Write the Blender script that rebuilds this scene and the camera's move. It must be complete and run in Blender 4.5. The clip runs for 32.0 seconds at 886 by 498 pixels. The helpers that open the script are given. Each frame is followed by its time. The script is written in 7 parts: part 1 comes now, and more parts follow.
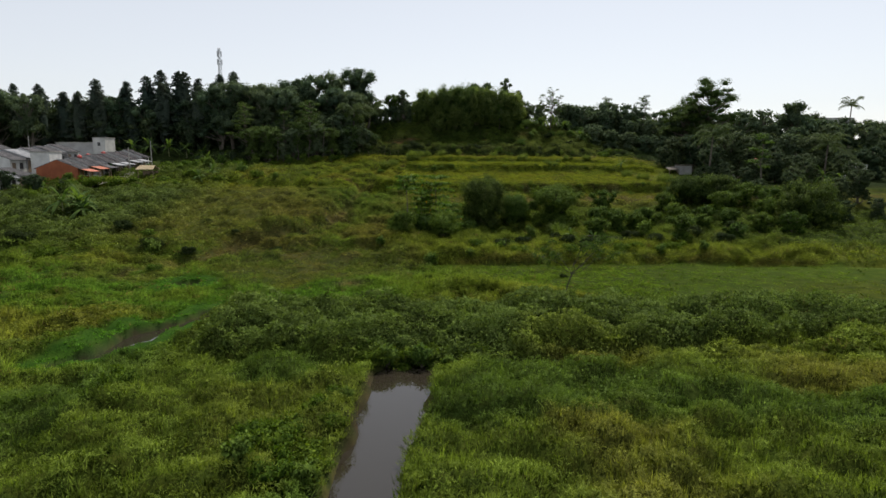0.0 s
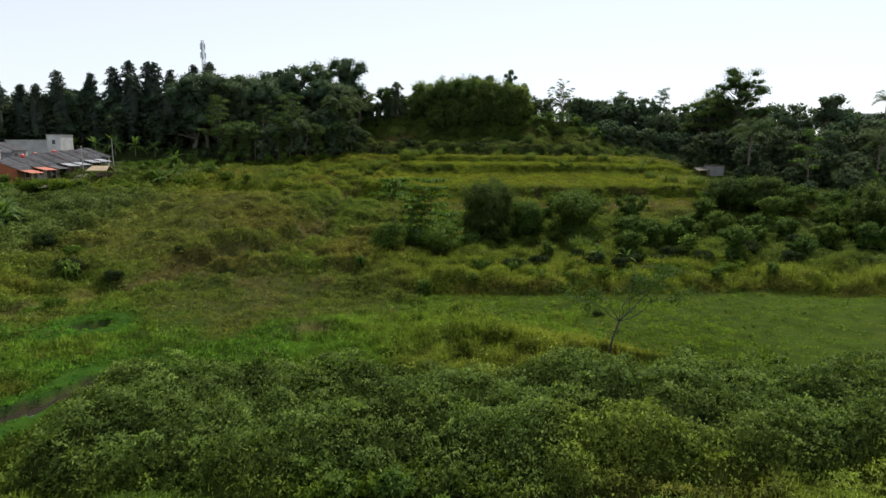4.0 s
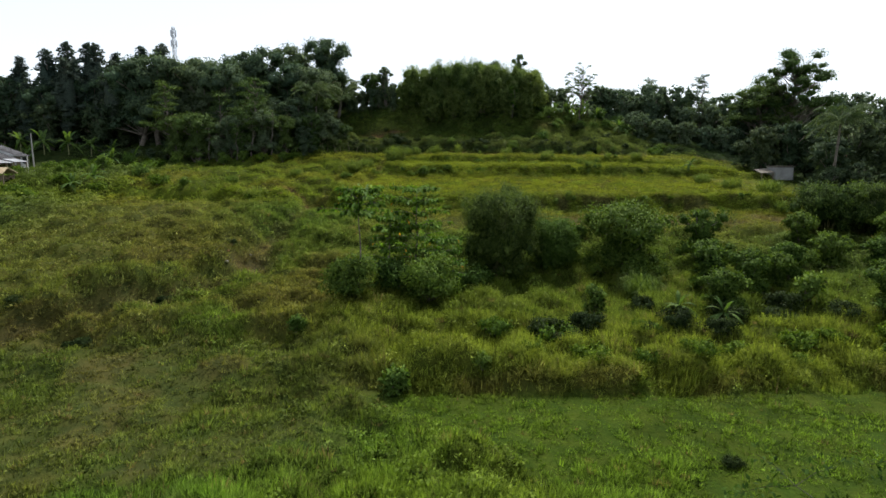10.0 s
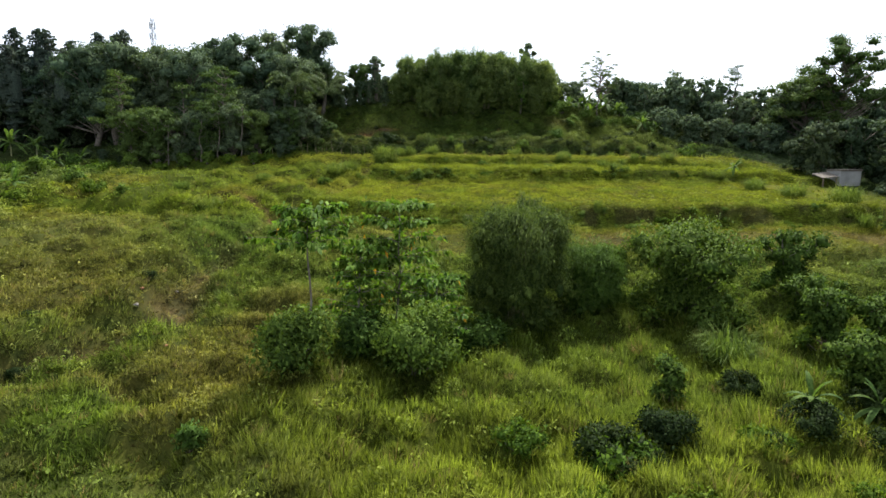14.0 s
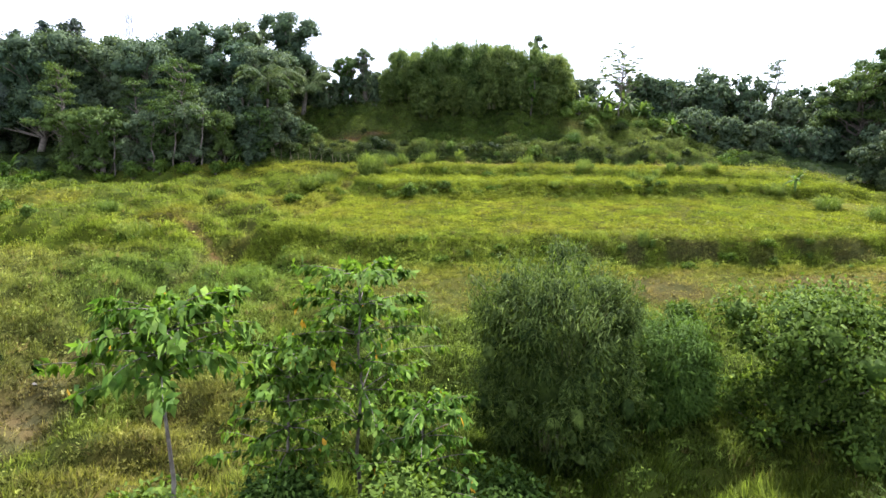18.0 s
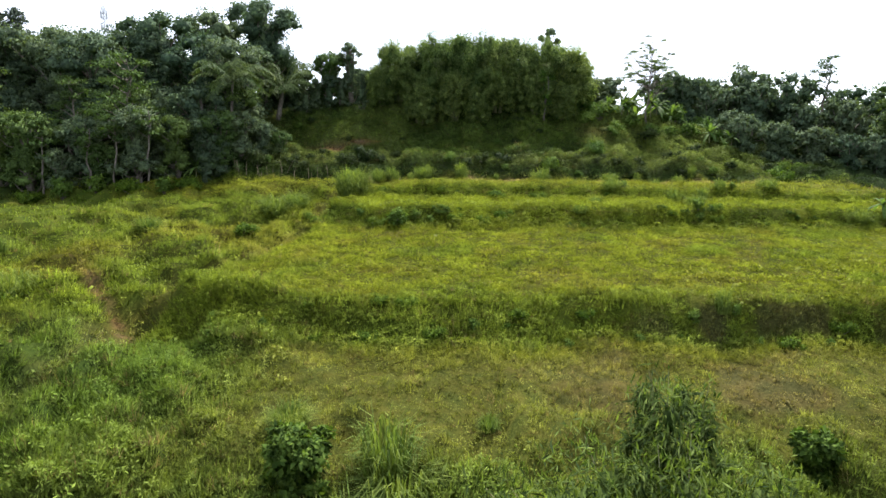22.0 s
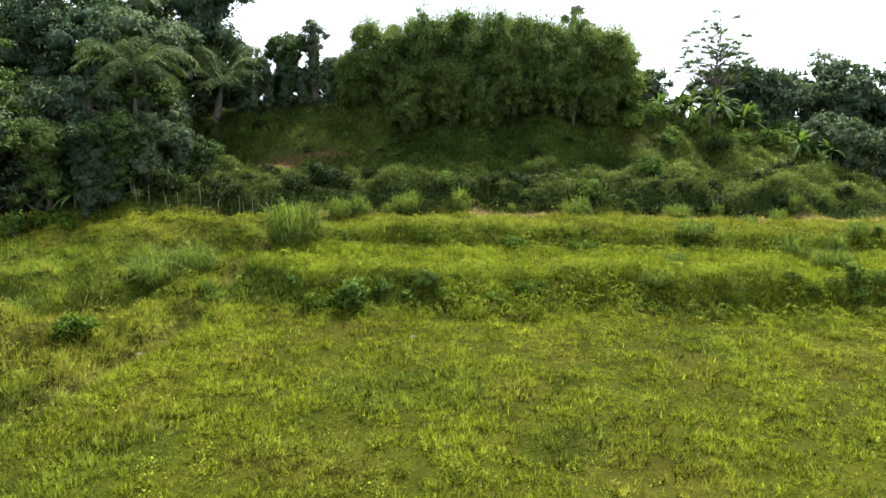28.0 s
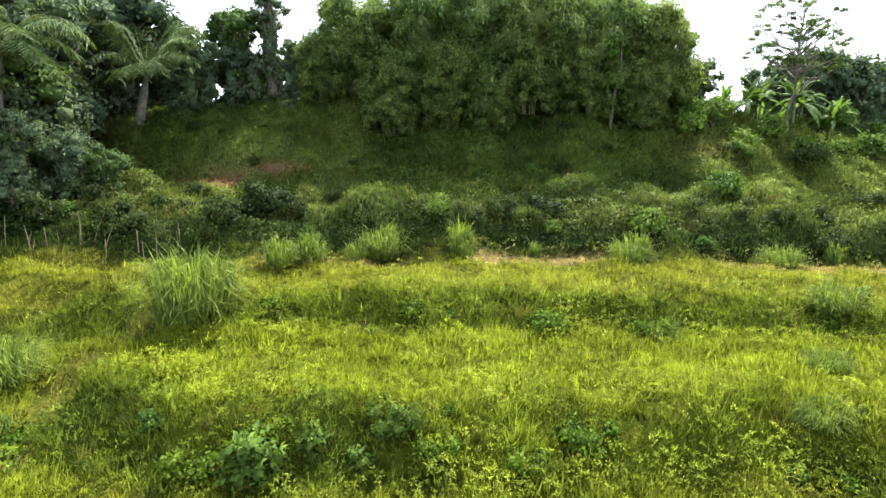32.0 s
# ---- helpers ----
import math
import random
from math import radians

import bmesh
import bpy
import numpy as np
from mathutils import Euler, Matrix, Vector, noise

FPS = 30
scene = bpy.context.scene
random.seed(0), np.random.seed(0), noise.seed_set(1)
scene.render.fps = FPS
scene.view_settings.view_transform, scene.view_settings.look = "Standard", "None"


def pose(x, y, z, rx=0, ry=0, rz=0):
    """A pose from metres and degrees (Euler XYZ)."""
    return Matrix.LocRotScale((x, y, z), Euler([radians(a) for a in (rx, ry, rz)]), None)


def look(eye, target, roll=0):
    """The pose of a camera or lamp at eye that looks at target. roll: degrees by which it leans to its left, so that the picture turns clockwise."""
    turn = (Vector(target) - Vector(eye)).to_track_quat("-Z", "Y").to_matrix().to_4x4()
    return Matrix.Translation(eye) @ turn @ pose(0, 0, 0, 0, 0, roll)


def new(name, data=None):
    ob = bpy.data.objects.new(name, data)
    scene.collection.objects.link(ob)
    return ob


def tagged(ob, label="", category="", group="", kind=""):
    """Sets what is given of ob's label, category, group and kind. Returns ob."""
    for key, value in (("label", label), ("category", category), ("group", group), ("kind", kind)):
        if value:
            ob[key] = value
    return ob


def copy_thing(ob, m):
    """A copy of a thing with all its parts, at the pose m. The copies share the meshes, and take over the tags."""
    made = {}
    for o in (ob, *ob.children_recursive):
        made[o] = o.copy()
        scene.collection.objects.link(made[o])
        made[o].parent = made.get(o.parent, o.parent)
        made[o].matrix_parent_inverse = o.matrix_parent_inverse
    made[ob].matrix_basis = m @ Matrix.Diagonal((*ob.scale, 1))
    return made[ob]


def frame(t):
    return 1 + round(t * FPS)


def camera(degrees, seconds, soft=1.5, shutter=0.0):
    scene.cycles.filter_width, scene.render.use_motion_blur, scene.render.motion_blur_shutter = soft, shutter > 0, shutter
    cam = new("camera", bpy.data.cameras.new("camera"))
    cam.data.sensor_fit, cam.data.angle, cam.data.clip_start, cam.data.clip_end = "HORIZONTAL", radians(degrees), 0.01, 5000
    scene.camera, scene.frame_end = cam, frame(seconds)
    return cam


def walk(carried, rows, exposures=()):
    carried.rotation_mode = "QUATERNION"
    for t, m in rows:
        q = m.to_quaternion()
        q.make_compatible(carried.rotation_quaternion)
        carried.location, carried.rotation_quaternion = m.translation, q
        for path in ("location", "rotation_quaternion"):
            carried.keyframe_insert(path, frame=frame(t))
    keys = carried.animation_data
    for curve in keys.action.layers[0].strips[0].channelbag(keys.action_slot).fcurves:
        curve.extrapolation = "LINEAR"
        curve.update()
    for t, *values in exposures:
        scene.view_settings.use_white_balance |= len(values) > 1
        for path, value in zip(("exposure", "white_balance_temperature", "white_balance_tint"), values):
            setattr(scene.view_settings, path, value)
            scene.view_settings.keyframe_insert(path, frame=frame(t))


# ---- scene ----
cam = camera(72.0, 32.0, soft=1.5)
METRES, DEEP, EYE, TILT, LEAN, TURN = 84.0, 1.321, 12.4, -9.0, 0.0, 0.0
ROWS = [
    (0.0, 0.0, 0.0, 0.0, 0.0, 0.0, -0.0),
    (0.5, 0.0005, 0.0161, 0.003, 0.01, 0.0, -0.0),
    (1.0, 0.0013, 0.0323, 0.006, 0.0, -0.02, -0.01),
    (1.5, 0.002, 0.0487, 0.0091, -0.01, -0.02, -0.02),
    (2.0, 0.0025, 0.0652, 0.0122, -0.01, -0.02, -0.0),
    (2.5, 0.0031, 0.0817, 0.0154, -0.01, -0.02, 0.0),
    (3.0, 0.0037, 0.0983, 0.0185, -0.01, -0.03, 0.01),
    (3.5, 0.0041, 0.1147, 0.0217, -0.0, -0.02, 0.02),
    (5.5, 0.0065, 0.1803, 0.0345, 0.01, -0.05, 0.05),
    (6.0, 0.0069, 0.197, 0.0376, 0.01, -0.04, 0.04),
    (6.5, 0.0074, 0.2136, 0.0407, 0.01, -0.04, 0.04),
    (7.0, 0.0079, 0.23, 0.0438, 0.02, -0.02, 0.04),
    (7.5, 0.0087, 0.2466, 0.0467, 0.03, 0.02, 0.05),
    (8.0, 0.0094, 0.2628, 0.05, 0.04, 0.02, 0.05),
    (8.5, 0.01, 0.2791, 0.0528, 0.03, 0.02, 0.04),
    (9.0, 0.0108, 0.2952, 0.0557, 0.02, 0.02, 0.03),
    (9.5, 0.0114, 0.3112, 0.0586, 0.02, 0.03, 0.04),
    (10.0, 0.0122, 0.3272, 0.0615, 0.04, 0.03, 0.04),
    (10.5, 0.0127, 0.3421, 0.0642, 0.04, 0.05, 0.05),
    (11.0, 0.0132, 0.358, 0.0671, 0.05, 0.07, 0.04),
    (11.5, 0.0138, 0.3738, 0.0701, 0.06, 0.09, 0.05),
    (12.0, 0.0146, 0.3895, 0.0733, 0.08, 0.11, 0.04),
    (12.5, 0.0152, 0.4051, 0.0765, 0.1, 0.14, 0.04),
    (13.0, 0.0155, 0.4205, 0.0799, 0.11, 0.17, 0.04),
    (13.5, 0.0159, 0.4359, 0.0833, 0.13, 0.17, 0.03),
    (14.0, 0.0163, 0.4511, 0.0868, 0.14, 0.18, 0.04),
    (14.5, 0.0166, 0.4663, 0.0907, 0.15, 0.2, 0.03),
    (16.5, 0.0184, 0.5259, 0.1084, 0.17, 0.24, 0.0),
    (17.0, 0.0188, 0.5402, 0.1129, 0.16, 0.23, -0.01),
    (17.5, 0.0191, 0.5544, 0.1176, 0.18, 0.23, -0.02),
    (18.0, 0.0194, 0.5686, 0.1223, 0.18, 0.26, -0.03),
    (18.5, 0.0199, 0.5825, 0.1273, 0.21, 0.28, -0.03),
    (19.0, 0.0203, 0.5964, 0.1321, 0.23, 0.29, -0.05),
    (19.5, 0.0208, 0.6101, 0.137, 0.25, 0.31, -0.05),
    (20.0, 0.0212, 0.6238, 0.1418, 0.25, 0.33, -0.05),
    (20.5, 0.0217, 0.6374, 0.1464, 0.27, 0.36, -0.04),
    (21.0, 0.0219, 0.651, 0.151, 0.28, 0.38, -0.05),
    (21.5, 0.0222, 0.6646, 0.1556, 0.28, 0.38, -0.06),
    (22.0, 0.0227, 0.6781, 0.1601, 0.29, 0.38, -0.05),
    (22.5, 0.0232, 0.6918, 0.1645, 0.32, 0.4, -0.04),
    (23.0, 0.0236, 0.7056, 0.1692, 0.33, 0.4, -0.07),
    (23.5, 0.0242, 0.7196, 0.1736, 0.34, 0.41, -0.07),
    (24.0, 0.0249, 0.7336, 0.1781, 0.34, 0.42, -0.06),
    (24.5, 0.0254, 0.7475, 0.1828, 0.34, 0.41, -0.06),
    (25.0, 0.026, 0.7616, 0.1874, 0.36, 0.42, -0.05),
    (25.5, 0.0267, 0.7757, 0.1922, 0.37, 0.41, -0.06),
    (27.5, 0.0299, 0.8327, 0.2111, 0.53, 0.1, -0.25),
    (28.0, 0.0306, 0.8473, 0.2153, 0.55, 0.11, -0.24),
    (28.5, 0.0312, 0.8619, 0.2195, 0.56, 0.12, -0.25),
    (29.0, 0.0316, 0.8767, 0.2239, 0.56, 0.12, -0.26),
    (29.5, 0.0321, 0.8914, 0.2284, 0.6, 0.1, -0.26),
    (30.0, 0.0325, 0.9063, 0.2325, 0.61, 0.11, -0.27),
    (30.5, 0.033, 0.9211, 0.2367, 0.65, 0.11, -0.26),
    (31.0, 0.0335, 0.936, 0.2409, 0.67, 0.11, -0.28),
    (31.5, 0.034, 0.951, 0.2453, 0.7, 0.14, -0.29),
    (32.0, 0.0345, 0.9658, 0.2495, 0.72, 0.12, -0.3),
]
walk(cam, [(t, pose(0, 0, EYE, TILT, LEAN, TURN) @ pose(METRES * x, METRES * DEEP * y, METRES * z, 90 + 0.757 * pitch, roll, 0.757 * yaw))
           for t, x, y, z, yaw, pitch, roll in ROWS],
     exposures=[(0, 0.31, 6750, 12), (3, 0.45, 6650, 12), (6, 0.64, 6350, 10), (9, 0.7, 6400, 10), (13, 1.17, 6450, 12), (14.5, 1.47, 6400, 13), (17, 2.1, 6100, 19), (19, 2.16, 6050, 20), (21, 1.94, 6150, 18), (23, 1.56, 6400, 12), (25, 1.58, 6400, 12), (28, 1.78, 6400, 11), (30, 2.04, 6400, 11), (32, 2.42, 6400, 11)])

# ---- light ----
SUN_UP, SUN_ROUND = radians(55), radians(20)
world = bpy.data.worlds.new("sky")
scene.world = world
world.use_nodes = True
wn = world.node_tree.nodes
sky = wn.new("ShaderNodeTexSky")
sky.sky_type, sky.sun_disc = "NISHITA", False
sky.sun_elevation, sky.sun_rotation = SUN_UP, SUN_ROUND
sky.air_density, sky.dust_density, sky.ozone_density, sky.altitude = 1.0, 0.35, 1.5, 100
wn["Background"].inputs["Strength"].default_value = 0.138
pale = wn.new("ShaderNodeHueSaturation")
pale.inputs["Saturation"].default_value = 0.5
world.node_tree.links.new(sky.outputs["Color"], pale.inputs["Color"])
# haze evens the sky out
haze = wn.new("ShaderNodeMix")
haze.data_type = "RGBA"
haze.inputs[0].default_value = 0.62
haze.inputs[7].default_value = (3.55, 3.85, 4.2, 1)
world.node_tree.links.new(pale.outputs["Color"], haze.inputs[6])
world.node_tree.links.new(haze.outputs[2], wn["Background"].inputs["Color"])
sun_data = bpy.data.lights.new("sun", "SUN")
sun_data.energy, sun_data.angle, sun_data.color = 3.6, radians(3), (1.0, 0.95, 0.86)
sun = new("sun", sun_data)
sun.matrix_world = look((100 * math.sin(SUN_ROUND) * math.cos(SUN_UP), 100 * math.cos(SUN_ROUND) * math.cos(SUN_UP), 100 * math.sin(SUN_UP)), (0, 0, 0))


# ---- materials ----
def nodes_of(name):
    m = bpy.data.materials.new(name)
    m.use_nodes = True
    t = m.node_tree
    for n in list(t.nodes):
        t.nodes.remove(n)
    out = t.nodes.new("ShaderNodeOutputMaterial")
    return m, t, out


def mix_color(t, a, b, fac, blend="MIX"):
    n = t.nodes.new("ShaderNodeMix")
    n.data_type, n.blend_type = "RGBA", blend
    for i, v in ((0, fac), (6, a), (7, b)):
        if isinstance(v, bpy.types.NodeSocket):
            t.links.new(v, n.inputs[i])
        elif i == 0:
            n.inputs[0].default_value = v
        else:
            n.inputs[i].default_value = (*v, 1)
    return n.outputs[2]


def noise_node(t, scale, detail=3, coords="Object", ramp=None):
    n = t.nodes.new("ShaderNodeTexNoise")
    n.inputs["Scale"].default_value, n.inputs["Detail"].default_value = scale, detail
    c = t.nodes.new("ShaderNodeTexCoord")
    t.links.new(c.outputs[coords], n.inputs["Vector"])
    if ramp is None:
        return n.outputs["Fac"]
    r = t.nodes.new("ShaderNodeMapRange")
    r.inputs[1].default_value, r.inputs[2].default_value = ramp
    t.links.new(n.outputs["Fac"], r.inputs[0])
    return r.outputs[0]


def leaf_material(name, dark, light, through_light=0.35, rough=0.7, attribute=False, grain=2.0):
    """Foliage: colour that varies leaf by leaf and in patches; light comes through it."""
    m, t, out = nodes_of(name)
    geo = t.nodes.new("ShaderNodeNewGeometry")
    if attribute:
        at = t.nodes.new("ShaderNodeAttribute")
        at.attribute_name = "tint"
        col = at.outputs["Color"]
        col = mix_color(t, col, mix_color(t, (0.82, 0.84, 0.8), (1.2, 1.17, 1.14), geo.outputs["Random Per Island"]), 1.0, "MULTIPLY")
    else:
        info = t.nodes.new("ShaderNodeObjectInfo")
        col = mix_color(t, dark, light, geo.outputs["Random Per Island"])
        ob = mix_color(t, (0.72, 0.8, 0.75), (1.25, 1.15, 1.0), info.outputs["Random"])
        col = mix_color(t, col, ob, 1.0, "MULTIPLY")
    col = mix_color(t, col, mix_color(t, (0.65, 0.7, 0.7), (1.3, 1.25, 1.1), noise_node(t, grain, 2)), 1.0, "MULTIPLY")
    col = mix_color(t, col, mix_color(t, (0.6, 0.62, 0.65), (1.35, 1.32, 1.25), noise_node(t, 4.0, 3, ramp=(0.35, 0.65))), 1.0, "MULTIPLY")
    p = t.nodes.new("ShaderNodeBsdfPrincipled")
    p.inputs["Roughness"].default_value = rough
    p.inputs["Specular IOR Level"].default_value = 0.05 if not attribute else 0.03
    t.links.new(col, p.inputs["Base Color"])
    tr = t.nodes.new("ShaderNodeBsdfTranslucent")
    warm = mix_color(t, col, (1.15, 1.2, 0.75) if attribute else (1.3, 1.35, 0.6), 1.0, "MULTIPLY")
    t.links.new(warm, tr.inputs["Color"])
    mx = t.nodes.new("ShaderNodeMixShader")
    mx.inputs[0].default_value = through_light
    t.links.new(p.outputs[0], mx.inputs[1])
    t.links.new(tr.outputs[0], mx.inputs[2])
    t.links.new(mx.outputs[0], out.inputs[0])
    return m


def plain_material(name, a, b, scale=3.0, rough=0.8, metal=0.0, bump=0.2, fine=25.0):
    """A surface with patches from a to b, fine grain and relief."""
    m, t, out = nodes_of(name)
    p = t.nodes.new("ShaderNodeBsdfPrincipled")
    p.inputs["Roughness"].default_value, p.inputs["Metallic"].default_value = rough, metal
    col = mix_color(t, a, b, noise_node(t, scale, 4, ramp=(0.35, 0.65)))
    grain = noise_node(t, fine, 4)
    col = mix_color(t, col, mix_color(t, (0.75, 0.75, 0.75), (1.2, 1.2, 1.2), grain), 1.0, "MULTIPLY")
    info = t.nodes.new("ShaderNodeObjectInfo")
    col = mix_color(t, col, mix_color(t, (0.85, 0.85, 0.85), (1.12, 1.12, 1.12), info.outputs["Random"]), 1.0, "MULTIPLY")
    t.links.new(col, p.inputs["Base Color"])
    b_ = t.nodes.new("ShaderNodeBump")
    b_.inputs["Strength"].default_value, b_.inputs["Distance"].default_value = bump, 0.05
    t.links.new(grain, b_.inputs["Height"])
    t.links.new(b_.outputs[0], p.inputs["Normal"])
    t.links.new(p.outputs[0], out.inputs[0])
    return m


def ground_material():
    """Low turf and soil; the kind of growth comes from the land's own map, the grain from noise."""
    m, t, out = nodes_of("turf")
    at = t.nodes.new("ShaderNodeAttribute")
    at.attribute_name = "tint"
    p = t.nodes.new("ShaderNodeBsdfPrincipled")
    p.inputs["Roughness"].default_value = 0.9
    p.inputs["Specular IOR Level"].default_value = 0.02
    fine = noise_node(t, 9.0, 6)
    mid = noise_node(t, 1.1, 4, ramp=(0.35, 0.65))
    # kept dark under the growth: soil colour with the gaps' shade put in
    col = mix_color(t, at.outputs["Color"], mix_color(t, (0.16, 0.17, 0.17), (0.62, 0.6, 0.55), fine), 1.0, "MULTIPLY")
    col = mix_color(t, col, mix_color(t, (0.75, 0.85, 0.8), (1.2, 1.1, 1.0), mid), 1.0, "MULTIPLY")
    t.links.new(col, p.inputs["Base Color"])
    b_ = t.nodes.new("ShaderNodeBump")
    b_.inputs["Strength"].default_value, b_.inputs["Distance"].default_value = 0.4, 0.15
    t.links.new(fine, b_.inputs["Height"])
    t.links.new(b_.outputs[0], p.inputs["Normal"])
    t.links.new(p.outputs[0], out.inputs[0])
    return m


def water_material():
    m, t, out = nodes_of("muddy_water")
    p = t.nodes.new("ShaderNodeBsdfPrincipled")
    p.inputs["Base Color"].default_value = (0.026, 0.022, 0.016, 1)
    p.inputs["Roughness"].default_value = 0.04
    b_ = t.nodes.new("ShaderNodeBump")
    b_.inputs["Strength"].default_value, b_.inputs["Distance"].default_value = 0.03, 0.05
    t.links.new(noise_node(t, 1.6, 2), b_.inputs["Height"])
    t.links.new(b_.outputs[0], p.inputs["Normal"])
    t.links.new(p.outputs[0], out.inputs[0])
    return m


TURF, WATER = ground_material(), water_material()
GRASS = leaf_material("grass_blades", None, None, 0.5, 0.6, attribute=True, grain=0.8)
WEED = leaf_material("weed_leaves", None, None, 0.35, 0.6, attribute=True, grain=0.8)
# forest and pine: the blue of distant haze is put into the leaf colour
FOREST = leaf_material("hazy_forest_leaves", (0.0526, 0.084, 0.0649), (0.0942, 0.14, 0.0909), 0.28, 0.8, grain=0.5)
PINE = leaf_material("hazy_pine_needles", (0.035, 0.0524, 0.0529), (0.0568, 0.0808, 0.0745), 0.2, 0.8, grain=0.5)
LIGHTLEAF = leaf_material("light_leaves", (0.06, 0.11, 0.026), (0.1, 0.165, 0.036), 0.35, grain=0.7)
BIGLEAF = leaf_material("large_leaves", (0.0509, 0.118, 0.0214), (0.118, 0.203, 0.0357), 0.42, rough=0.6)
YELLOWED = leaf_material("yellowed_leaves", (0.4, 0.22, 0.03), (0.5, 0.3, 0.04), 0.4)
BAMBOOLEAF = leaf_material("bamboo_leaves", (0.045, 0.082, 0.03), (0.2, 0.275, 0.1), 0.5, grain=0.5)
THICKETLEAF = leaf_material("thicket_bamboo_leaves", (0.02, 0.042, 0.013), (0.12, 0.172, 0.05), 0.42, grain=0.6)
MIDLEAF = leaf_material("feathery_leaves", (0.0546, 0.0909, 0.0339), (0.0871, 0.141, 0.0471), 0.3, 0.7, grain=0.6)
# bluish as well: haze over the woods is in this colour
GROVELEAF = leaf_material("hazy_grove_leaves", (0.0336, 0.054, 0.0377), (0.067, 0.0981, 0.0566), 0.25, 0.8, grain=0.5)
FIELDLEAF = leaf_material("field_shrub_leaves", (0.045, 0.09, 0.013), (0.1, 0.16, 0.022), 0.35)
# the shade at the hill's foot is put into this dark leaf colour
SCRUBLEAF = leaf_material("shaded_scrub_leaves", (0.0153, 0.0289, 0.0115), (0.0391, 0.0612, 0.0203), 0.3)
SHRUBLEAF = leaf_material("shrub_leaves", (0.036, 0.072, 0.017), (0.09, 0.148, 0.032), 0.34)
REED = leaf_material("tall_grass_blades", (0.09, 0.14, 0.035), (0.16, 0.21, 0.06), 0.4, rough=0.7)
PALMLEAF = leaf_material("palm_leaflets", (0.0562, 0.09, 0.039), (0.106, 0.15, 0.066), 0.25, rough=0.6)
BANANALEAF = leaf_material("banana_leaves", (0.05, 0.1, 0.03), (0.1, 0.16, 0.05), 0.42, rough=0.6)
BARK = plain_material("bark", (0.08, 0.065, 0.05), (0.16, 0.14, 0.11), 4, 0.9, bump=0.5)
DARKBARK = plain_material("dark_bark", (0.035, 0.03, 0.024), (0.075, 0.065, 0.05), 4, 0.9, bump=0.5)
CULM = plain_material("bamboo_culm", (0.1, 0.13, 0.04), (0.2, 0.18, 0.07), 4, 0.5)
DRYSTEM = plain_material("dry_stems", (0.1, 0.08, 0.045), (0.2, 0.16, 0.09), 6, 0.85)
WHITEWALL = plain_material("white_render_wall", (0.45, 0.45, 0.44), (0.6, 0.6, 0.58), 0.8, 0.85)
GREYWALL = plain_material("grey_block_wall", (0.3, 0.3, 0.3), (0.42, 0.42, 0.42), 0.7, 0.9)
SHEDWALL = plain_material("weathered_block_wall", (0.26, 0.26, 0.255), (0.38, 0.38, 0.37), 0.9, 0.9, bump=0.4)
ORANGEWALL = plain_material("orange_wall", (0.27, 0.075, 0.03), (0.36, 0.11, 0.045), 0.8, 0.85)
GREENWALL = plain_material("green_door_paint", (0.1, 0.3, 0.06), (0.14, 0.36, 0.08), 2, 0.6)
PINKWALL = plain_material("pink_wall", (0.45, 0.3, 0.3), (0.55, 0.38, 0.36), 1.0, 0.85)
ROOFGREY = plain_material("grey_roof_sheet", (0.03, 0.03, 0.035), (0.09, 0.088, 0.095), 0.9, 0.85)
ROOFRED = plain_material("red_roof_tile", (0.32, 0.09, 0.05), (0.42, 0.14, 0.08), 1.0, 0.75)
TIN = plain_material("pale_tin_sheet", (0.17, 0.18, 0.2), (0.3, 0.31, 0.33), 0.9, 0.6, metal=0.2)
THATCH = plain_material("thatch", (0.26, 0.2, 0.12), (0.4, 0.32, 0.2), 2, 0.95, bump=0.6)
DARKOPENING = plain_material("dark_glass_and_shade", (0.02, 0.02, 0.022), (0.04, 0.04, 0.045), 2, 0.3)
TIMBER = plain_material("weathered_timber", (0.14, 0.1, 0.07), (0.24, 0.18, 0.12), 5, 0.85)
STONEGREY = plain_material("field_stone", (0.1, 0.09, 0.075), (0.2, 0.19, 0.16), 5, 0.9, bump=0.5)
CONCRETE = plain_material("concrete", (0.25, 0.24, 0.22), (0.38, 0.37, 0.34), 0.8, 0.9)
STEEL = plain_material("galvanised_steel", (0.35, 0.36, 0.38), (0.45, 0.46, 0.48), 2, 0.5, metal=0.6)
REDPLASTIC = plain_material("red_plastic", (0.45, 0.06, 0.05), (0.5, 0.08, 0.06), 2, 0.4)
SOIL = plain_material("red_soil", (0.2, 0.09, 0.045), (0.32, 0.16, 0.08), 2, 0.95, bump=0.6)


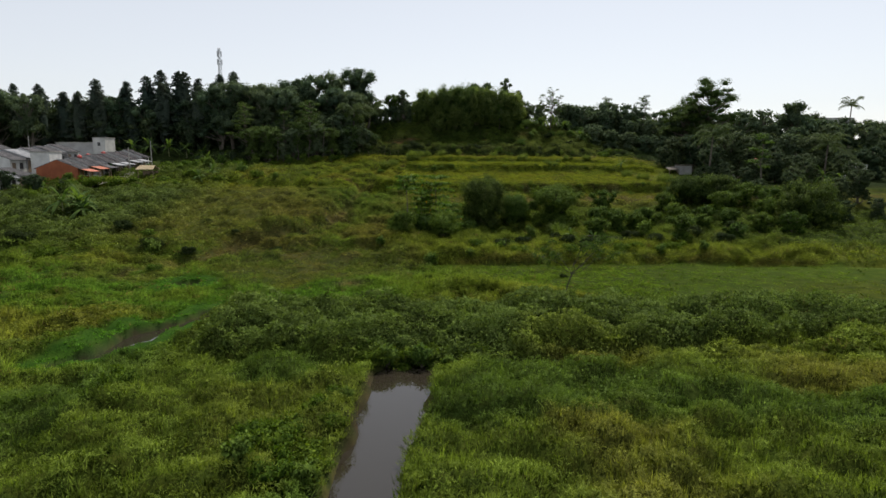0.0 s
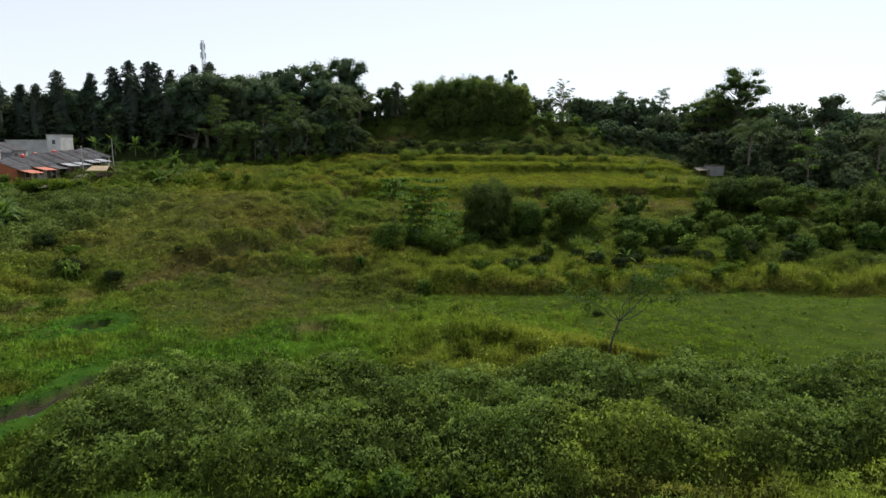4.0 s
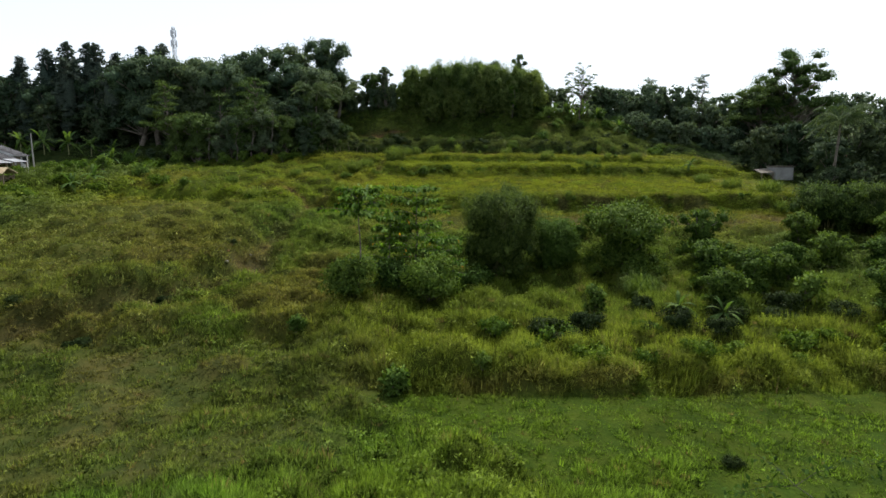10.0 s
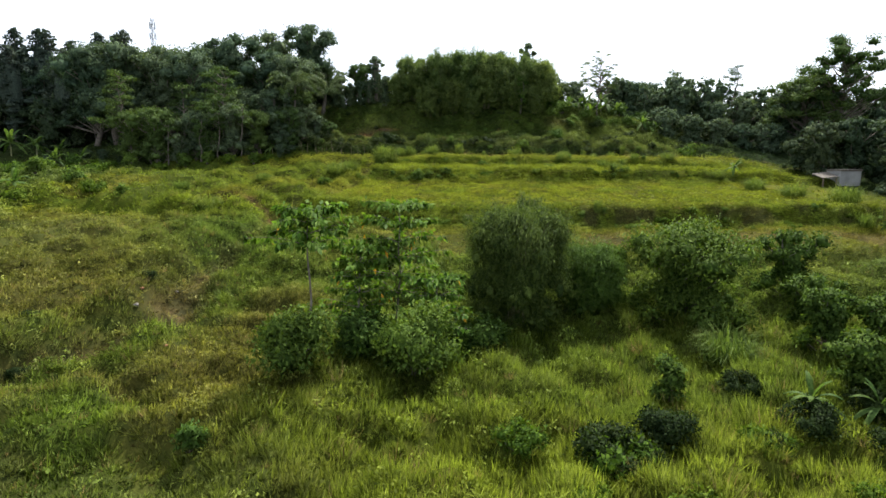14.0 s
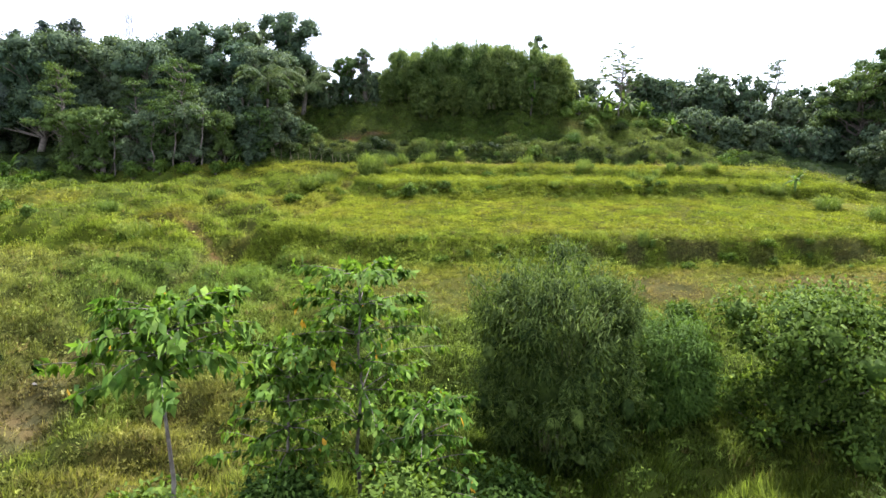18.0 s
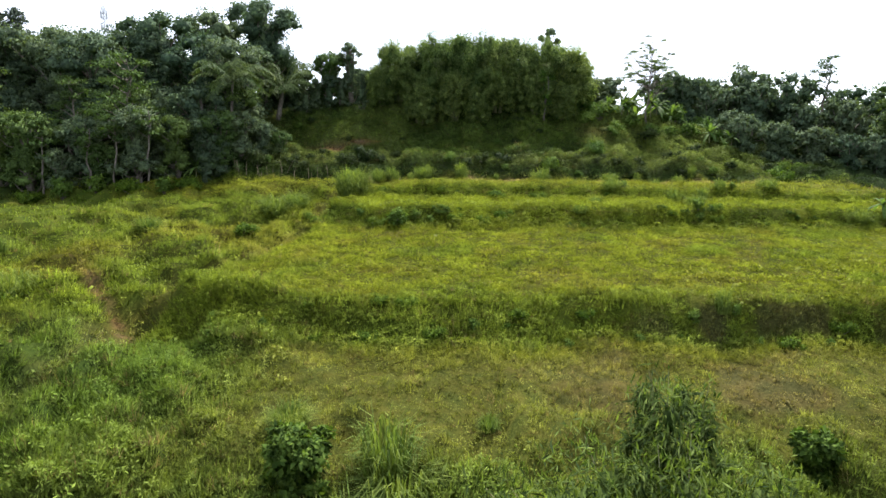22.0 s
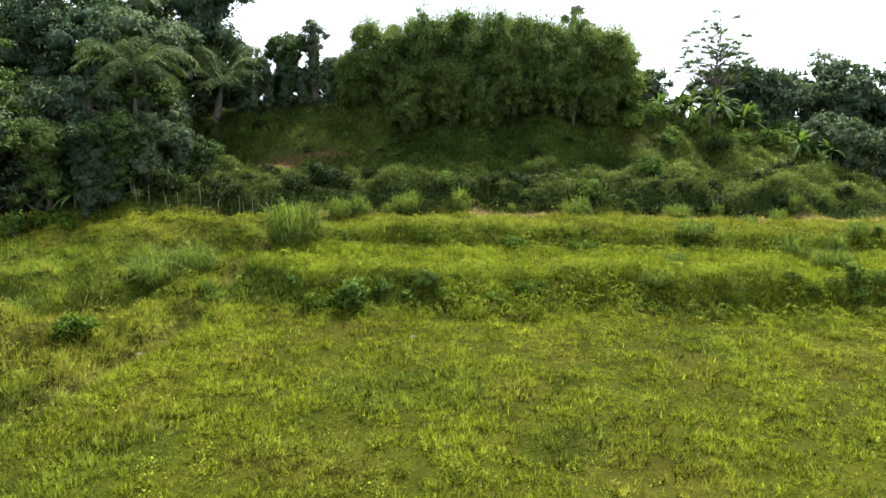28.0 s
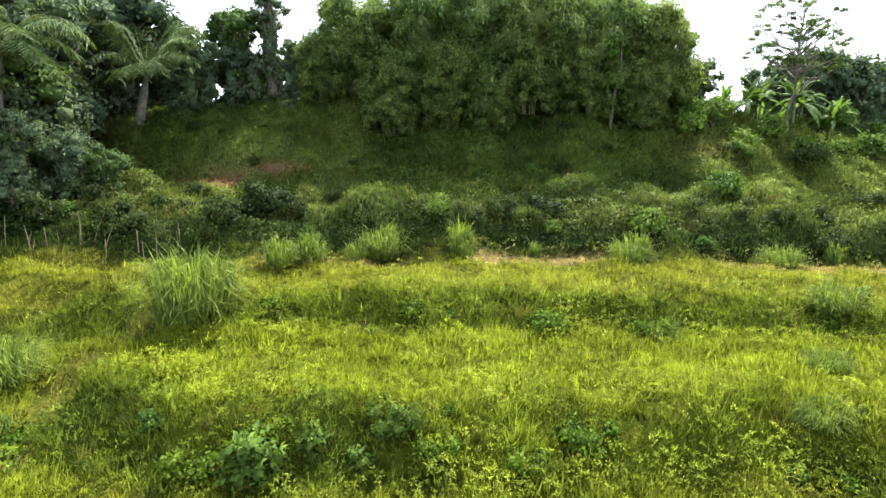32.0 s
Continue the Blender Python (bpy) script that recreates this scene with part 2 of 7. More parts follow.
# ---- shape of the land ----
# lines that run across the valley (their y), at stations from west to east
STATIONS = np.array([-150.0, -60.0, -24.0, -12.0, 0.0, 20.0, 40.0, 60.0, 150.0])
LINES_Y = np.array([
    [-80, 20, 47, 62.5, 65, 84, 96, 116, 118, 125, 128, 132, 135, 139, 145, 155, 165, 180, 260, 2500],
    [-80, 20, 47, 62.5, 66, 84, 96, 113, 115, 123, 127, 131, 134, 139, 145, 155, 165, 180, 260, 2500],
    [-80, 20, 47, 63.5, 65.5, 82, 95, 106, 108.5, 120, 124, 128, 131, 135.5, 140, 148, 155.5, 176, 260, 2500],
    [-80, 20, 47, 63.8, 65.4, 83, 95, 104.2, 107, 122.4, 124.8, 129.3, 131.3, 136, 139, 147, 153.5, 175, 260, 2500],
    [-80, 20, 47, 64.0, 65.4, 84, 96, 102.8, 105.7, 123.0, 124.9, 129.8, 131.4, 136.6, 139, 147, 154, 175, 260, 2500],
    [-80, 20, 46, 65.0, 66.3, 84, 97, 103.5, 105.3, 122.4, 124.1, 129.2, 130.7, 137, 139.5, 146, 153, 176, 260, 2500],
    [-80, 20, 45, 63.8, 65.0, 84, 97, 103.6, 105.3, 121.2, 122.6, 128.3, 129.6, 138, 141, 148, 157, 176, 260, 2500],
    [-80, 20, 45, 63, 65, 84, 96, 104, 107, 118, 121, 126, 129, 138, 142, 150, 162, 180, 260, 2500],
    [-80, 20, 45, 63, 65, 84, 96, 104, 107, 118, 121, 126, 129, 138, 142, 150, 162, 180, 260, 2500]], float)
LINES_Z = np.array([
    [1.2, 1.0, 1.6, 3.0, 3.4, 5.2, 6.4, 8.0, 8.4, 8.6, 8.8, 9, 9.3, 10, 12, 14, 16, 17, 18, 18],
    [1.2, 0.9, 1.0, 2.0, 2.3, 4.4, 5.7, 7.4, 8.2, 8.6, 8.8, 9, 9.3, 10, 12, 14, 16, 17, 20, 20],
    [1.0, 0.8, 0.5, 0.8, 1.1, 2.4, 4.6, 6.0, 7.6, 9.0, 9.3, 10, 10.4, 11.6, 12.8, 14.8, 18.6, 20, 22, 22],
    [1.0, 0.8, 0.45, 0.75, 1.1, 1.9, 4.4, 5.7, 7.1, 8.5, 9.6, 10.1, 10.9, 11.4, 13, 15.2, 20.2, 22, 24, 24],
    [1.0, 0.8, 0.4, 0.55, 1.4, 1.8, 4.3, 5.4, 7.1, 8.5, 9.9, 10.2, 11.2, 11.5, 13.2, 15.2, 20.2, 22, 24, 24],
    [1.0, 0.8, 0.4, 0.5, 1.4, 1.9, 4.3, 5.3, 7.1, 8.4, 9.8, 10.1, 11.0, 11.5, 13, 15.2, 19.2, 20.5, 23, 23],
    [1.0, 0.8, 0.4, 0.5, 1.3, 2.0, 4.2, 5.2, 7.0, 8.3, 9.4, 9.7, 10.5, 11.2, 12, 14.0, 16.8, 17.6, 19, 19],
    [1.0, 0.8, 0.5, 0.6, 1.2, 2.4, 4.4, 5.6, 6.1, 6.9, 7.1, 7.3, 7.8, 9.2, 10, 11.5, 13.5, 15, 17, 17],
    [1.0, 0.8, 0.6, 0.8, 1.3, 2.8, 4.4, 5.6, 6.2, 7.6, 8.2, 8.8, 9.4, 10.4, 11, 12, 13.5, 15, 17, 17]], float)


def hash2(ix, iy, seed):
    h = np.sin(ix * 127.1 + iy * 311.7 + seed * 74.7) * 43758.5453
    return h - np.floor(h)


def vnoise(x, y, size, seed=0):
    """Smooth value noise from 0 to 1, with features of that size."""
    x, y = np.asarray(x, float) / size, np.asarray(y, float) / size
    ix, iy = np.floor(x), np.floor(y)
    fx, fy = x - ix, y - iy
    fx, fy = fx * fx * (3 - 2 * fx), fy * fy * (3 - 2 * fy)
    a, b = hash2(ix, iy, seed), hash2(ix + 1, iy, seed)
    c, d = hash2(ix, iy + 1, seed), hash2(ix + 1, iy + 1, seed)
    return (a * (1 - fx) + b * fx) * (1 - fy) + (c * (1 - fx) + d * fx) * fy


def smooth(e0, e1, v):
    u = np.clip((np.asarray(v, float) - e0) / (e1 - e0), 0, 1)
    return u * u * (3 - 2 * u)


# beds of water: x, y, half width
BEDS = [[(-4.4, 4.0, 1.1), (-2.9, 20.5, 1.2), (-2.5, 25.5, 1.35), (-2.25, 30.0, 1.5), (-2.1, 32.4, 1.7)],
        [(-2.2, 33.2, 1.2), (0.2, 33.7, 0.35), (2.5, 33.4, 0.12), (8.5, 33.3, 0.08)],
        [(-21.6, 33.2, 0.7), (-20.3, 35.6, 1.0), (-20.0, 37.6, 1.35), (-20.0, 40.0, 1.1), (-18.5, 42.7, 0.65), (-17.7, 44.8, 0.7), (-16.7, 46.2, 0.4)],
        [(-24.4, 54.4, 0.5), (-23.2, 55.0, 0.6)]]


def channel(x, y):
    """1 in the water's bed, 0 on dry land."""
    return smooth(-0.25, 0.1, bank_distance(x, y) + 0.5 * (vnoise(x, y, 1.3, 5) - 0.5))


def bank_distance(x, y):
    best = np.full(np.shape(x), -99.0)
    for bed in BEDS:
        for (ax, ay, aw), (bx, by, bw) in zip(bed, bed[1:]):
            u = np.clip(((x - ax) * (bx - ax) + (y - ay) * (by - ay)) / ((bx - ax) ** 2 + (by - ay) ** 2), 0, 1)
            d = np.hypot(x - ax - u * (bx - ax), y - ay - u * (by - ay))
            best = np.maximum(best, aw + u * (bw - aw) - d)
    return best


def shrub_bank(x, y):
    """The broad leafy bank between the ditch and the paddy."""
    n = 1.6 * (vnoise(x, y, 3.4, 19) - 0.5)
    front = 33.9 + n * 0.5 + 0.25 * np.maximum(x - 8, 0)
    back = 44.3 + n + 0.05 * np.maximum(x, 0)
    return smooth(-0.3, 0.7, y - front) * (1 - smooth(-1.2, 0.8, y - back)) * smooth(-16.5, -13, x + 0.4 * (y - 40) * (y > 40))


def land_lines(x, y):
    """The land's smooth height, and where y lies between its lines (3.5: half way from line 3 to line 4)."""
    x, y = np.asarray(x, float), np.asarray(y, float)
    i = np.clip(np.searchsorted(STATIONS, x) - 1, 0, len(STATIONS) - 2)
    f = np.clip((x - STATIONS[i]) / (STATIONS[i + 1] - STATIONS[i]), 0, 1)
    ly = LINES_Y[i] * (1 - f[..., None]) + LINES_Y[i + 1] * f[..., None]
    lz = LINES_Z[i] * (1 - f[..., None]) + LINES_Z[i + 1] * f[..., None]
    yy = y + (0.9 * (vnoise(x, y * 0.3, 9.0, 2) - 0.5) + 0.5 * (vnoise(x, y * 0.4, 2.6, 4) - 0.5) + (1.3 * (vnoise(x, y * 0.5, 1.9, 14) - 0.5) + 1.6 * (vnoise(x, y * 0.3, 4.6, 15) - 0.5)) * smooth(100, 103, y)) * smooth(30, 60, y)
    k = np.clip((yy[..., None] >= ly).sum(-1) - 1, 0, ly.shape[-1] - 2)
    y0, y1 = np.take_along_axis(ly, k[..., None], -1)[..., 0], np.take_along_axis(ly, k[..., None] + 1, -1)[..., 0]
    z0, z1 = np.take_along_axis(lz, k[..., None], -1)[..., 0], np.take_along_axis(lz, k[..., None] + 1, -1)[..., 0]
    u = np.clip((yy - y0) / (y1 - y0), 0, 1)
    face = (k == 7) | (k == 9) | (k == 11)
    u = np.where(face, u * u * (3 - 2 * u), u)
    return z0 + (z1 - z0) * u, k + u


def span(lo, hi, v, s=0.1):
    return smooth(lo - s, lo + s, v) * (1 - smooth(hi - s, hi + s, v))


def paddy_field(x, y, line):
    """1 on the level paddy, which narrows to a corner in the west."""
    n = 2.0 * (vnoise(x, y, 5.0, 17) - 0.5)
    edge = np.interp(y, [44.7, 47.0, 49.8, 54.5, 58.1, 61.6, 64.2], [17.9, 13.2, 9.5, 5.7, 3.0, -0.8, -4.5])
    return smooth(-0.7, 0.9, x - edge + n) * smooth(44.0, 45.5, y) * (1 - smooth(2.975, 3.0, line))


def height(x, y):
    x, y = np.asarray(x, float), np.asarray(y, float)
    z, line = land_lines(x, y)
    paddy = paddy_field(x, y, line)
    wet = span(44, 60, y, 3) * (1 - smooth(-8, 0, x)) * smooth(-45, -30, x)
    field = span(8.05, 8.97, line, 0.04) * smooth(-12, -9, x) + span(6.2, 6.95, line, 0.1) * smooth(-9, -4, x)
    rough = 1 - 0.85 * paddy - 0.6 * wet - 0.7 * np.clip(field, 0, 1)
    flat = span(56, 69.6, y, 2.0) * span(-22, -4, x, 2.5)
    rough = rough * (1 - 0.4 * flat)
    rough = rough * (0.2 + 0.8 * smooth(0.3, 2.0, -bank_distance(x, y)) ** 0.5)
    rough = rough * (1 - 0.65 * span(6.9, 13.0, line, 0.1) * smooth(-9, -5, x))
    lump = smooth(0.3, 0.75, vnoise(x, y, 1.7, 3))
    z = z + rough * (0.85 * (vnoise(x, y, 3.7, 1) - 0.5) + 0.7 * (lump - 0.5) + 0.3 * (vnoise(x, y, 0.75, 6) - 0.5))
    # footpath that climbs between the fields, a worn hollow
    z = z - 0.55 * path_wear(x, y)
    # leafy bank that crosses in front of the paddy
    end = smooth(0.1, 3.2, -bank_distance(x, y))
    z = z + 0.85 * shrub_bank(x, y) * end
    z = z * (1 - 0.7 * (1 - end) * span(32.5, 38, y, 0.8) * span(-7, 3, x, 1))
    # the grazed slope stands above the gully
    gully = np.interp(y, [p[1] for p in PATH], [p[0] for p in PATH])
    z = z + 1.2 * smooth(0.7, 2.6, gully - x) * (1 - smooth(10, 26, gully - x)) * span(72, 101, y, 6)
    z = z + 0.65 * smooth(69.4, 71.4, y + 0.8 * (vnoise(x, y, 4.0, 9) - 0.5)) * (1 - smooth(76, 92, y)) * span(-24, -4.5, x, 1.5)
    # knoll of bright grass at the paddy's western end
    z = z + 0.7 * np.exp(-((x + 0.4) / 6.5) ** 2 - ((y - 52.6 + 0.35 * x) / 4.6) ** 2)
    c = channel(x, y)
    z = np.maximum(z, 0.22)
    return z * (1 - c) + (-0.5) * c


PATH = [(-31.0, 58.0), (-23.0, 70.0), (-16.8, 78.0), (-14.9, 84.2), (-14.7, 93.6), (-13.8, 104.5), (-11.0, 113.0), (-8.5, 123.0), (-8.0, 131.0)]


def path_wear(x, y):
    best = np.full(np.shape(x), 99.0)
    for (ax, ay), (bx, by) in zip(PATH, PATH[1:]):
        u = np.clip(((x - ax) * (bx - ax) + (y - ay) * (by - ay)) / ((bx - ax) ** 2 + (by - ay) ** 2), 0, 1)
        best = np.minimum(best, np.hypot(x - ax - u * (bx - ax), y - ay - u * (by - ay)))
    wide = 0.8 + 0.7 * (1 - smooth(86, 96, y))
    return 1 - smooth(0.25 * wide, 1.5 * wide, best + 1.4 * (vnoise(x, y, 2.0, 8) - 0.5))


# ---- kinds of growth over the land ----
def growth(x, y):
    """Base colour of what grows at x, y, with some haze, sun and shade put into it, and the height of grass and of
    weeds there.
    """
    x, y = np.asarray(x, float), np.asarray(y, float)
    n1, n2, n3 = vnoise(x, y, 7.0, 11), vnoise(x, y, 2.3, 12), vnoise(x, y, 17.0, 13)
    line = land_lines(x, y)[1]
    col = np.empty(x.shape + (3,))
    col[:] = (0.098, 0.143, 0.016)
    blades, weeds = np.full(x.shape, 0.42), np.full(x.shape, 0.5)

    def lay(mask, rgb, b=None, w=None):
        nonlocal col, blades, weeds
        col = col * (1 - mask[..., None]) + np.array(rgb) * mask[..., None]
        if b is not None:
            blades = blades * (1 - mask) + b * mask
        if w is not None:
            weeds = weeds * (1 - mask) + w * mask
    east, west = smooth(-12, -8, x), 1 - smooth(-12, -8, x)
    # dry and fresh patches
    lay(smooth(0.5, 0.8, n1) * 0.6, (0.15, 0.155, 0.02))
    lay(smooth(0.55, 0.85, n3) * 0.4, (0.055, 0.12, 0.013))
    # meadow on both sides of the ditch
    lay(1 - smooth(33, 37, y), (0.1, 0.15, 0.017), 0.42, 0.35)
    lay((1 - smooth(33, 37, y)) * smooth(0.45, 0.75, n1) * (0.25 + 0.6 * smooth(-1, 3, x)), (0.135, 0.145, 0.022), 0.48, 0.25)
    lay((1 - smooth(33, 37, y)) * smooth(0.55, 0.75, vnoise(x, y, 4.5, 14)), (0.07, 0.12, 0.016), 0.4, 0.5)
    # leafy bank before the paddy
    bank = shrub_bank(x, y)
    lay(bank, (0.075, 0.118, 0.02), 0.35, 1.4)
    lay(bank * smooth(0.5, 0.75, n1) * 0.8, (0.12, 0.165, 0.02))
    # wet bright grass
    wet = span(44, 60, y + 6 * (n3 - 0.5), 3) * (1 - smooth(-4, 3, x)) * smooth(-50, -35, x) * smooth(0.15, 0.45, n1 + 0.3 * n2)
    lay(wet * 0.9, (0.06, 0.138, 0.013), 0.3, 0.15)
    lay(wet * smooth(0.6, 0.8, n1) * 0.6, (0.11, 0.11, 0.022), 0.22, 0.1)
    lay(np.exp(-((x + 0.4) / 6.5) ** 2 - ((y - 52.6 + 0.35 * x) / 4.6) ** 2), (0.1, 0.155, 0.015), 0.45, 1.3)
    paddy = paddy_field(x, y, line)
    lay(paddy, (0.078, 0.132, 0.012), 0.25, 0.03)
    lay(paddy * smooth(0.45, 0.85, n3) * 0.6, (0.085, 0.1, 0.014), 0.22, 0.03)
    # bank of bright grass behind the paddy
    lay(smooth(2.995, 3.12, line) * (1 - smooth(4.38, 4.5, line)) * smooth(-7, -3, x), (0.128, 0.168, 0.017), 0.5, 0.5)
    lay(span(3.0, 3.6, line, 0.1) * smooth(-5, 0, x) * smooth(0.45, 0.75, n2) * 0.5, (0.15, 0.13, 0.03), 0.5, 0.3)
    # grazed slopes of the west
    lay(span(70, 103, y, 5) * (1 - smooth(-26, -14, x)) * 0.8, (0.122, 0.14, 0.023), 0.34, 0.24)
    lay(span(54, 92, y, 8) * span(-30, -5, x - 0.1 * (y - 70), 5) * smooth(0.3, 0.65, n2 * 0.6 + 0.4 * n1) * 0.6, (0.13, 0.125, 0.025), 0.26, 0.15)
    lay(span(56, 69.8, y, 1.5) * span(-23, -3, x, 3) * (0.55 + 0.35 * smooth(0.3, 0.6, n2)), (0.082, 0.105, 0.02), 0.17, 0.16)
    lay(span(56, 69.8, y, 1.5) * span(-23, -3, x, 3) * smooth(0.62, 0.8, vnoise(x, y, 3.3, 25)) * 0.5, (0.11, 0.092, 0.028), 0.14, 0.05)
    lay(span(60, 68, y, 2) * span(-20, -6, x, 4) * smooth(0.5, 0.75, n1) * 0.7, (0.07, 0.125, 0.016), 0.2, 0.08)
    # thicket round the trees
    lay(span(74, 92, y, 4) * smooth(-8, -3, x) * 0.8, (0.098, 0.145, 0.016), 0.45, 0.45)
    lay(smooth(27, 34, x + 4 * (n1 - 0.5)) * span(70, 102, y, 4) * 0.7, (0.066, 0.104, 0.017), 0.42, 0.8)
    # dry strip under the first terrace
    lay(span(5.9, 6.98, line, 0.15) * smooth(-10, -3, x), (0.125, 0.145, 0.018), 0.26, 0.1)
    lay(span(6.15, 6.8, line, 0.12) * smooth(3, 10, x) * smooth(0.45, 0.75, n2) * 0.6, (0.135, 0.108, 0.036), 0.2, 0.1)
    lay(span(6.82, 7.0, line, 0.06) * smooth(-6, 0, x), (0.13, 0.155, 0.015), 0.35, 0.2)
    # terraces: fields and their banks
    t1 = span(8.0, 8.98, line, 0.03) * east
    lay(t1, (0.125, 0.162, 0.013), 0.24, 0.5)
    lay(t1 * smooth(0.6, 0.8, vnoise(x, y, 3.1, 24)) * 0.6, (0.085, 0.135, 0.014), 0.3, 0.6)
    lay(t1 * smooth(0.55, 0.9, n2) * 0.5, (0.14, 0.145, 0.02))
    lay(span(6.98, 8.0, line, 0.05), (0.115, 0.165, 0.015), 0.5, 0.8)
    # brown soil patches, darkened for the shade of the bank's undercut
    lay(span(7.1, 7.95, line, 0.08) * smooth(8, 14, x) * smooth(0.5, 0.7, vnoise(x, y, 1.3, 23)) * 0.6, (0.08, 0.07, 0.03), 0.2, 0.3)
    lay(span(8.98, 10.0, line, 0.05) * east, (0.12, 0.165, 0.013), 0.45, 0.95)
    lay(span(8.98, 10.0, line, 0.05) * east * smooth(0.5, 0.75, n2) * 0.7, (0.075, 0.12, 0.014), 0.4, 1.0)
    lay(span(10.0, 11.0, line, 0.05) * east, (0.13, 0.175, 0.013), 0.4, 0.45)
    lay(span(11.0, 12.0, line, 0.05) * east, (0.11, 0.158, 0.014), 0.45, 1.0)
    lay(span(12.0, 12.98, line, 0.05) * smooth(-30, -26, x), (0.13, 0.16, 0.016), 0.35, 0.2)
    lay(span(12.75, 13.1, line, 0.05) * smooth(-8, -2, x) * smooth(0.3, 0.6, n2) * 0.8, (0.22, 0.18, 0.07), 0.15, 0.1)
    # the wooded hill; the shade at its foot is put into this dark growth
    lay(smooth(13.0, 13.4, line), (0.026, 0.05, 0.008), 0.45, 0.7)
    lay(smooth(140.8, 142.6, y + 1.2 * (n2 - 0.5)) * (1 - smooth(152, 156, y)) * span(-18, 18, x, 2) * (0.35 + 0.65 * smooth(0.25, 0.7, n2)), (0.06, 0.098, 0.012), 0.35, 0.4)
    lay(np.exp(-((x + 8) / 5) ** 2 - ((y - 146.5) / 4.2) ** 2) * (0.5 + 0.5 * smooth(0.3, 0.6, n2)), (0.1, 0.14, 0.02), 0.3, 0.2)
    lay(smooth(13.4, 14.4, line) * smooth(0.45, 0.75, n1) * 0.6, (0.1, 0.13, 0.022))
    lay(np.exp(-((x + 9.5) / 3.6) ** 2 - ((y - 146.3 - 0.08 * (x + 9.5)) / 0.7) ** 2) * smooth(0.25, 0.5, n2), (0.18, 0.1, 0.05), 0.12, 0.1)
    lay(np.exp(-((x - 19.5) / 1.4) ** 2 - ((y - 148) / 0.8) ** 2) * smooth(0.2, 0.5, n2), (0.2, 0.1, 0.05), 0.08, 0.06)
    # eastern flank: sunlight on the slope is put into its brighter growth
    lay(smooth(16, 20, x + 2 * (n2 - 0.5)) * (1 - smooth(34, 40, x)) * span(140, 154, y, 2) * 0.75, (0.11, 0.155, 0.022), 0.5, 0.7)
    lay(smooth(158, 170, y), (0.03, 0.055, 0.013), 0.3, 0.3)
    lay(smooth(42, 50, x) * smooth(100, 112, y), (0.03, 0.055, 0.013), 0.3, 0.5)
    # scrub on the slope below the houses; behind them the slope's shade is put into its colour
    lay((1 - smooth(-46, -36, x + 5 * (n1 - 0.5))) * span(70, 104, y + 6 * (n3 - 0.5), 5) * 0.85, (0.062, 0.1, 0.018), 0.4, 1.0)
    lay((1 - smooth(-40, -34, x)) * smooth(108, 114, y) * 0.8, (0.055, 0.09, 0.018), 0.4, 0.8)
    # worn path
    lay(path_wear(x, y) * (0.55 + 0.35 * smooth(0.3, 0.7, n2)) * (1 - 0.5 * smooth(92, 98, y)), (0.128, 0.118, 0.035), 0.22, 0.16)
    lay(path_wear(x, y) * smooth(0.5, 0.75, vnoise(x, y, 1.6, 27)) * (1 - smooth(96, 100, y)) * smooth(74, 80, y) * 0.35, (0.15, 0.115, 0.05), 0.2, 0.08)
    lay(np.exp(-((x + 8.3) / 1.1) ** 2 - ((y - 53.6) / 0.8) ** 2), (0.1, 0.08, 0.04), 0.3, 0.1)
    trail = np.interp(y, [104.8, 105.6, 106.6, 110.6, 113.5], [-13.2, -14.4, -15.8, -19.0, -21.4])
    lay(np.exp(-((x - trail + 0.5 * (n2 - 0.5)) / 0.38) ** 2) * span(104.9, 113.0, y, 0.6) * (1 - 0.7 * smooth(107, 111, y)), (0.2, 0.13, 0.06), 0.05, 0.0)
    near = 1 - smooth(1.2, 2.6, -bank_distance(x, y))
    lay(near * (y > 30) * (x < -10), (0.05, 0.13, 0.012), 0.1, 0.0)
    c = channel(x, y)
    lay(np.clip(c * 1.4, 0, 1), (0.1, 0.08, 0.05), 0.0, 0.0)
    lay(np.clip(4 * c * (1 - c), 0, 1) * 0.6, (0.07, 0.055, 0.03))
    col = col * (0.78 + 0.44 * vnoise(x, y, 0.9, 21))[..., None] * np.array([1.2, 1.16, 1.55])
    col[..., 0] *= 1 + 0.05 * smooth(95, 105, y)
    # more blue up the valley: haze put into the colour, terrace fields left out
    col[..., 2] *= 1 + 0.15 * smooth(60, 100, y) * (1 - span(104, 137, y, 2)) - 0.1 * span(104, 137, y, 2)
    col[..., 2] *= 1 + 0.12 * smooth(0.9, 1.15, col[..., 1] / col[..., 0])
    return col, blades * (1 - c), weeds * (1 - c)


# ---- mesh tools ----
def unit(v):
    return v / (np.linalg.norm(v, axis=-1, keepdims=True) + 1e-9)


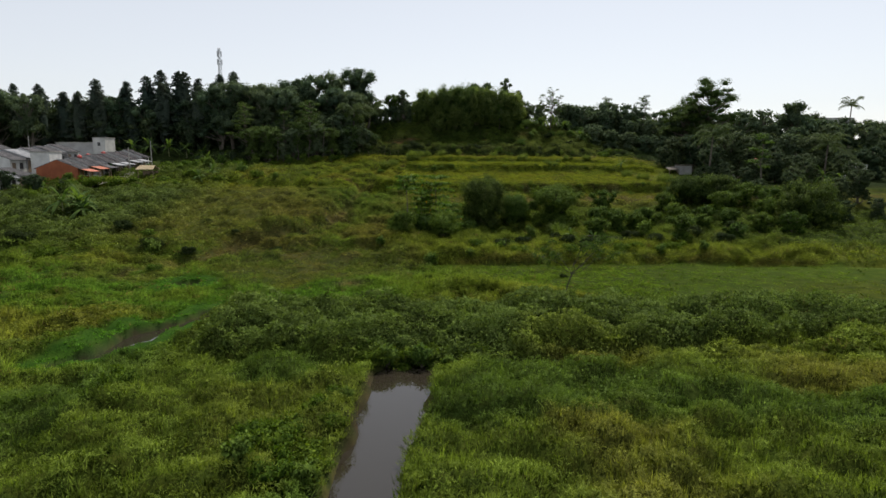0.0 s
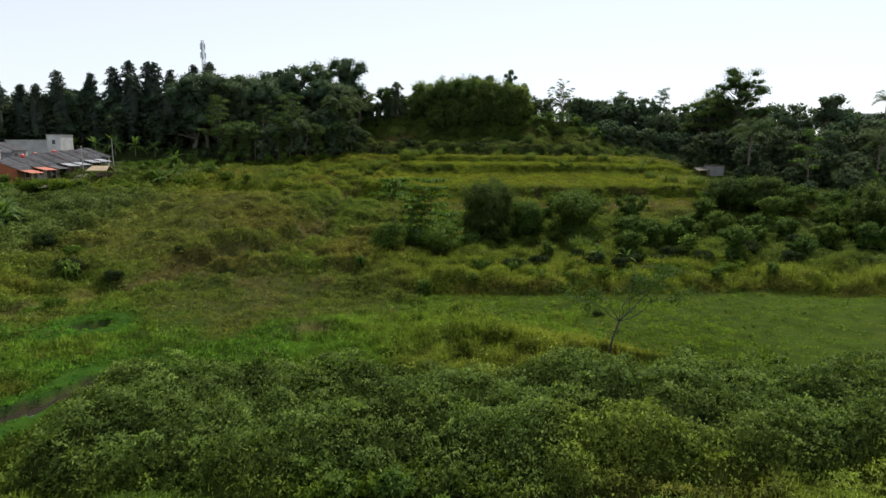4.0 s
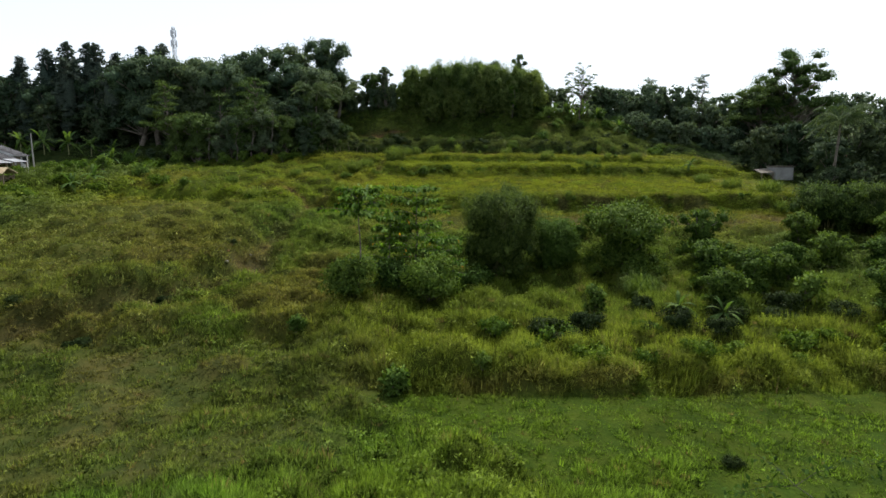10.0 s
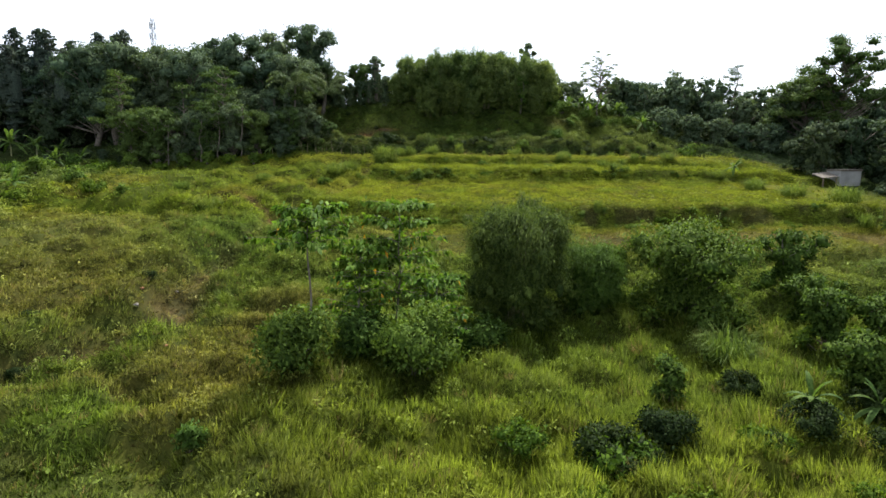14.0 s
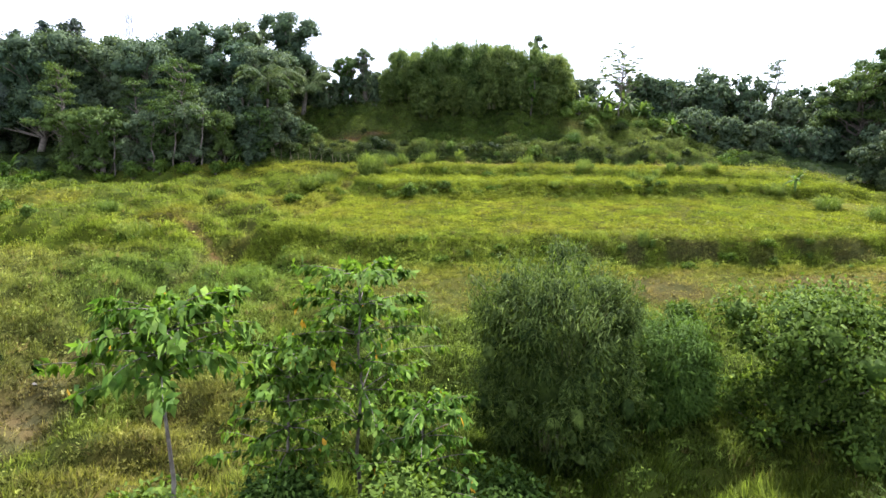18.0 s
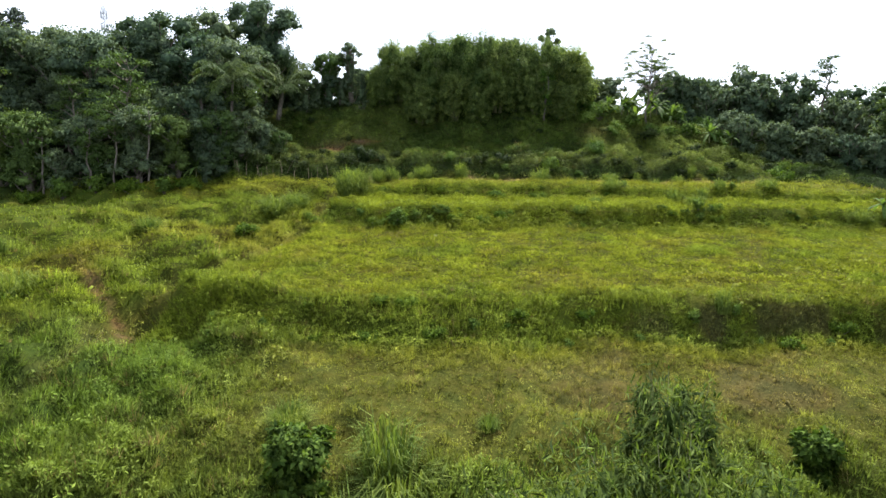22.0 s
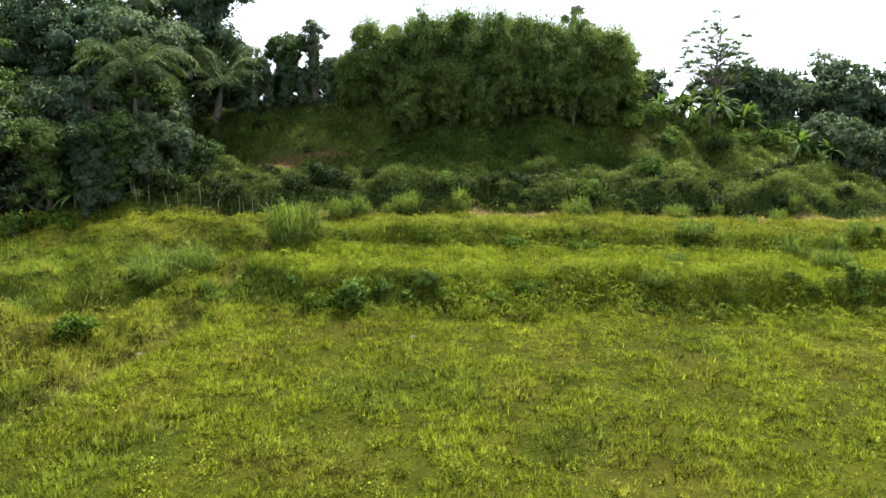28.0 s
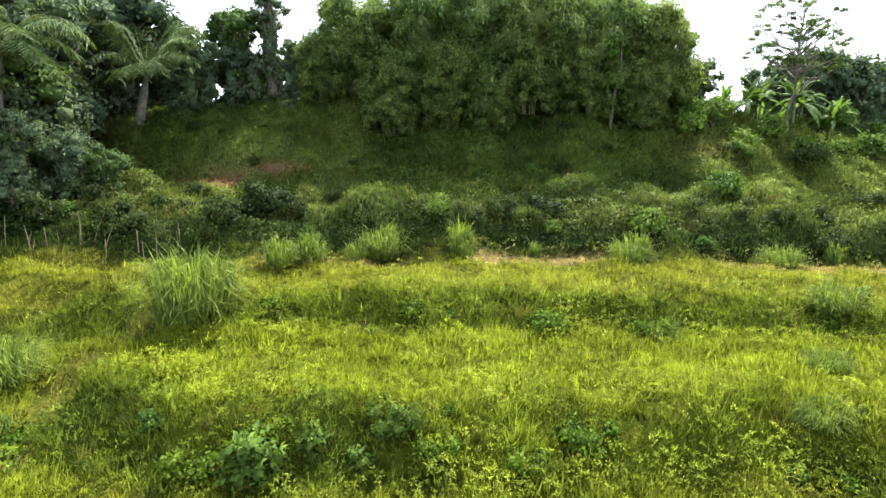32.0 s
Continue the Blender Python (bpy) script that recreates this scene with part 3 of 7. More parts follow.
def mesh_of(name, verts, polys, material, tints=None, smooth_faces=False, normals=None):
    """A mesh from arrays; polys is a list of arrays (n, corners)."""
    me = bpy.data.meshes.new(name)
    verts = np.asarray(verts, np.float32)
    polys = [np.asarray(p, np.int32) for p in polys if len(p)]
    me.vertices.add(len(verts))
    me.vertices.foreach_set("co", verts.ravel())
    corners = np.concatenate([p.ravel() for p in polys])
    counts = np.concatenate([np.full(len(p), p.shape[1], np.int32) for p in polys])
    me.loops.add(len(corners))
    me.loops.foreach_set("vertex_index", corners)
    me.polygons.add(len(counts))
    me.polygons.foreach_set("loop_start", np.concatenate([[0], np.cumsum(counts)[:-1]]).astype(np.int32))
    me.polygons.foreach_set("use_smooth", np.full(len(counts), bool(smooth_faces or normals is not None)))
    if tints is not None:
        a = me.attributes.new("tint", "FLOAT_COLOR", "POINT")
        a.data.foreach_set("color", np.concatenate([tints, np.ones((len(tints), 1))], 1).astype(np.float32).ravel())
    me.update(calc_edges=True)
    me.validate()
    if normals is not None:
        # foliage is shaded by the round form of its clump
        a = me.attributes.new("custom_normal", "FLOAT_VECTOR", "POINT")
        a.data.foreach_set("vector", unit(np.asarray(normals)).astype(np.float32).ravel())
    me.materials.append(material)
    return me


class Shape:
    """Gathers verts and faces of one part."""

    def __init__(self):
        self.v, self.quads, self.tris, self.nrm, self.n = [], [], [], [], 0

    def add(self, v, quads=(), tris=(), normals=None):
        v = np.asarray(v, float)
        if len(quads):
            self.quads.append(np.asarray(quads) + self.n)
        if len(tris):
            self.tris.append(np.asarray(tris) + self.n)
        self.v.append(v)
        if normals is not None:
            self.nrm.append(normals)
        self.n += len(v)
        return self

    def tube(self, path, radii, sides=6):
        path, radii = np.asarray(path, float), np.asarray(radii, float)
        d = np.gradient(path, axis=0)
        d /= np.linalg.norm(d, axis=1)[:, None] + 1e-9
        ref = np.where(np.abs(d[:, 2:3]) > 0.9, np.array([[1.0, 0, 0]]), np.array([[0, 0, 1.0]]))
        s = np.cross(d, ref)
        s /= np.linalg.norm(s, axis=1)[:, None] + 1e-9
        u = np.cross(s, d)
        ang = np.arange(sides) * 2 * np.pi / sides
        ring = np.cos(ang)[None, :, None] * s[:, None] + np.sin(ang)[None, :, None] * u[:, None]
        v = (path[:, None] + ring * radii[:, None, None]).reshape(-1, 3)
        i, j = np.meshgrid(np.arange(len(path) - 1), np.arange(sides), indexing="ij")
        a, b = i * sides + j, i * sides + (j + 1) % sides
        return self.add(v, np.stack([a, b, b + sides, a + sides], -1).reshape(-1, 4))

    def box(self, lo, hi):
        (x0, y0, z0), (x1, y1, z1) = lo, hi
        v = [(x0, y0, z0), (x1, y0, z0), (x1, y1, z0), (x0, y1, z0), (x0, y0, z1), (x1, y0, z1), (x1, y1, z1), (x0, y1, z1)]
        return self.add(v, [(0, 3, 2, 1), (4, 5, 6, 7), (0, 1, 5, 4), (1, 2, 6, 5), (2, 3, 7, 6), (3, 0, 4, 7)])

    def slab(self, corners, thick):
        """A sheet through four corners, with thickness downwards."""
        c = np.asarray(corners, float)
        return self.add(np.concatenate([c, c - (0, 0, thick)]), [(0, 1, 2, 3), (7, 6, 5, 4), (0, 4, 5, 1), (1, 5, 6, 2), (2, 6, 7, 3), (3, 7, 4, 0)])

    def leaves(self, points, length, rng, width=0.45, droop=0.35, away=None, spread=0.8, normals=None, jitter=0.4):
        """Folded leaves, each a rhomb from its stalk to its tip; they lie like shingles over the form that normals gives."""
        p = np.asarray(points, float)
        n = len(p)
        a = rng.normal(size=(n, 3)) * spread
        if away is not None:
            a += away
        a[:, 2] -= droop
        a = unit(a)
        if normals is None:
            s = unit(np.cross(a, np.array([0, 0, 1.0]) + rng.normal(size=(n, 3)) * 0.45))
            shade = np.cross(s, a)
        else:
            s = unit(np.cross(a, unit(normals) + rng.normal(size=(n, 3)) * 0.45))
            shade = unit(unit(normals) + rng.normal(size=(n, 3)) * jitter)
        up = np.cross(s, a)
        size = (length * rng.uniform(0.65, 1.25, n))[:, None]
        mid = p + a * size * 0.45
        v = np.stack([p, mid + s * size * width / 2 - up * size * 0.06, p + a * size - np.array([0, 0, 0.12]) * size, mid - s * size * width / 2 - up * size * 0.06], 1).reshape(-1, 3)
        return self.add(v, (np.arange(n)[:, None] * 4 + np.arange(4)), normals=np.repeat(shade, 4, 0))

    def core(self, centre, rx, rz, rng, rings=5, sides=8, rough=(0.5, 1.12)):
        """The dense heart of a clump of foliage: an uneven lump."""
        th = np.linspace(0.12, np.pi - 0.12, rings)[:, None]
        ph = np.arange(sides)[None] * 2 * np.pi / sides + rng.uniform(0, 1)
        k = rng.uniform(*rough, (rings, sides))
        d = np.stack([np.sin(th) * np.cos(ph), np.sin(th) * np.sin(ph), np.cos(th) * np.ones_like(ph)], -1)
        v = (d * k[..., None] * (rx, rx, rz)).reshape(-1, 3) + np.asarray(centre)
        i, j = np.meshgrid(np.arange(rings - 1), np.arange(sides), indexing="ij")
        a, b = i * sides + j, i * sides + (j + 1) % sides
        return self.add(v, np.stack([a, a + sides, b + sides, b], -1).reshape(-1, 4), normals=unit(d.reshape(-1, 3) / (rx, rx, rz)))

    def clump(self, centre, r, flat, n, leaf, rng, width=0.55, droop=0.35, out=0.35, heart=0.8, form=(0, 0, 0), spray=10, spread=0.8, fray=(0.6, 1.2)):
        """One billow of foliage: an opaque heart, broad sprays over it and an outer coat of leaves."""
        c, form = np.asarray(centre, float), np.asarray(form, float)
        if heart > 0:
            self.core(c, r * heart, r * heart * flat, rng)
        for k, size, w, lo, hi in ((n, leaf, width, *fray), (spray, leaf * 1.4, width * 1.2, 0.55, 0.95)):
            d = unit(rng.normal(size=(k, 3)))
            d[:, 2] = np.where(d[:, 2] < -0.45, -d[:, 2], d[:, 2])
            nd = unit(d / (1, 1, flat)) + form
            self.leaves(c + d * (1, 1, flat) * r * rng.uniform(lo, hi, (k, 1)), size, rng, w, droop, away=d * out, spread=spread, normals=nd)
        return self

    def mesh(self, name, material, smooth_faces=False):
        full = len(self.nrm) == len(self.v)
        return mesh_of(name, np.concatenate(self.v), [np.concatenate(self.quads) if self.quads else [], np.concatenate(self.tris) if self.tris else []], material, None, smooth_faces, np.concatenate(self.nrm) if full else None)


def part(name, shape, material, parent, label="", smooth_faces=False):
    me = shape if isinstance(shape, bpy.types.Mesh) else shape.mesh(name, material, smooth_faces)
    ob = new(name, me)
    ob.parent = parent
    return tagged(ob, label)


def thing(name, m, label, category, group="", kind=""):
    ob = new(name)
    ob.empty_display_size = 0.3
    ob.matrix_basis = m
    return tagged(ob, label, category, group, kind)


def on_land(x, y, scale=1.0, turn=0.0, sink=0.1):
    z = float(height(np.array([x]), np.array([y]))[0])
    return Matrix.LocRotScale((x, y, z - sink), Euler((0, 0, turn)), (scale, scale, scale))


# ---- the land ----
def land():
    fine_x = np.arange(-76, 76.01, 0.45)
    fine_y = np.arange(8, 160.01, 0.45)
    xs = np.concatenate([[-2500, -1200, -600, -300, -220, -170, -140, -120, -105, -92], fine_x, [92, 105, 120, 140, 170, 220, 300, 600, 1200, 2500]])
    ys = np.concatenate([[-1500, -600, -250, -120, -60, -30, -15, -5, 0, 3], fine_y, [170, 176, 184, 196, 215, 240, 280, 340, 480, 800, 1500, 2500]])
    gx, gy = np.meshgrid(xs, ys)
    z = height(gx, gy)
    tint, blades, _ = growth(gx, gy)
    # thatch and soil show between the stems where grass stands thick; the gaps' shade is in this tint too
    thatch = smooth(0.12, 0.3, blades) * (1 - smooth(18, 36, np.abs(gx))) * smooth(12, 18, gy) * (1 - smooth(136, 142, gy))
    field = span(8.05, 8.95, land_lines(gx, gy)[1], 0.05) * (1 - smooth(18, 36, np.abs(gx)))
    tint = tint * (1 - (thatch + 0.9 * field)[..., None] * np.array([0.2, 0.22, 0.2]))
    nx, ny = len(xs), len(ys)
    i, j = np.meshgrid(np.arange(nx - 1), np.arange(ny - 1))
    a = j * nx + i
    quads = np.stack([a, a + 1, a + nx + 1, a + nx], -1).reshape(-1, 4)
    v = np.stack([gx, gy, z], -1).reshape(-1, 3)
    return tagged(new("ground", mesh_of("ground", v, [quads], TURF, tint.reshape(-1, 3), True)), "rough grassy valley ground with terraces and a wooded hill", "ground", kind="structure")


land()
w = Shape()
w.add([(-26, 3, 0), (2, 3, 0), (2, 57, 0), (-26, 57, 0)], [(0, 1, 2, 3)])
tagged(new("water", w.mesh("water", WATER)), "still muddy brown water in a narrow ditch and small pools", "water", kind="structure")


def land_slope(x, y, reach=0.5):
    """How the land tilts at x, y: what to add to an upright normal."""
    return -np.stack([height(x + reach, y) - height(x - reach, y), height(x, y + reach) - height(x, y - reach)], -1) / (2 * reach)


def scatter(count, seed, y0=14.0, y1=140.0, half=72.0):
    """Places over the valley floor and terraces."""
    rng = np.random.default_rng(seed)
    y = rng.uniform(y0, y1, count * 2)
    x = rng.uniform(-half, half, count * 2)
    keep = (np.abs(x) < 0.76 * y + 7) & (np.abs(x - 0.02 * y) < np.where(y > 60, 66, 72))
    x, y = x[keep][:count], y[keep][:count]
    return x, y, rng


def mounds(x, y, cell, seed):
    """Low domes of growth set side by side: their height from 0 to 1, the slope of their sides, and a number for each dome."""
    u, v = x / cell, y / cell
    iu, iv = np.floor(u), np.floor(v)
    best, bx, by, own = np.full(x.shape, 9.0), np.zeros(x.shape), np.zeros(x.shape), np.zeros(x.shape)
    for du in (-1, 0, 1):
        for dv in (-1, 0, 1):
            ox = u - (iu + du + hash2(iu + du, iv + dv, seed))
            oy = v - (iv + dv + hash2(iu + du, iv + dv, seed + 1))
            d = np.hypot(ox, oy)
            near = d < best
            best, bx, by = np.where(near, d, best), np.where(near, ox, bx), np.where(near, oy, by)
            own = np.where(near, hash2(iu + du, iv + dv, seed + 2), own)
    e = np.clip(best / 0.8, 0, 1)
    return 1 - e * e, np.stack([bx, by], -1) / (best[..., None] + 1e-6) * (1.35 * e)[..., None], own


def bank_points(count, rng, k, x0, x1):
    """Places on the steep face between line k and the next."""
    x = rng.uniform(x0, x1, count)
    i = np.clip(np.searchsorted(STATIONS, x) - 1, 0, len(STATIONS) - 2)
    f = (x - STATIONS[i]) / (STATIONS[i + 1] - STATIONS[i])
    a, b = (LINES_Y[i, j] * (1 - f) + LINES_Y[i + 1, j] * f for j in (k, k + 1))
    return x, a + (b - a) * rng.uniform(-0.8, 1.7, count)


def carpet(x, y, seed, per, leaf, width, cell, rise, limit=0.1, varied=0.35, gaps=0.0, label="low leafy growth in soft rounded tufts"):
    """Growth that covers the land in soft mounds: sprigs of leaves, shaded by the mound that they stand on."""
    rng = np.random.default_rng(seed)
    col, blades, weed = growth(x, y)
    full = np.maximum(blades, weed * 0.6)
    bare = paddy_field(x, y, land_lines(x, y)[1])
    full = full * (1 - 0.35 * bare)
    keep = (full > limit) & (rng.uniform(0, 1, len(x)) > 0.55 * bare) & (bank_distance(x, y) < 0.2) & (rng.uniform(0, 1, len(x)) < smooth(0.05, 0.3, full)) & (path_wear(x, y) < rng.uniform(0.3, 1.35, len(x)))
    h1, s1, own = mounds(x, y, cell, seed)
    keep &= rng.uniform(0, 1, len(x)) > gaps * (1 - smooth(0.1, 0.45, h1))
    x, y, col, full, h1, s1, own = x[keep], y[keep], col[keep], full[keep], h1[keep], s1[keep], own[keep]
    n = len(x)
    h2, s2, own2 = mounds(x, y, cell * 2.7, seed + 5)
    hgt = rise * np.clip(full / 0.45, 0.4, 1.6) * (0.6 * h1 * (0.5 + own) + 0.6 * h2 * (0.3 + own2))
    p = np.stack([x, y, height(x, y) + hgt * rng.uniform(0.8, 1.0, n)], -1)
    nd = np.concatenate([s1 * 0.9 + s2 * 0.7 + 0.75 * land_slope(x, y), np.ones((n, 1))], -1)
    p, nd = np.repeat(p, per, 0) + rng.normal(size=(n * per, 3)) * (leaf * 0.5, leaf * 0.5, leaf * 0.15), np.repeat(nd, per, 0)
    leaf = leaf * np.repeat(np.clip(full / 0.4, 0.5, 1.15), per)
    s = Shape().leaves(p, leaf, rng, width, -0.1, away=unit(nd) * 0.3, spread=0.7, normals=nd, jitter=0.2)
    tone = np.minimum(1.25, (1 - varied / 2 + varied * own) * (1 - varied / 2 + varied * own2)) * rng.uniform(0.88, 1.12, n)
    t = np.repeat(col * tone[:, None], per * 4, 0)
    return tagged(new("undergrowth", mesh_of("undergrowth", np.concatenate(s.v), [np.concatenate(s.quads)], WEED, t, normals=np.concatenate(s.nrm))), label, "undergrowth", kind="stuff")


def grass(count, seed=3, y0=14.0, y1=152.0, half=72.0, wide=0.04, upright=0.0, blades=7):
    x, y, rng = scatter(count, seed, y0, y1, half)
    col, tall, _ = growth(x, y)
    strip = span(5.9, 7.0, land_lines(x, y)[1], 0.1) * east_of(x)
    keep = rng.uniform(0, 1, len(x)) < np.clip(tall * 3, 0.0, 1) * (1 - 0.85 * strip) * (1 - 0.85 * paddy_field(x, y, land_lines(x, y)[1]))
    x, y, col, tall = x[keep], y[keep], col[keep], tall[keep]
    z = height(x, y)
    n, k = len(x), blades
    h = (tall * rng.uniform(0.55, 1.3, n) * (0.6 + 0.8 * vnoise(x, y, 1.7, 31)))[:, None]
    ang = rng.uniform(0, 2 * np.pi, (n, k))
    r = rng.uniform(0, 0.22, (n, k))
    bx, by = x[:, None] + np.cos(ang) * r, y[:, None] + np.sin(ang) * r
    lean = rng.uniform(0.25, 1.0, (n, k)) * (1 - upright) * h
    a2 = ang + rng.normal(0, 0.8, (n, k))
    hh = h * rng.uniform(0.5 + 0.2 * upright, 1.05, (n, k))
    wd = rng.uniform(0.6, 1.3, (n, k)) * wide
    base = np.stack([bx, by, np.repeat(z[:, None], k, 1) - 0.05], -1)
    side = np.stack([-np.sin(a2) * wd, np.cos(a2) * wd, np.zeros_like(wd)], -1)
    tip = base + np.stack([np.cos(a2) * lean, np.sin(a2) * lean, hh + 0.05], -1)
    v = np.stack([base - side, base + side, tip], 2).reshape(-1, 3)
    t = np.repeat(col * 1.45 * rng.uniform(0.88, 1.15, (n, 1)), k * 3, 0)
    slope = (mounds(x, y, 0.9, 61)[1] + 1.5 * land_slope(x, y))[:, None]
    soft = np.repeat(np.stack([np.cos(ang) * 0.3 + slope[..., 0] * 0.6, np.sin(ang) * 0.3 + slope[..., 1] * 0.6, np.ones((n, k))], -1).reshape(-1, 3) + rng.normal(size=(n * k, 3)) * 0.25, 3, 0)
    return tagged(new("grass", mesh_of("grass", v, [np.arange(n * k * 3).reshape(-1, 3)], GRASS, t, normals=soft)), "dense uneven green and yellow meadow grass", "grass", kind="stuff")


def weeds(count, leaves=32, leaf=0.17, seed=4, y0=14.0, y1=140.0, half=72.0, small=1.0, gate=0.0, aside=0.0):
    """Low rounded weeds, leafy all through."""
    x, y, rng = scatter(count, seed, y0, y1, half)
    col, _, tall = growth(x, y)
    clump = vnoise(x, y, 2.6, 41)
    if gate:
        tall = tall * smooth(gate, gate + 0.12, vnoise(x, y, 5.5, 43)) * (tall > 0.14)
        clump = np.full(len(x), 0.6)
    tall = tall * (bank_distance(x, y) < np.where((y > 32.5) & (y < 36), -0.15, -0.5))
    keep = rng.uniform(0, 1, len(x)) < np.clip(tall * 1.7 * smooth(0.15, 0.7, clump), 0, 1) * np.where((np.abs(x) > 36) & (aside == 0), 0.5, 1.0) * (np.abs(x) >= aside) * (1.0 if not aside else 1.6)
    x, y, col, tall, clump = x[keep], y[keep], col[keep], tall[keep], clump[keep]
    z = height(x, y)
    n = len(x)
    r = small * tall ** 0.5 * rng.uniform(0.24, 0.6, n) * (0.7 + 0.6 * clump)
    d = rng.normal(size=(n, leaves, 3))
    d /= np.linalg.norm(d, axis=2)[..., None]
    d[..., 2] = np.abs(d[..., 2])
    hgt = rng.uniform(0.7, 1.3, n)
    p = np.stack([x, y, z], -1)[:, None] + d * (r[:, None] * (0.15 + 0.95 * rng.uniform(0, 1, (n, leaves)) ** 0.6))[..., None] * np.stack([np.ones(n), np.ones(n), hgt], -1)[:, None]
    s = Shape().leaves(p.reshape(-1, 3), leaf, rng, 0.6, 0.15, away=d.reshape(-1, 3) * 0.4, normals=d.reshape(-1, 3) + (0, 0, 0.25))
    t1 = np.repeat(col * np.array([1.0, 1.0, 1.05]) * rng.uniform(0.55, 1.4, (n, 1)) ** np.where(y > 98, 0.5, 1.0)[:, None], leaves * 4, 0)
    return tagged(new("weeds", mesh_of("weeds", np.concatenate(s.v), [np.concatenate(s.quads)], WEED, t1, normals=np.concatenate(s.nrm))), "low leafy weeds and creepers over banks and fields", "weeds", kind="stuff")


def east_of(x):
    return smooth(-10, -5, x)


def tussocks(spacing):
    """Grass tussocks that stand side by side, each a mound of arching blades."""
    rng = np.random.default_rng(8)
    gx, gy = np.meshgrid(np.arange(-64, 64, spacing), np.arange(14, 150, spacing))
    x = (gx + rng.uniform(-0.42, 0.42, gx.shape) * spacing).ravel()
    y = (gy + rng.uniform(-0.42, 0.42, gx.shape) * spacing).ravel()
    col, tall, weed = growth(x, y)
    line = land_lines(x, y)[1]
    bare = np.clip(paddy_field(x, y, line) + shrub_bank(x, y) * 0.7 + channel(x, y) * 2, 0, 1)
    keep = (np.abs(x) < 0.76 * y + 5) & (tall > 0.16) & (rng.uniform(0, 1, len(x)) < (0.85 - bare) * (1 - 0.95 * span(5.9, 7.0, line, 0.1) * east_of(x)) * smooth(0.1, 0.45, vnoise(x, y, 6.0, 51) + 0.25))
    x, y, col, tall = x[keep], y[keep], col[keep], tall[keep]
    n, k = len(x), 28
    z = height(x, y)
    r = spacing * rng.uniform(0.3, 0.75, n)
    low = np.where(((line[keep] > 8) & (line[keep] < 9)) | ((line[keep] > 5.9) & (line[keep] < 7)), 0.75, 1.0)
    hg = np.clip(tall, 0.2, 0.6) * rng.uniform(0.5, 1.05, n) * low
    at = np.stack([x, y, z - 0.06], -1)[:, None]
    ang = rng.uniform(0, 2 * np.pi, (n, k))
    u = np.sqrt(rng.uniform(0, 1, (n, k)))
    ra = u * r[:, None] * 0.7
    base = at + np.stack([np.cos(ang) * ra, np.sin(ang) * ra, np.zeros((n, k))], -1)
    a2 = ang + rng.normal(0, 0.6, (n, k))
    out = rng.uniform(0.15, 0.7, (n, k)) * r[:, None]
    tip = base + np.stack([np.cos(a2) * out, np.sin(a2) * out, hg[:, None] * (1.05 - 0.6 * u) * rng.uniform(0.6, 1.15, (n, k))], -1)
    wd = rng.uniform(0.016, 0.042, (n, k)) * np.where(y > 85, 0.75, 1.0)[:, None]
    a3 = rng.uniform(0, 2 * np.pi, (n, k))
    side = np.stack([-np.sin(a3) * wd, np.cos(a3) * wd, np.zeros((n, k))], -1)
    b = np.stack([base - side, base + side, tip], 2).reshape(-1, 3)
    t = np.repeat(col * 1.3 * rng.uniform(0.85, 1.15, (n, 1)), k * 3, 0)
    lie = land_slope(x, y)[:, None]
    soft = np.repeat(np.stack([np.cos(ang) * u * 0.9 + lie[..., 0], np.sin(ang) * u * 0.9 + lie[..., 1], np.ones((n, k))], -1).reshape(-1, 3) + rng.normal(size=(n * k, 3)) * 0.2, 3, 0)
    return tagged(new("tussocks", mesh_of("tussocks", b, [np.arange(n * k * 3).reshape(-1, 3)], GRASS, t, normals=soft)), "close-set tussocks of green and yellow grass on slopes and fields", "grass", kind="stuff")


grass(30000, 3, 14.0, 152.0, 72.0, 0.036, 0.0, 6)
grass(40000, 13, 16.0, 100.0, 24.0, 0.022, 0.2, 6)
grass(9000, 14, 94.0, 138.0, 26.0, 0.013, 0.1, 6)
grass(5000, 18, 120.0, 138.0, 24.0, 0.011, 0.1, 7)
grass(12000, 17, 138.0, 156.0, 30.0, 0.026, 0.1, 7)
tussocks(0.9)
weeds(5000, 26, 0.17, 4, 14.0, 96.0)
weeds(3600, 54, 0.15, 10, 32.8, 47.0, 34.0, 0.95)
weeds(7000, 14, 0.2, 11, 52.0, 112.0, 66.0, 1.25, aside=14.0)
weeds(4200, 64, 0.15, 8, 18.0, 102.0, 50.0, 1.9, gate=0.55)
weeds(1500, 90, 0.09, 9, 104.0, 136.0, 26.0, 1.3, gate=0.66)
weeds(7500, 22, 0.15, 7, 137.0, 160.0, 50.0, 1.0)


def spread_over(count, seed, x0, x1, y0, y1):
    rng = np.random.default_rng(seed)
    y = rng.uniform(y0, y1, count * 2)
    x = rng.uniform(x0, x1, count * 2)
    seen = np.abs(x) < 0.76 * y + 5
    return x[seen][:count], y[seen][:count]


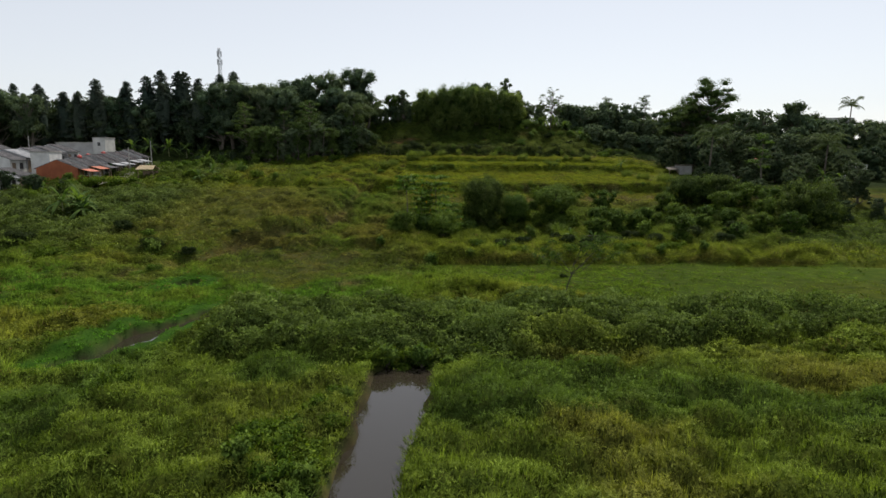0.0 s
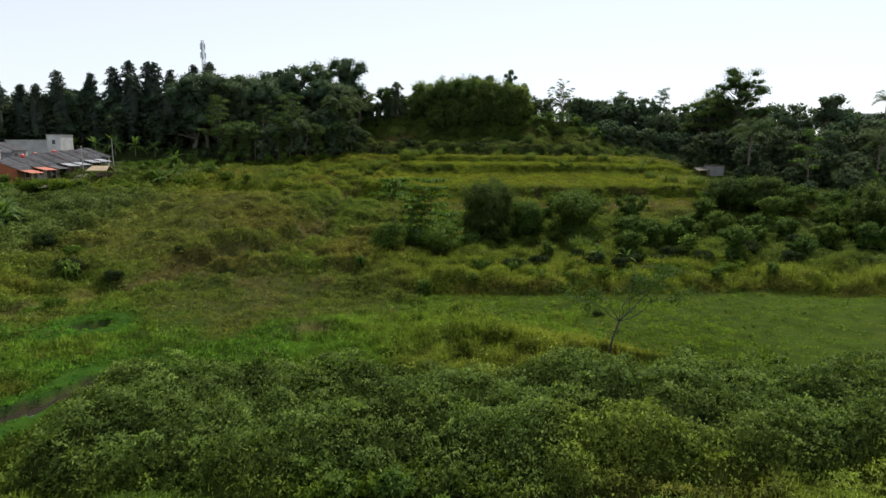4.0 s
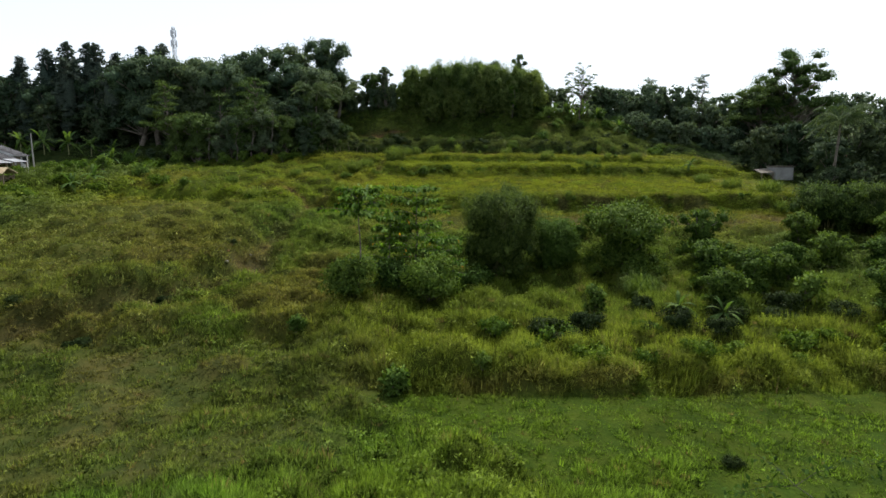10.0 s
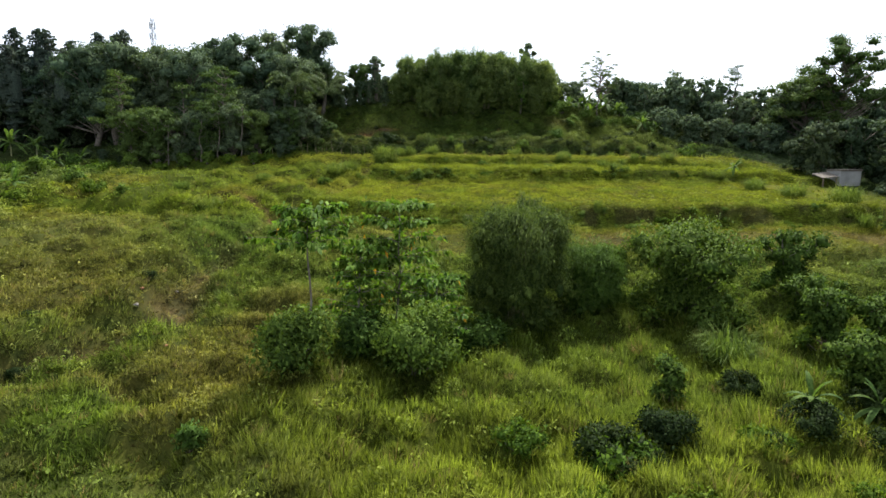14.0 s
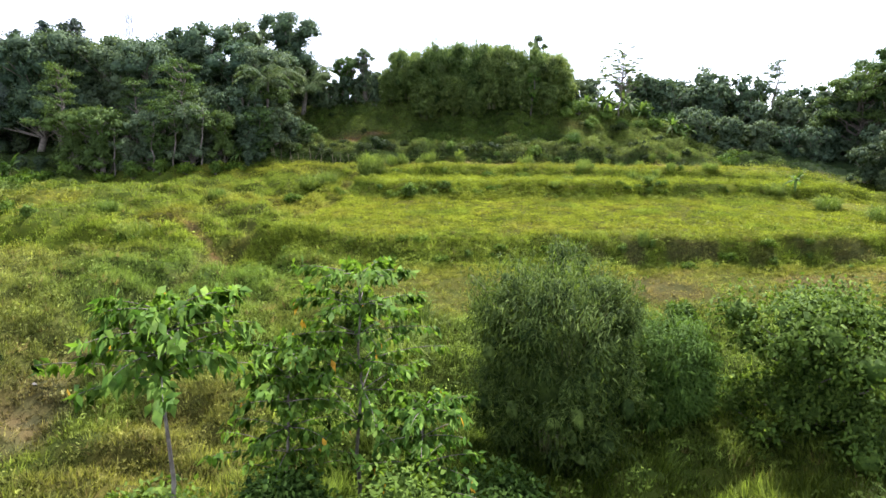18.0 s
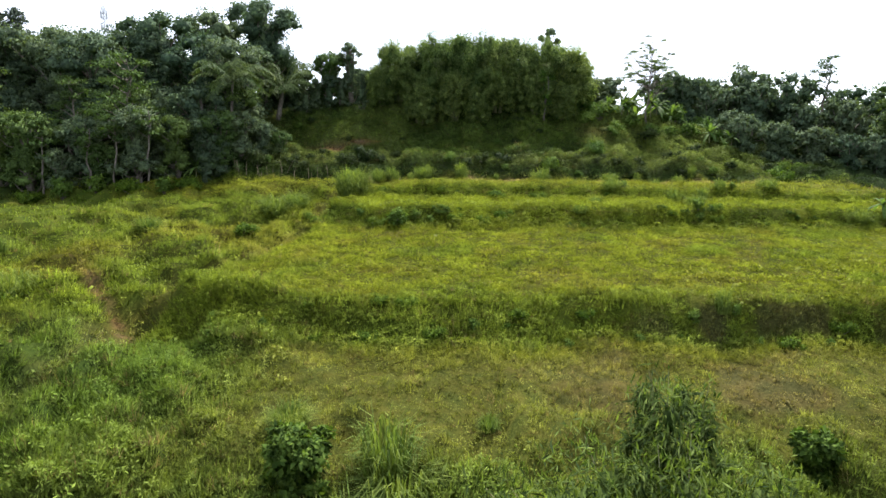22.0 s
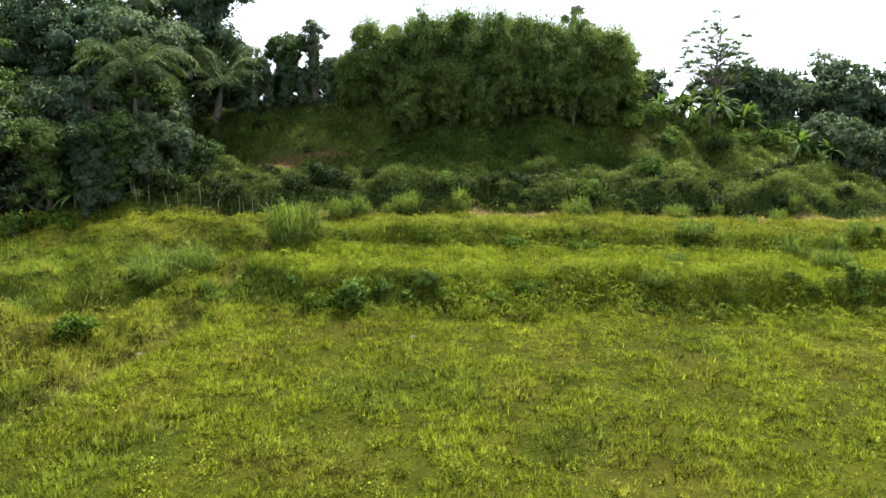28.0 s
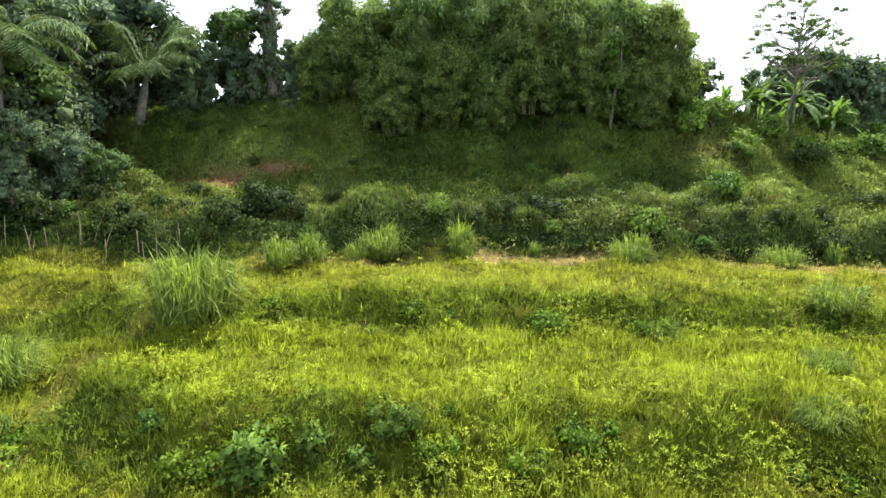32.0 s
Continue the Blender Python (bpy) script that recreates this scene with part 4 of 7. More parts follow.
def tufts_over(x, y, seed, blades, tall, reach, wide, gaps=0.5, dry=0.06, worn=False, label="bright yellow-green grass in small close tufts"):
    """Small tufts of grass, close together, with hollows between them; each is shaded as one soft mound."""
    rng = np.random.default_rng(seed)
    col, high, weed = growth(x, y)
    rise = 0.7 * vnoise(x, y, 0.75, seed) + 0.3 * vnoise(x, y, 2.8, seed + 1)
    wear = path_wear(x, y)
    keep = (high > 0.09) & (bank_distance(x, y) < -0.1) & ((wear > rng.uniform(0.1, 1.3, len(x))) if worn else (wear < rng.uniform(0.25, 1.3, len(x))))
    keep &= rng.uniform(0, 1, len(x)) < 1 - gaps * (1 - smooth(0.25, 0.6, rise))
    x, y, col, rise, high = x[keep], y[keep], col[keep], rise[keep], np.clip(high[keep] / 0.3, 0.55, 1.4)
    n, k = len(x), blades
    size = rng.uniform(0.55, 1.25, n) * (0.5 + 0.85 * smooth(0.3, 0.7, rise)) * high
    ang, u = rng.uniform(0, 2 * np.pi, (n, k)), np.sqrt(rng.uniform(0, 1, (n, k)))
    turn = np.stack([np.cos(ang), np.sin(ang)], -1)
    base = np.stack([x, y, height(x, y) - 0.03], -1)[:, None] + np.concatenate([turn * (u * 0.5 * reach * size[:, None])[..., None], np.zeros((n, k, 1))], -1)
    a2 = ang + rng.normal(0, 0.6, (n, k))
    out = reach * size[:, None] * rng.uniform(0.15, 0.9, (n, k)) * (0.4 + 0.6 * u)
    up = tall * size[:, None] * (1.05 - 0.55 * u) * rng.uniform(0.6, 1.15, (n, k))
    tip = base + np.stack([np.cos(a2) * out, np.sin(a2) * out, up], -1)
    a3, wd = rng.uniform(0, 2 * np.pi, (n, k)), wide * rng.uniform(0.6, 1.3, (n, k))
    side = np.stack([-np.sin(a3) * wd, np.cos(a3) * wd, np.zeros((n, k))], -1)
    v = np.stack([base - side, base + side, tip], 2).reshape(-1, 3)
    # low tufts are tinted darker: shade of the hollows put into the colour
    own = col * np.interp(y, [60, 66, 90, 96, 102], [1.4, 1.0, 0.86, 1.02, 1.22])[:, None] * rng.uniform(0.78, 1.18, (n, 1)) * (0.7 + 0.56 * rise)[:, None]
    own = np.where(rng.uniform(0, 1, (n, 1)) < dry, np.array([0.2, 0.165, 0.07]) * rng.uniform(0.7, 1.1, (n, 1)), own)
    nrm = np.concatenate([turn * (u * 0.8)[..., None] + 0.75 * land_slope(x, y)[:, None], np.ones((n, k, 1))], -1).reshape(-1, 3) + rng.normal(size=(n * k, 3)) * 0.15
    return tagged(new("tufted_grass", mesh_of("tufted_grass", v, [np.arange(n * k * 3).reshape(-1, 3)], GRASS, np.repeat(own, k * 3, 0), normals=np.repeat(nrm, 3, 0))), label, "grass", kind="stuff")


# meadow by the ditch, leafy bank, wet grass
carpet(*spread_over(26000, 301, -22, 26, 15, 34.5), 301, 8, 0.18, 0.16, 0.9, 0.42, varied=0.45, gaps=0.4)
carpet(*spread_over(20000, 302, -26, 36, 33.5, 46), 302, 8, 0.14, 0.5, 1.1, 0.6, varied=0.5, label="leafy creepers heaped over the bank by the paddy")
tufts_over(*spread_over(15000, 303, -36, 20, 43.5, 64.5), 303, 20, 0.27, 0.3, 0.018, gaps=0.55, dry=0.04, label="wet green grass in soft low tufts")
tufts_over(*spread_over(3600, 331, -9, 10, 45, 58), 331, 34, 0.42, 0.36, 0.016, gaps=0.5, dry=0.05, label="bright tufted grass on the knoll by the paddy")
tufts_over(*spread_over(16000, 332, -6, 40, 44.5, 65.5), 332, 11, 0.14, 0.26, 0.024, gaps=0.2, dry=0.0, label="short even green growth of the paddy")
tufts_over(*spread_over(9000, 310, -60, -20, 20, 62), 310, 16, 0.4, 0.42, 0.03, gaps=0.5, label="rough grass at the valley's western edge")
tufts_over(*spread_over(6000, 333, 20, 60, 20, 46), 333, 16, 0.4, 0.42, 0.03, gaps=0.5, label="rough grass at the valley's eastern edge")
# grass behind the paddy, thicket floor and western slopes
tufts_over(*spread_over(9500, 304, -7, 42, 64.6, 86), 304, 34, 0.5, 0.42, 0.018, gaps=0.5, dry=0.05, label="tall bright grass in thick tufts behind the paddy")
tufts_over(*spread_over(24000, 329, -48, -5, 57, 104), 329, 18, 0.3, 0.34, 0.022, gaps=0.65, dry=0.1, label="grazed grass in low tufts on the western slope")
carpet(*spread_over(9000, 305, -46, -6, 58, 122), 305, 5, 0.17, 0.36, 0.95, 0.55, gaps=0.8, varied=0.5, label="grazed tufts of grass and low weeds on the slope")
carpet(*spread_over(34000, 306, -12, 40, 84, 104.5), 306, 6, 0.14, 0.3, 0.7, 0.3, gaps=0.5)
carpet(*spread_over(22000, 309, -24, 46, 137.5, 152), 309, 5, 0.14, 0.4, 1.3, 0.5, varied=0.6, label="leafy scrub over the hillside, coloured dark for its shade")
carpet(*spread_over(22000, 311, -74, -36, 66, 128), 311, 5, 0.26, 0.45, 1.7, 0.8, varied=0.6, label="rough dark scrub below the houses")
tufts_over(*spread_over(60000, 334, -33, -6, 58, 126), 334, 14, 0.17, 0.25, 0.02, gaps=0.45, dry=0.4, worn=True, label="trodden thin dry grass on the footpath")
tufts_over(*spread_over(9000, 335, -20, 36, 139.5, 152.5), 335, 20, 0.4, 0.36, 0.018, gaps=0.5, label="rough grass on the slope under the bamboo")
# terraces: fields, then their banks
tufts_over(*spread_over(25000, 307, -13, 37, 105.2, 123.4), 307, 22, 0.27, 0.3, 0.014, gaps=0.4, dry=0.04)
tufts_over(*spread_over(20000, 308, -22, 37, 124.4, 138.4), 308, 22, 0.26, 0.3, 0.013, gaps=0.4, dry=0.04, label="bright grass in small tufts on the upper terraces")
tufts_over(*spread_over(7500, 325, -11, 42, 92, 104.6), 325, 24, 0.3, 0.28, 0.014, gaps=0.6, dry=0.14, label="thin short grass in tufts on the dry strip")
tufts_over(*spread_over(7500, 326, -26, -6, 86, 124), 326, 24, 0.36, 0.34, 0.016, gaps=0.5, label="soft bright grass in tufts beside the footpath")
carpet(*spread_over(9000, 327, -13, 37, 105, 123.4), 327, 7, 0.09, 0.32, 0.7, 0.45, varied=0.4, gaps=0.95, label="low creeping weeds between the tufts of the field")
carpet(*spread_over(9000, 328, -22, 37, 124, 138.4), 328, 7, 0.09, 0.32, 0.8, 0.5, varied=0.5, gaps=0.9, label="low creeping weeds on the upper terraces")
for k, count, seed in ((7, 12000, 321), (9, 11000, 322), (11, 8000, 323)):
    carpet(*bank_points(count, np.random.default_rng(seed), k, -13, 42), seed, 8, 0.08, 0.36, 0.9, 0.5, varied=0.6, gaps=0.6, label="dense creepers and weeds hanging over a terrace bank")
    tufts_over(*bank_points(count // 3, np.random.default_rng(seed + 9), k, -13, 42), seed + 9, 26, 0.36, 0.34, 0.013, gaps=0.5, label="long grass hanging over a terrace bank")
carpet(*bank_points(5000, np.random.default_rng(324), 3, -6, 42), 324, 5, 0.26, 0.09, 0.9, 0.3, varied=0.5, label="tall tufted grass along the paddy's edge")


# ---- trees ----
def bent(rng, a, b, steps=5, wob=0.05):
    a, b = np.asarray(a, float), np.asarray(b, float)
    u = np.linspace(0, 1, steps)[:, None]
    p = a + (b - a) * u
    L = np.linalg.norm(b - a)
    p[1:-1] += rng.normal(size=(steps - 2, 3)) * wob * L
    return p


def broad_tree(m, seed, h=12.0, r=4.0, trunk=0.35, leaves=1300, leaf=0.4, mat=None, blobs=46, flat=0.8, crown_from=0.35,
               label="dense dark green broadleaf tree", bark=None, group="", top_heavy=0.0, heart=0.64, name="tree"):
    rng = np.random.default_rng(seed)
    t = thing(name, m, label, "tree", group)
    wood, crown = Shape(), Shape()
    top = h * 0.8
    path = bent(rng, (0, 0, -0.3), (rng.normal() * 0.3, rng.normal() * 0.3, top), 6, 0.02)
    wood.tube(path, np.linspace(trunk, trunk * 0.25, 6), 7)
    middle = np.array([0, 0, h * (crown_from + 0.88) / 2])
    crown.core(middle, r * 0.55 * min(1.0, heart), h * (0.86 - crown_from) * 0.42, rng, 7, 10)
    for i in range(blobs):
        u = (i + 0.5) / blobs
        zc = h * (crown_from + (0.88 - crown_from) * u)
        prof = math.sin(math.pi * min(1, 0.22 + 0.72 * (1 - abs(2 * u - 0.85 - top_heavy) ** 1.6))) if u > 0 else 0.5
        prof = max(0.25, prof)
        ang, rr = i * 2.4 + rng.uniform(-0.5, 0.5), r * prof * rng.uniform(0.45, 0.92)
        c = np.array([math.cos(ang) * rr, math.sin(ang) * rr, zc])
        br = r * (0.15 + 0.28 * rng.uniform(0, 1) ** 1.5)
        crown.clump(c, br, flat, leaves // blobs, leaf, rng, heart=heart, form=unit((c - middle) / (r, r, h * 0.4)) * 0.6, spray=34)
        k = min(5, int(5 * zc / top * 0.75))
        wood.tube(bent(rng, path[k], c, 3, 0.06), np.linspace(trunk * 0.35, trunk * 0.08, 3), 3 if h > 6.5 else 4)
    part("trunk", wood, bark or BARK, t, smooth_faces=True)
    part("crown", crown, mat or FOREST, t)
    return t


def pine_tree(m, seed, h=17.0, r=3.9, leaves=1900):
    """A tall pine: tufted boughs round a straight trunk, narrowing to a blunt top."""
    rng = np.random.default_rng(seed)
    t = thing("pine_tree", m, "tall dark pine with tufted boughs and a blunt top", "tree", "pines on the ridge")
    wood, crown = Shape(), Shape()
    wood.tube([(0, 0, -0.3), (0.1, 0, h * 0.5), (0, 0.1, h * 0.97)], [0.28, 0.18, 0.03], 6)
    crown.core((0, 0, h * 0.48), r * 0.36, h * 0.4, rng, 8, 9)
    boughs = 62
    for i in range(boughs):
        u = ((i + 0.5) / boughs) ** 0.85
        z = h * (0.14 + 0.82 * u)
        rr = (r * 0.85 * (1 - u) ** 0.8 + 0.2) * rng.uniform(0.25, 1.1)
        a = i * 2.4 + rng.uniform(-0.5, 0.5)
        c = np.array([math.cos(a) * rr, math.sin(a) * rr, z + 0.2 * rr])
        br = rng.uniform(0.75, 1.35) * (1.2 - 0.72 * u)
        wood.tube([(0, 0, z - 0.3), c * (0.5, 0.5, 1) - (0, 0, 0.1), c], [0.07, 0.045, 0.02], 4)
        crown.clump(c, br * 0.85, 0.5, leaves // boughs, 0.42, rng, 0.35, -0.2, 0.8, 0.7, (math.cos(a) * 0.5, math.sin(a) * 0.5, 0.1), 14)
    part("trunk", wood, BARK, t, smooth_faces=True)
    part("crown", crown, PINE, t)
    return t


def layered_tree(m, seed, h=14.0, r=5.0, layers=9, leaves=2200, mat=None, label="tall tree with flat feathery layers of foliage", gap=0.35, trunk=0.25, bark=None, plate=0.34, heart=0.0, leaf=0.3, dome=False, thick=0.3):
    """A tree whose foliage lies in flat plates at the ends of rising limbs."""
    rng = np.random.default_rng(seed)
    t = thing("tree", m, label, "tree")
    wood, crown = Shape(), Shape()
    path = bent(rng, (0, 0, -0.3), (0.4, 0.2, h * 0.95), 7, 0.015)
    wood.tube(path, np.linspace(trunk, 0.04, 7), 7)
    for i in range(layers):
        u = (i + rng.uniform(0, 0.8)) / layers
        z = h * (gap + (0.98 - gap) * u)
        a, rr = i * 2.4 + rng.uniform(-0.4, 0.4), r * rng.uniform(0.25, 0.75) * (1.15 - 0.75 * u)
        if dome:
            v = 1 - 1.35 * rng.uniform(0, 1) ** 1.15
            k = rng.uniform(0.45, 1.0) if i % 3 else rng.uniform(0.9, 1.12)
            z, rr = h * (gap + 0.26 * (0.98 - gap) + 0.74 * (0.98 - gap) * v * k), r * math.sqrt(max(0.02, 1 - v * v)) * k
        c = np.array([math.cos(a) * rr, math.sin(a) * rr, z])
        root = np.array([0.4 * z / h, 0.2 * z / h, z - rr * 0.6])
        wood.tube(bent(rng, root, c, 4, 0.05), np.linspace(trunk * 0.35, 0.03, 4), 5)
        pr = r * (rng.uniform(0.4, 1.6) if dome else rng.uniform(0.75, 1.25)) * plate
        crown.clump(c, pr, thick, leaves // layers, leaf, rng, 0.45, 0.12, 0.4, heart, (0, 0, 0.3), 10, fray=(0.2, 1.15))
    part("trunk", wood, bark or BARK, t, smooth_faces=True)
    part("crown", crown, mat or FOREST, t)
    return t


def palm_tree(m, seed, h=9.0, fronds=18, reach=3.4, lift=0.0, girth=1.0):
    rng = np.random.default_rng(seed)
    t = thing("coconut_palm", m, "coconut palm with arching drooping fronds", "palm tree", "palms")
    wood = Shape()
    top = np.array([0.5, 0.2, h])
    wood.tube([(0, 0, -0.3), (0.1, 0, h * 0.3), (0.35, 0.1, h * 0.7), top], [0.22 * girth, 0.16 * girth, 0.14 * girth, 0.13], 8)
    part("trunk", wood, BARK, t, smooth_faces=True)
    for i in range(fronds):
        f = Shape()
        a = i * 2.4 + rng.uniform(-0.2, 0.2)
        rise = rng.uniform(-0.25 + lift, 1.15 + 1.4 * lift)
        L = reach * rng.uniform(0.85, 1.15)
        u = np.linspace(0, 1, 9)
        out = L * (u - 0.12 * u ** 2)
        zz = L * (rise * u - (0.42 + 0.3 * rise) * u ** 2 * 1.2)
        spine = top + np.stack([np.cos(a) * out, np.sin(a) * out, zz], -1)
        f.tube(spine, np.linspace(0.045, 0.01, 9), 4)
        q = np.repeat(np.linspace(0.1, 1, 64), 2)
        p = np.stack([np.interp(q, u, spine[:, k]) for k in range(3)], -1)
        side = np.tile([1, -1], 64)[:, None] * np.array([-np.sin(a), np.cos(a), 0]) + 0.35 * np.array([np.cos(a), np.sin(a), 0])
        f.leaves(p, reach * 0.2, rng, 0.075, 0.75, away=side * 1.2, spread=0.16)
        part("frond", f, PALMLEAF, t)
    return t


def banana_plant(m, seed, h=1.7, count=13):
    rng = np.random.default_rng(seed)
    t = thing("banana_plant", m, "banana plant with long torn arching leaves", "banana plant", "banana plants")
    st = Shape().tube([(0, 0, -0.2), (0, 0, h * 0.5), (0.05, 0, h)], [0.1, 0.085, 0.06], 8)
    part("stem", st, CULM, t, smooth_faces=True)
    for i in range(count):
        a, rise = i * 2.4 + rng.uniform(-0.3, 0.3), rng.uniform(0.0, 1.7)
        L = rng.uniform(1.8, 2.7)
        n = 10
        u = np.linspace(0, 1, n)
        sp = np.array([0, 0, h * 0.95]) + np.stack([np.cos(a) * L * u * (1.1 - 0.3 * rise), np.sin(a) * L * u * (1.1 - 0.3 * rise), L * (rise * u - 0.75 * u ** 2)], -1)
        wd = 0.24 * np.sin(np.pi * np.clip(0.12 + 0.88 * u, 0, 1)) ** 0.6 + 0.02
        s = np.array([-np.sin(a), np.cos(a), 0])
        jag = rng.uniform(0.75, 1.1, (n, 2))
        lf, rt = sp + s * (wd * jag[:, 0])[:, None] - (0, 0, 0.08), sp - s * (wd * jag[:, 1])[:, None] - (0, 0, 0.08)
        v = np.concatenate([sp, lf, rt])
        k = np.arange(n - 1)
        lv = Shape().add(v, np.concatenate([np.stack([k, k + 1, k + 1 + n, k + n], -1), np.stack([k, k + 2 * n, k + 1 + 2 * n, k + 1], -1)]))
        part("leaf", lv, BANANALEAF, t, smooth_faces=True)
    return t


def bamboo_clump(m, seed, h=8.0, r=3.4, culms=14, leaves=5200, leaf=0.34, label="dense bamboo clump with drooping narrow leaves", mat=None, wide=0.5, heart=0.52, slim=0.26, plume=150, ragged=0.0):
    """Arching culms hung all over with billows of narrow drooping leaves."""
    rng = np.random.default_rng(seed)
    t = thing("bamboo_clump", m, label, "bamboo")
    crown = Shape()
    form = lambda q: r * np.sqrt(np.clip(1 - ((q - wide) / 0.62) ** 2, 0.03, 1))
    for i in range(culms):
        a = i * 2.4 + rng.uniform(-0.3, 0.3)
        out = r * rng.uniform(0.35, 1.0)
        u = np.linspace(0, 1, 8)
        hh = h * rng.uniform(0.96 - 0.22 * ragged, 1.2 + 0.04 * ragged) * (1.02 - 0.2 * out / r)
        path = np.stack([np.cos(a) * out * (0.2 + 0.8 * u ** 1.8), np.sin(a) * out * (0.2 + 0.8 * u ** 1.8), hh * (1.12 * u - 0.15 * u ** 4)], -1)
        part("culm", Shape().tube(path, np.linspace(0.05, 0.008, 8), 5), CULM, t)
        q = rng.uniform(0.62 - 0.3 * ragged, 1.0, plume)
        loose = (0.2 + 0.75 * ragged * rng.uniform(0, 1, (plume, 1)) ** 2) * (1.3 - 0.6 * q[:, None])
        p = np.stack([np.interp(q, u, path[:, k]) for k in range(3)], -1) + rng.normal(size=(plume, 3)) * loose
        crown.leaves(p, leaf, rng, 0.2, 0.8, spread=0.6, normals=np.tile([math.cos(a) * 0.5, math.sin(a) * 0.5, 0.8], (plume, 1)))
    count = int(np.clip(leaves // 130, 34, 190))
    q = np.clip(rng.beta(1.2, 1.0, count), 0.06, 0.97)
    turn = np.arange(count) * 2.39996 + rng.uniform(-0.3, 0.3, count)
    rad = form(q) * rng.uniform(0.62, 0.95, count) * (1 - 0.12 * ragged)
    size = r * (0.1 + 0.22 * rng.uniform(0, 1, count) ** 1.6) * (1 - 0.25 * ragged)
    crown.core((0, 0, h * 0.42), r * (0.62 - 0.16 * ragged), h * (0.37 - 0.05 * ragged), rng, 9, 16, (0.6, 1.06))
    for a, z, rr, br in zip(turn, q * h * 0.92, rad, size):
        c = np.array([math.cos(a) * rr, math.sin(a) * rr, z])
        nd = unit((c - (0, 0, h * 0.35)) / (r, r, h * 0.5)) * (0.7 - 0.4 * ragged)
        crown.clump(c, br, rng.uniform(0.8, 1.5), leaves // count, leaf, rng, slim, 0.75, 0.5, heart, nd, 26, 0.55, (0.45, 1.45))
    part("foliage", crown, mat or BAMBOOLEAF, t)
    return t


def big_leaf_tree(m, seed, h=7.6, whorls=7, reach=1.9, start=0.35, leaf=0.3):
    """A slender young tree: tiers of thin branches with large hanging leaves."""
    rng = np.random.default_rng(seed)
    t = thing("young_tree", m, "slender young tree with tiers of large hanging leaves", "tree", "young large-leaved trees")
    wood, crown, old = Shape(), Shape(), Shape()
    path = bent(rng, (0, 0, -0.2), (0.15, 0.1, h * 0.97), 8, 0.006)
    wood.tube(path, np.linspace(0.075, 0.02, 8), 7)
    for w_ in range(whorls):
        u = w_ / (whorls - 1)
        z = h * (start + (0.97 - start) * u)
        root = np.array([np.interp(z, path[:, 2], path[:, 0]), np.interp(z, path[:, 2], path[:, 1]), z])
        for b in range(6):
            a = b * 1.047 + w_ * 0.6 + rng.uniform(-0.25, 0.25)
            L = reach * (1.0 - 0.35 * u) * rng.uniform(0.65, 1.1)
            uu = np.linspace(0, 1, 6)
            br = root + np.stack([np.cos(a) * L * uu, np.sin(a) * L * uu, L * (0.38 * uu - 0.25 * uu ** 2)], -1)
            wood.tube(br, np.linspace(0.02, 0.006, 6), 4)
            n = 48 if u < 0.8 else 100
            q = rng.uniform(0.06, 1.02, n) ** 0.7
            p = np.stack([np.interp(q, uu, br[:, k]) for k in range(3)], -1) + rng.normal(size=(n, 3)) * (0.1, 0.1, 0.06)
            crown.leaves(p, leaf, rng, 0.52, 0.75, away=np.array([np.cos(a), np.sin(a), 0]) * 0.45, spread=0.5, normals=np.tile([np.cos(a) * 0.5, np.sin(a) * 0.5, 0.9], (n, 1)), jitter=0.5)
            if rng.uniform() < 0.3:
                old.leaves(br[-1:] + rng.normal(size=(2, 3)) * 0.1, leaf, rng, 0.42, 1.2, spread=0.3)
        crown.leaves(root + rng.normal(size=(26, 3)) * 0.16, leaf, rng, 0.5, 0.2, spread=0.8, normals=np.tile([0, 0, 1.0], (26, 1)))
    part("trunk", wood, BARK, t, smooth_faces=True)
    part("crown", crown, BIGLEAF, t)
    if old.n:
        part("yellowed_foliage", old, YELLOWED, t, "a few yellowed orange leaves")
    return t


def shrub(m, seed, h=2.5, r=1.6, leaves=1100, leaf=0.2, mat=None, label="dense rounded green shrub", name="shrub", blobs=9):
    rng = np.random.default_rng(seed)
    t = thing(name, m, label, "shrub", "shrubs in the fields")
    wood, crown = Shape(), Shape()
    for i in range(blobs):
        a, rr = i * 2.4, r * rng.uniform(0.1, 0.75)
        z = h * rng.uniform(0.3, 0.8) * (1.1 - 0.45 * rr / r)
        c = np.array([math.cos(a) * rr, math.sin(a) * rr, z])
        wood.tube(bent(rng, (c[0] * 0.15, c[1] * 0.15, -0.1), c, 4, 0.05), [0.05, 0.04, 0.025, 0.01], 4)
        crown.clump(c, min(r * 0.45, h * 0.3) * rng.uniform(0.8, 1.25), 0.9, leaves // blobs, leaf, rng, 0.5, 0.25, 0.5, 0.5, unit(c - (0, 0, h * 0.3)) * 0.5, 22, fray=(0.55, 1.3))
    crown.clump((0, 0, h * 0.22), r * 0.8, 0.35, leaves // 5, leaf, rng, 0.5, 0.2, 0.5, 0.6)
    part("woody_base", wood, BARK, t)
    part("foliage", crown, mat or SHRUBLEAF, t)
    return t


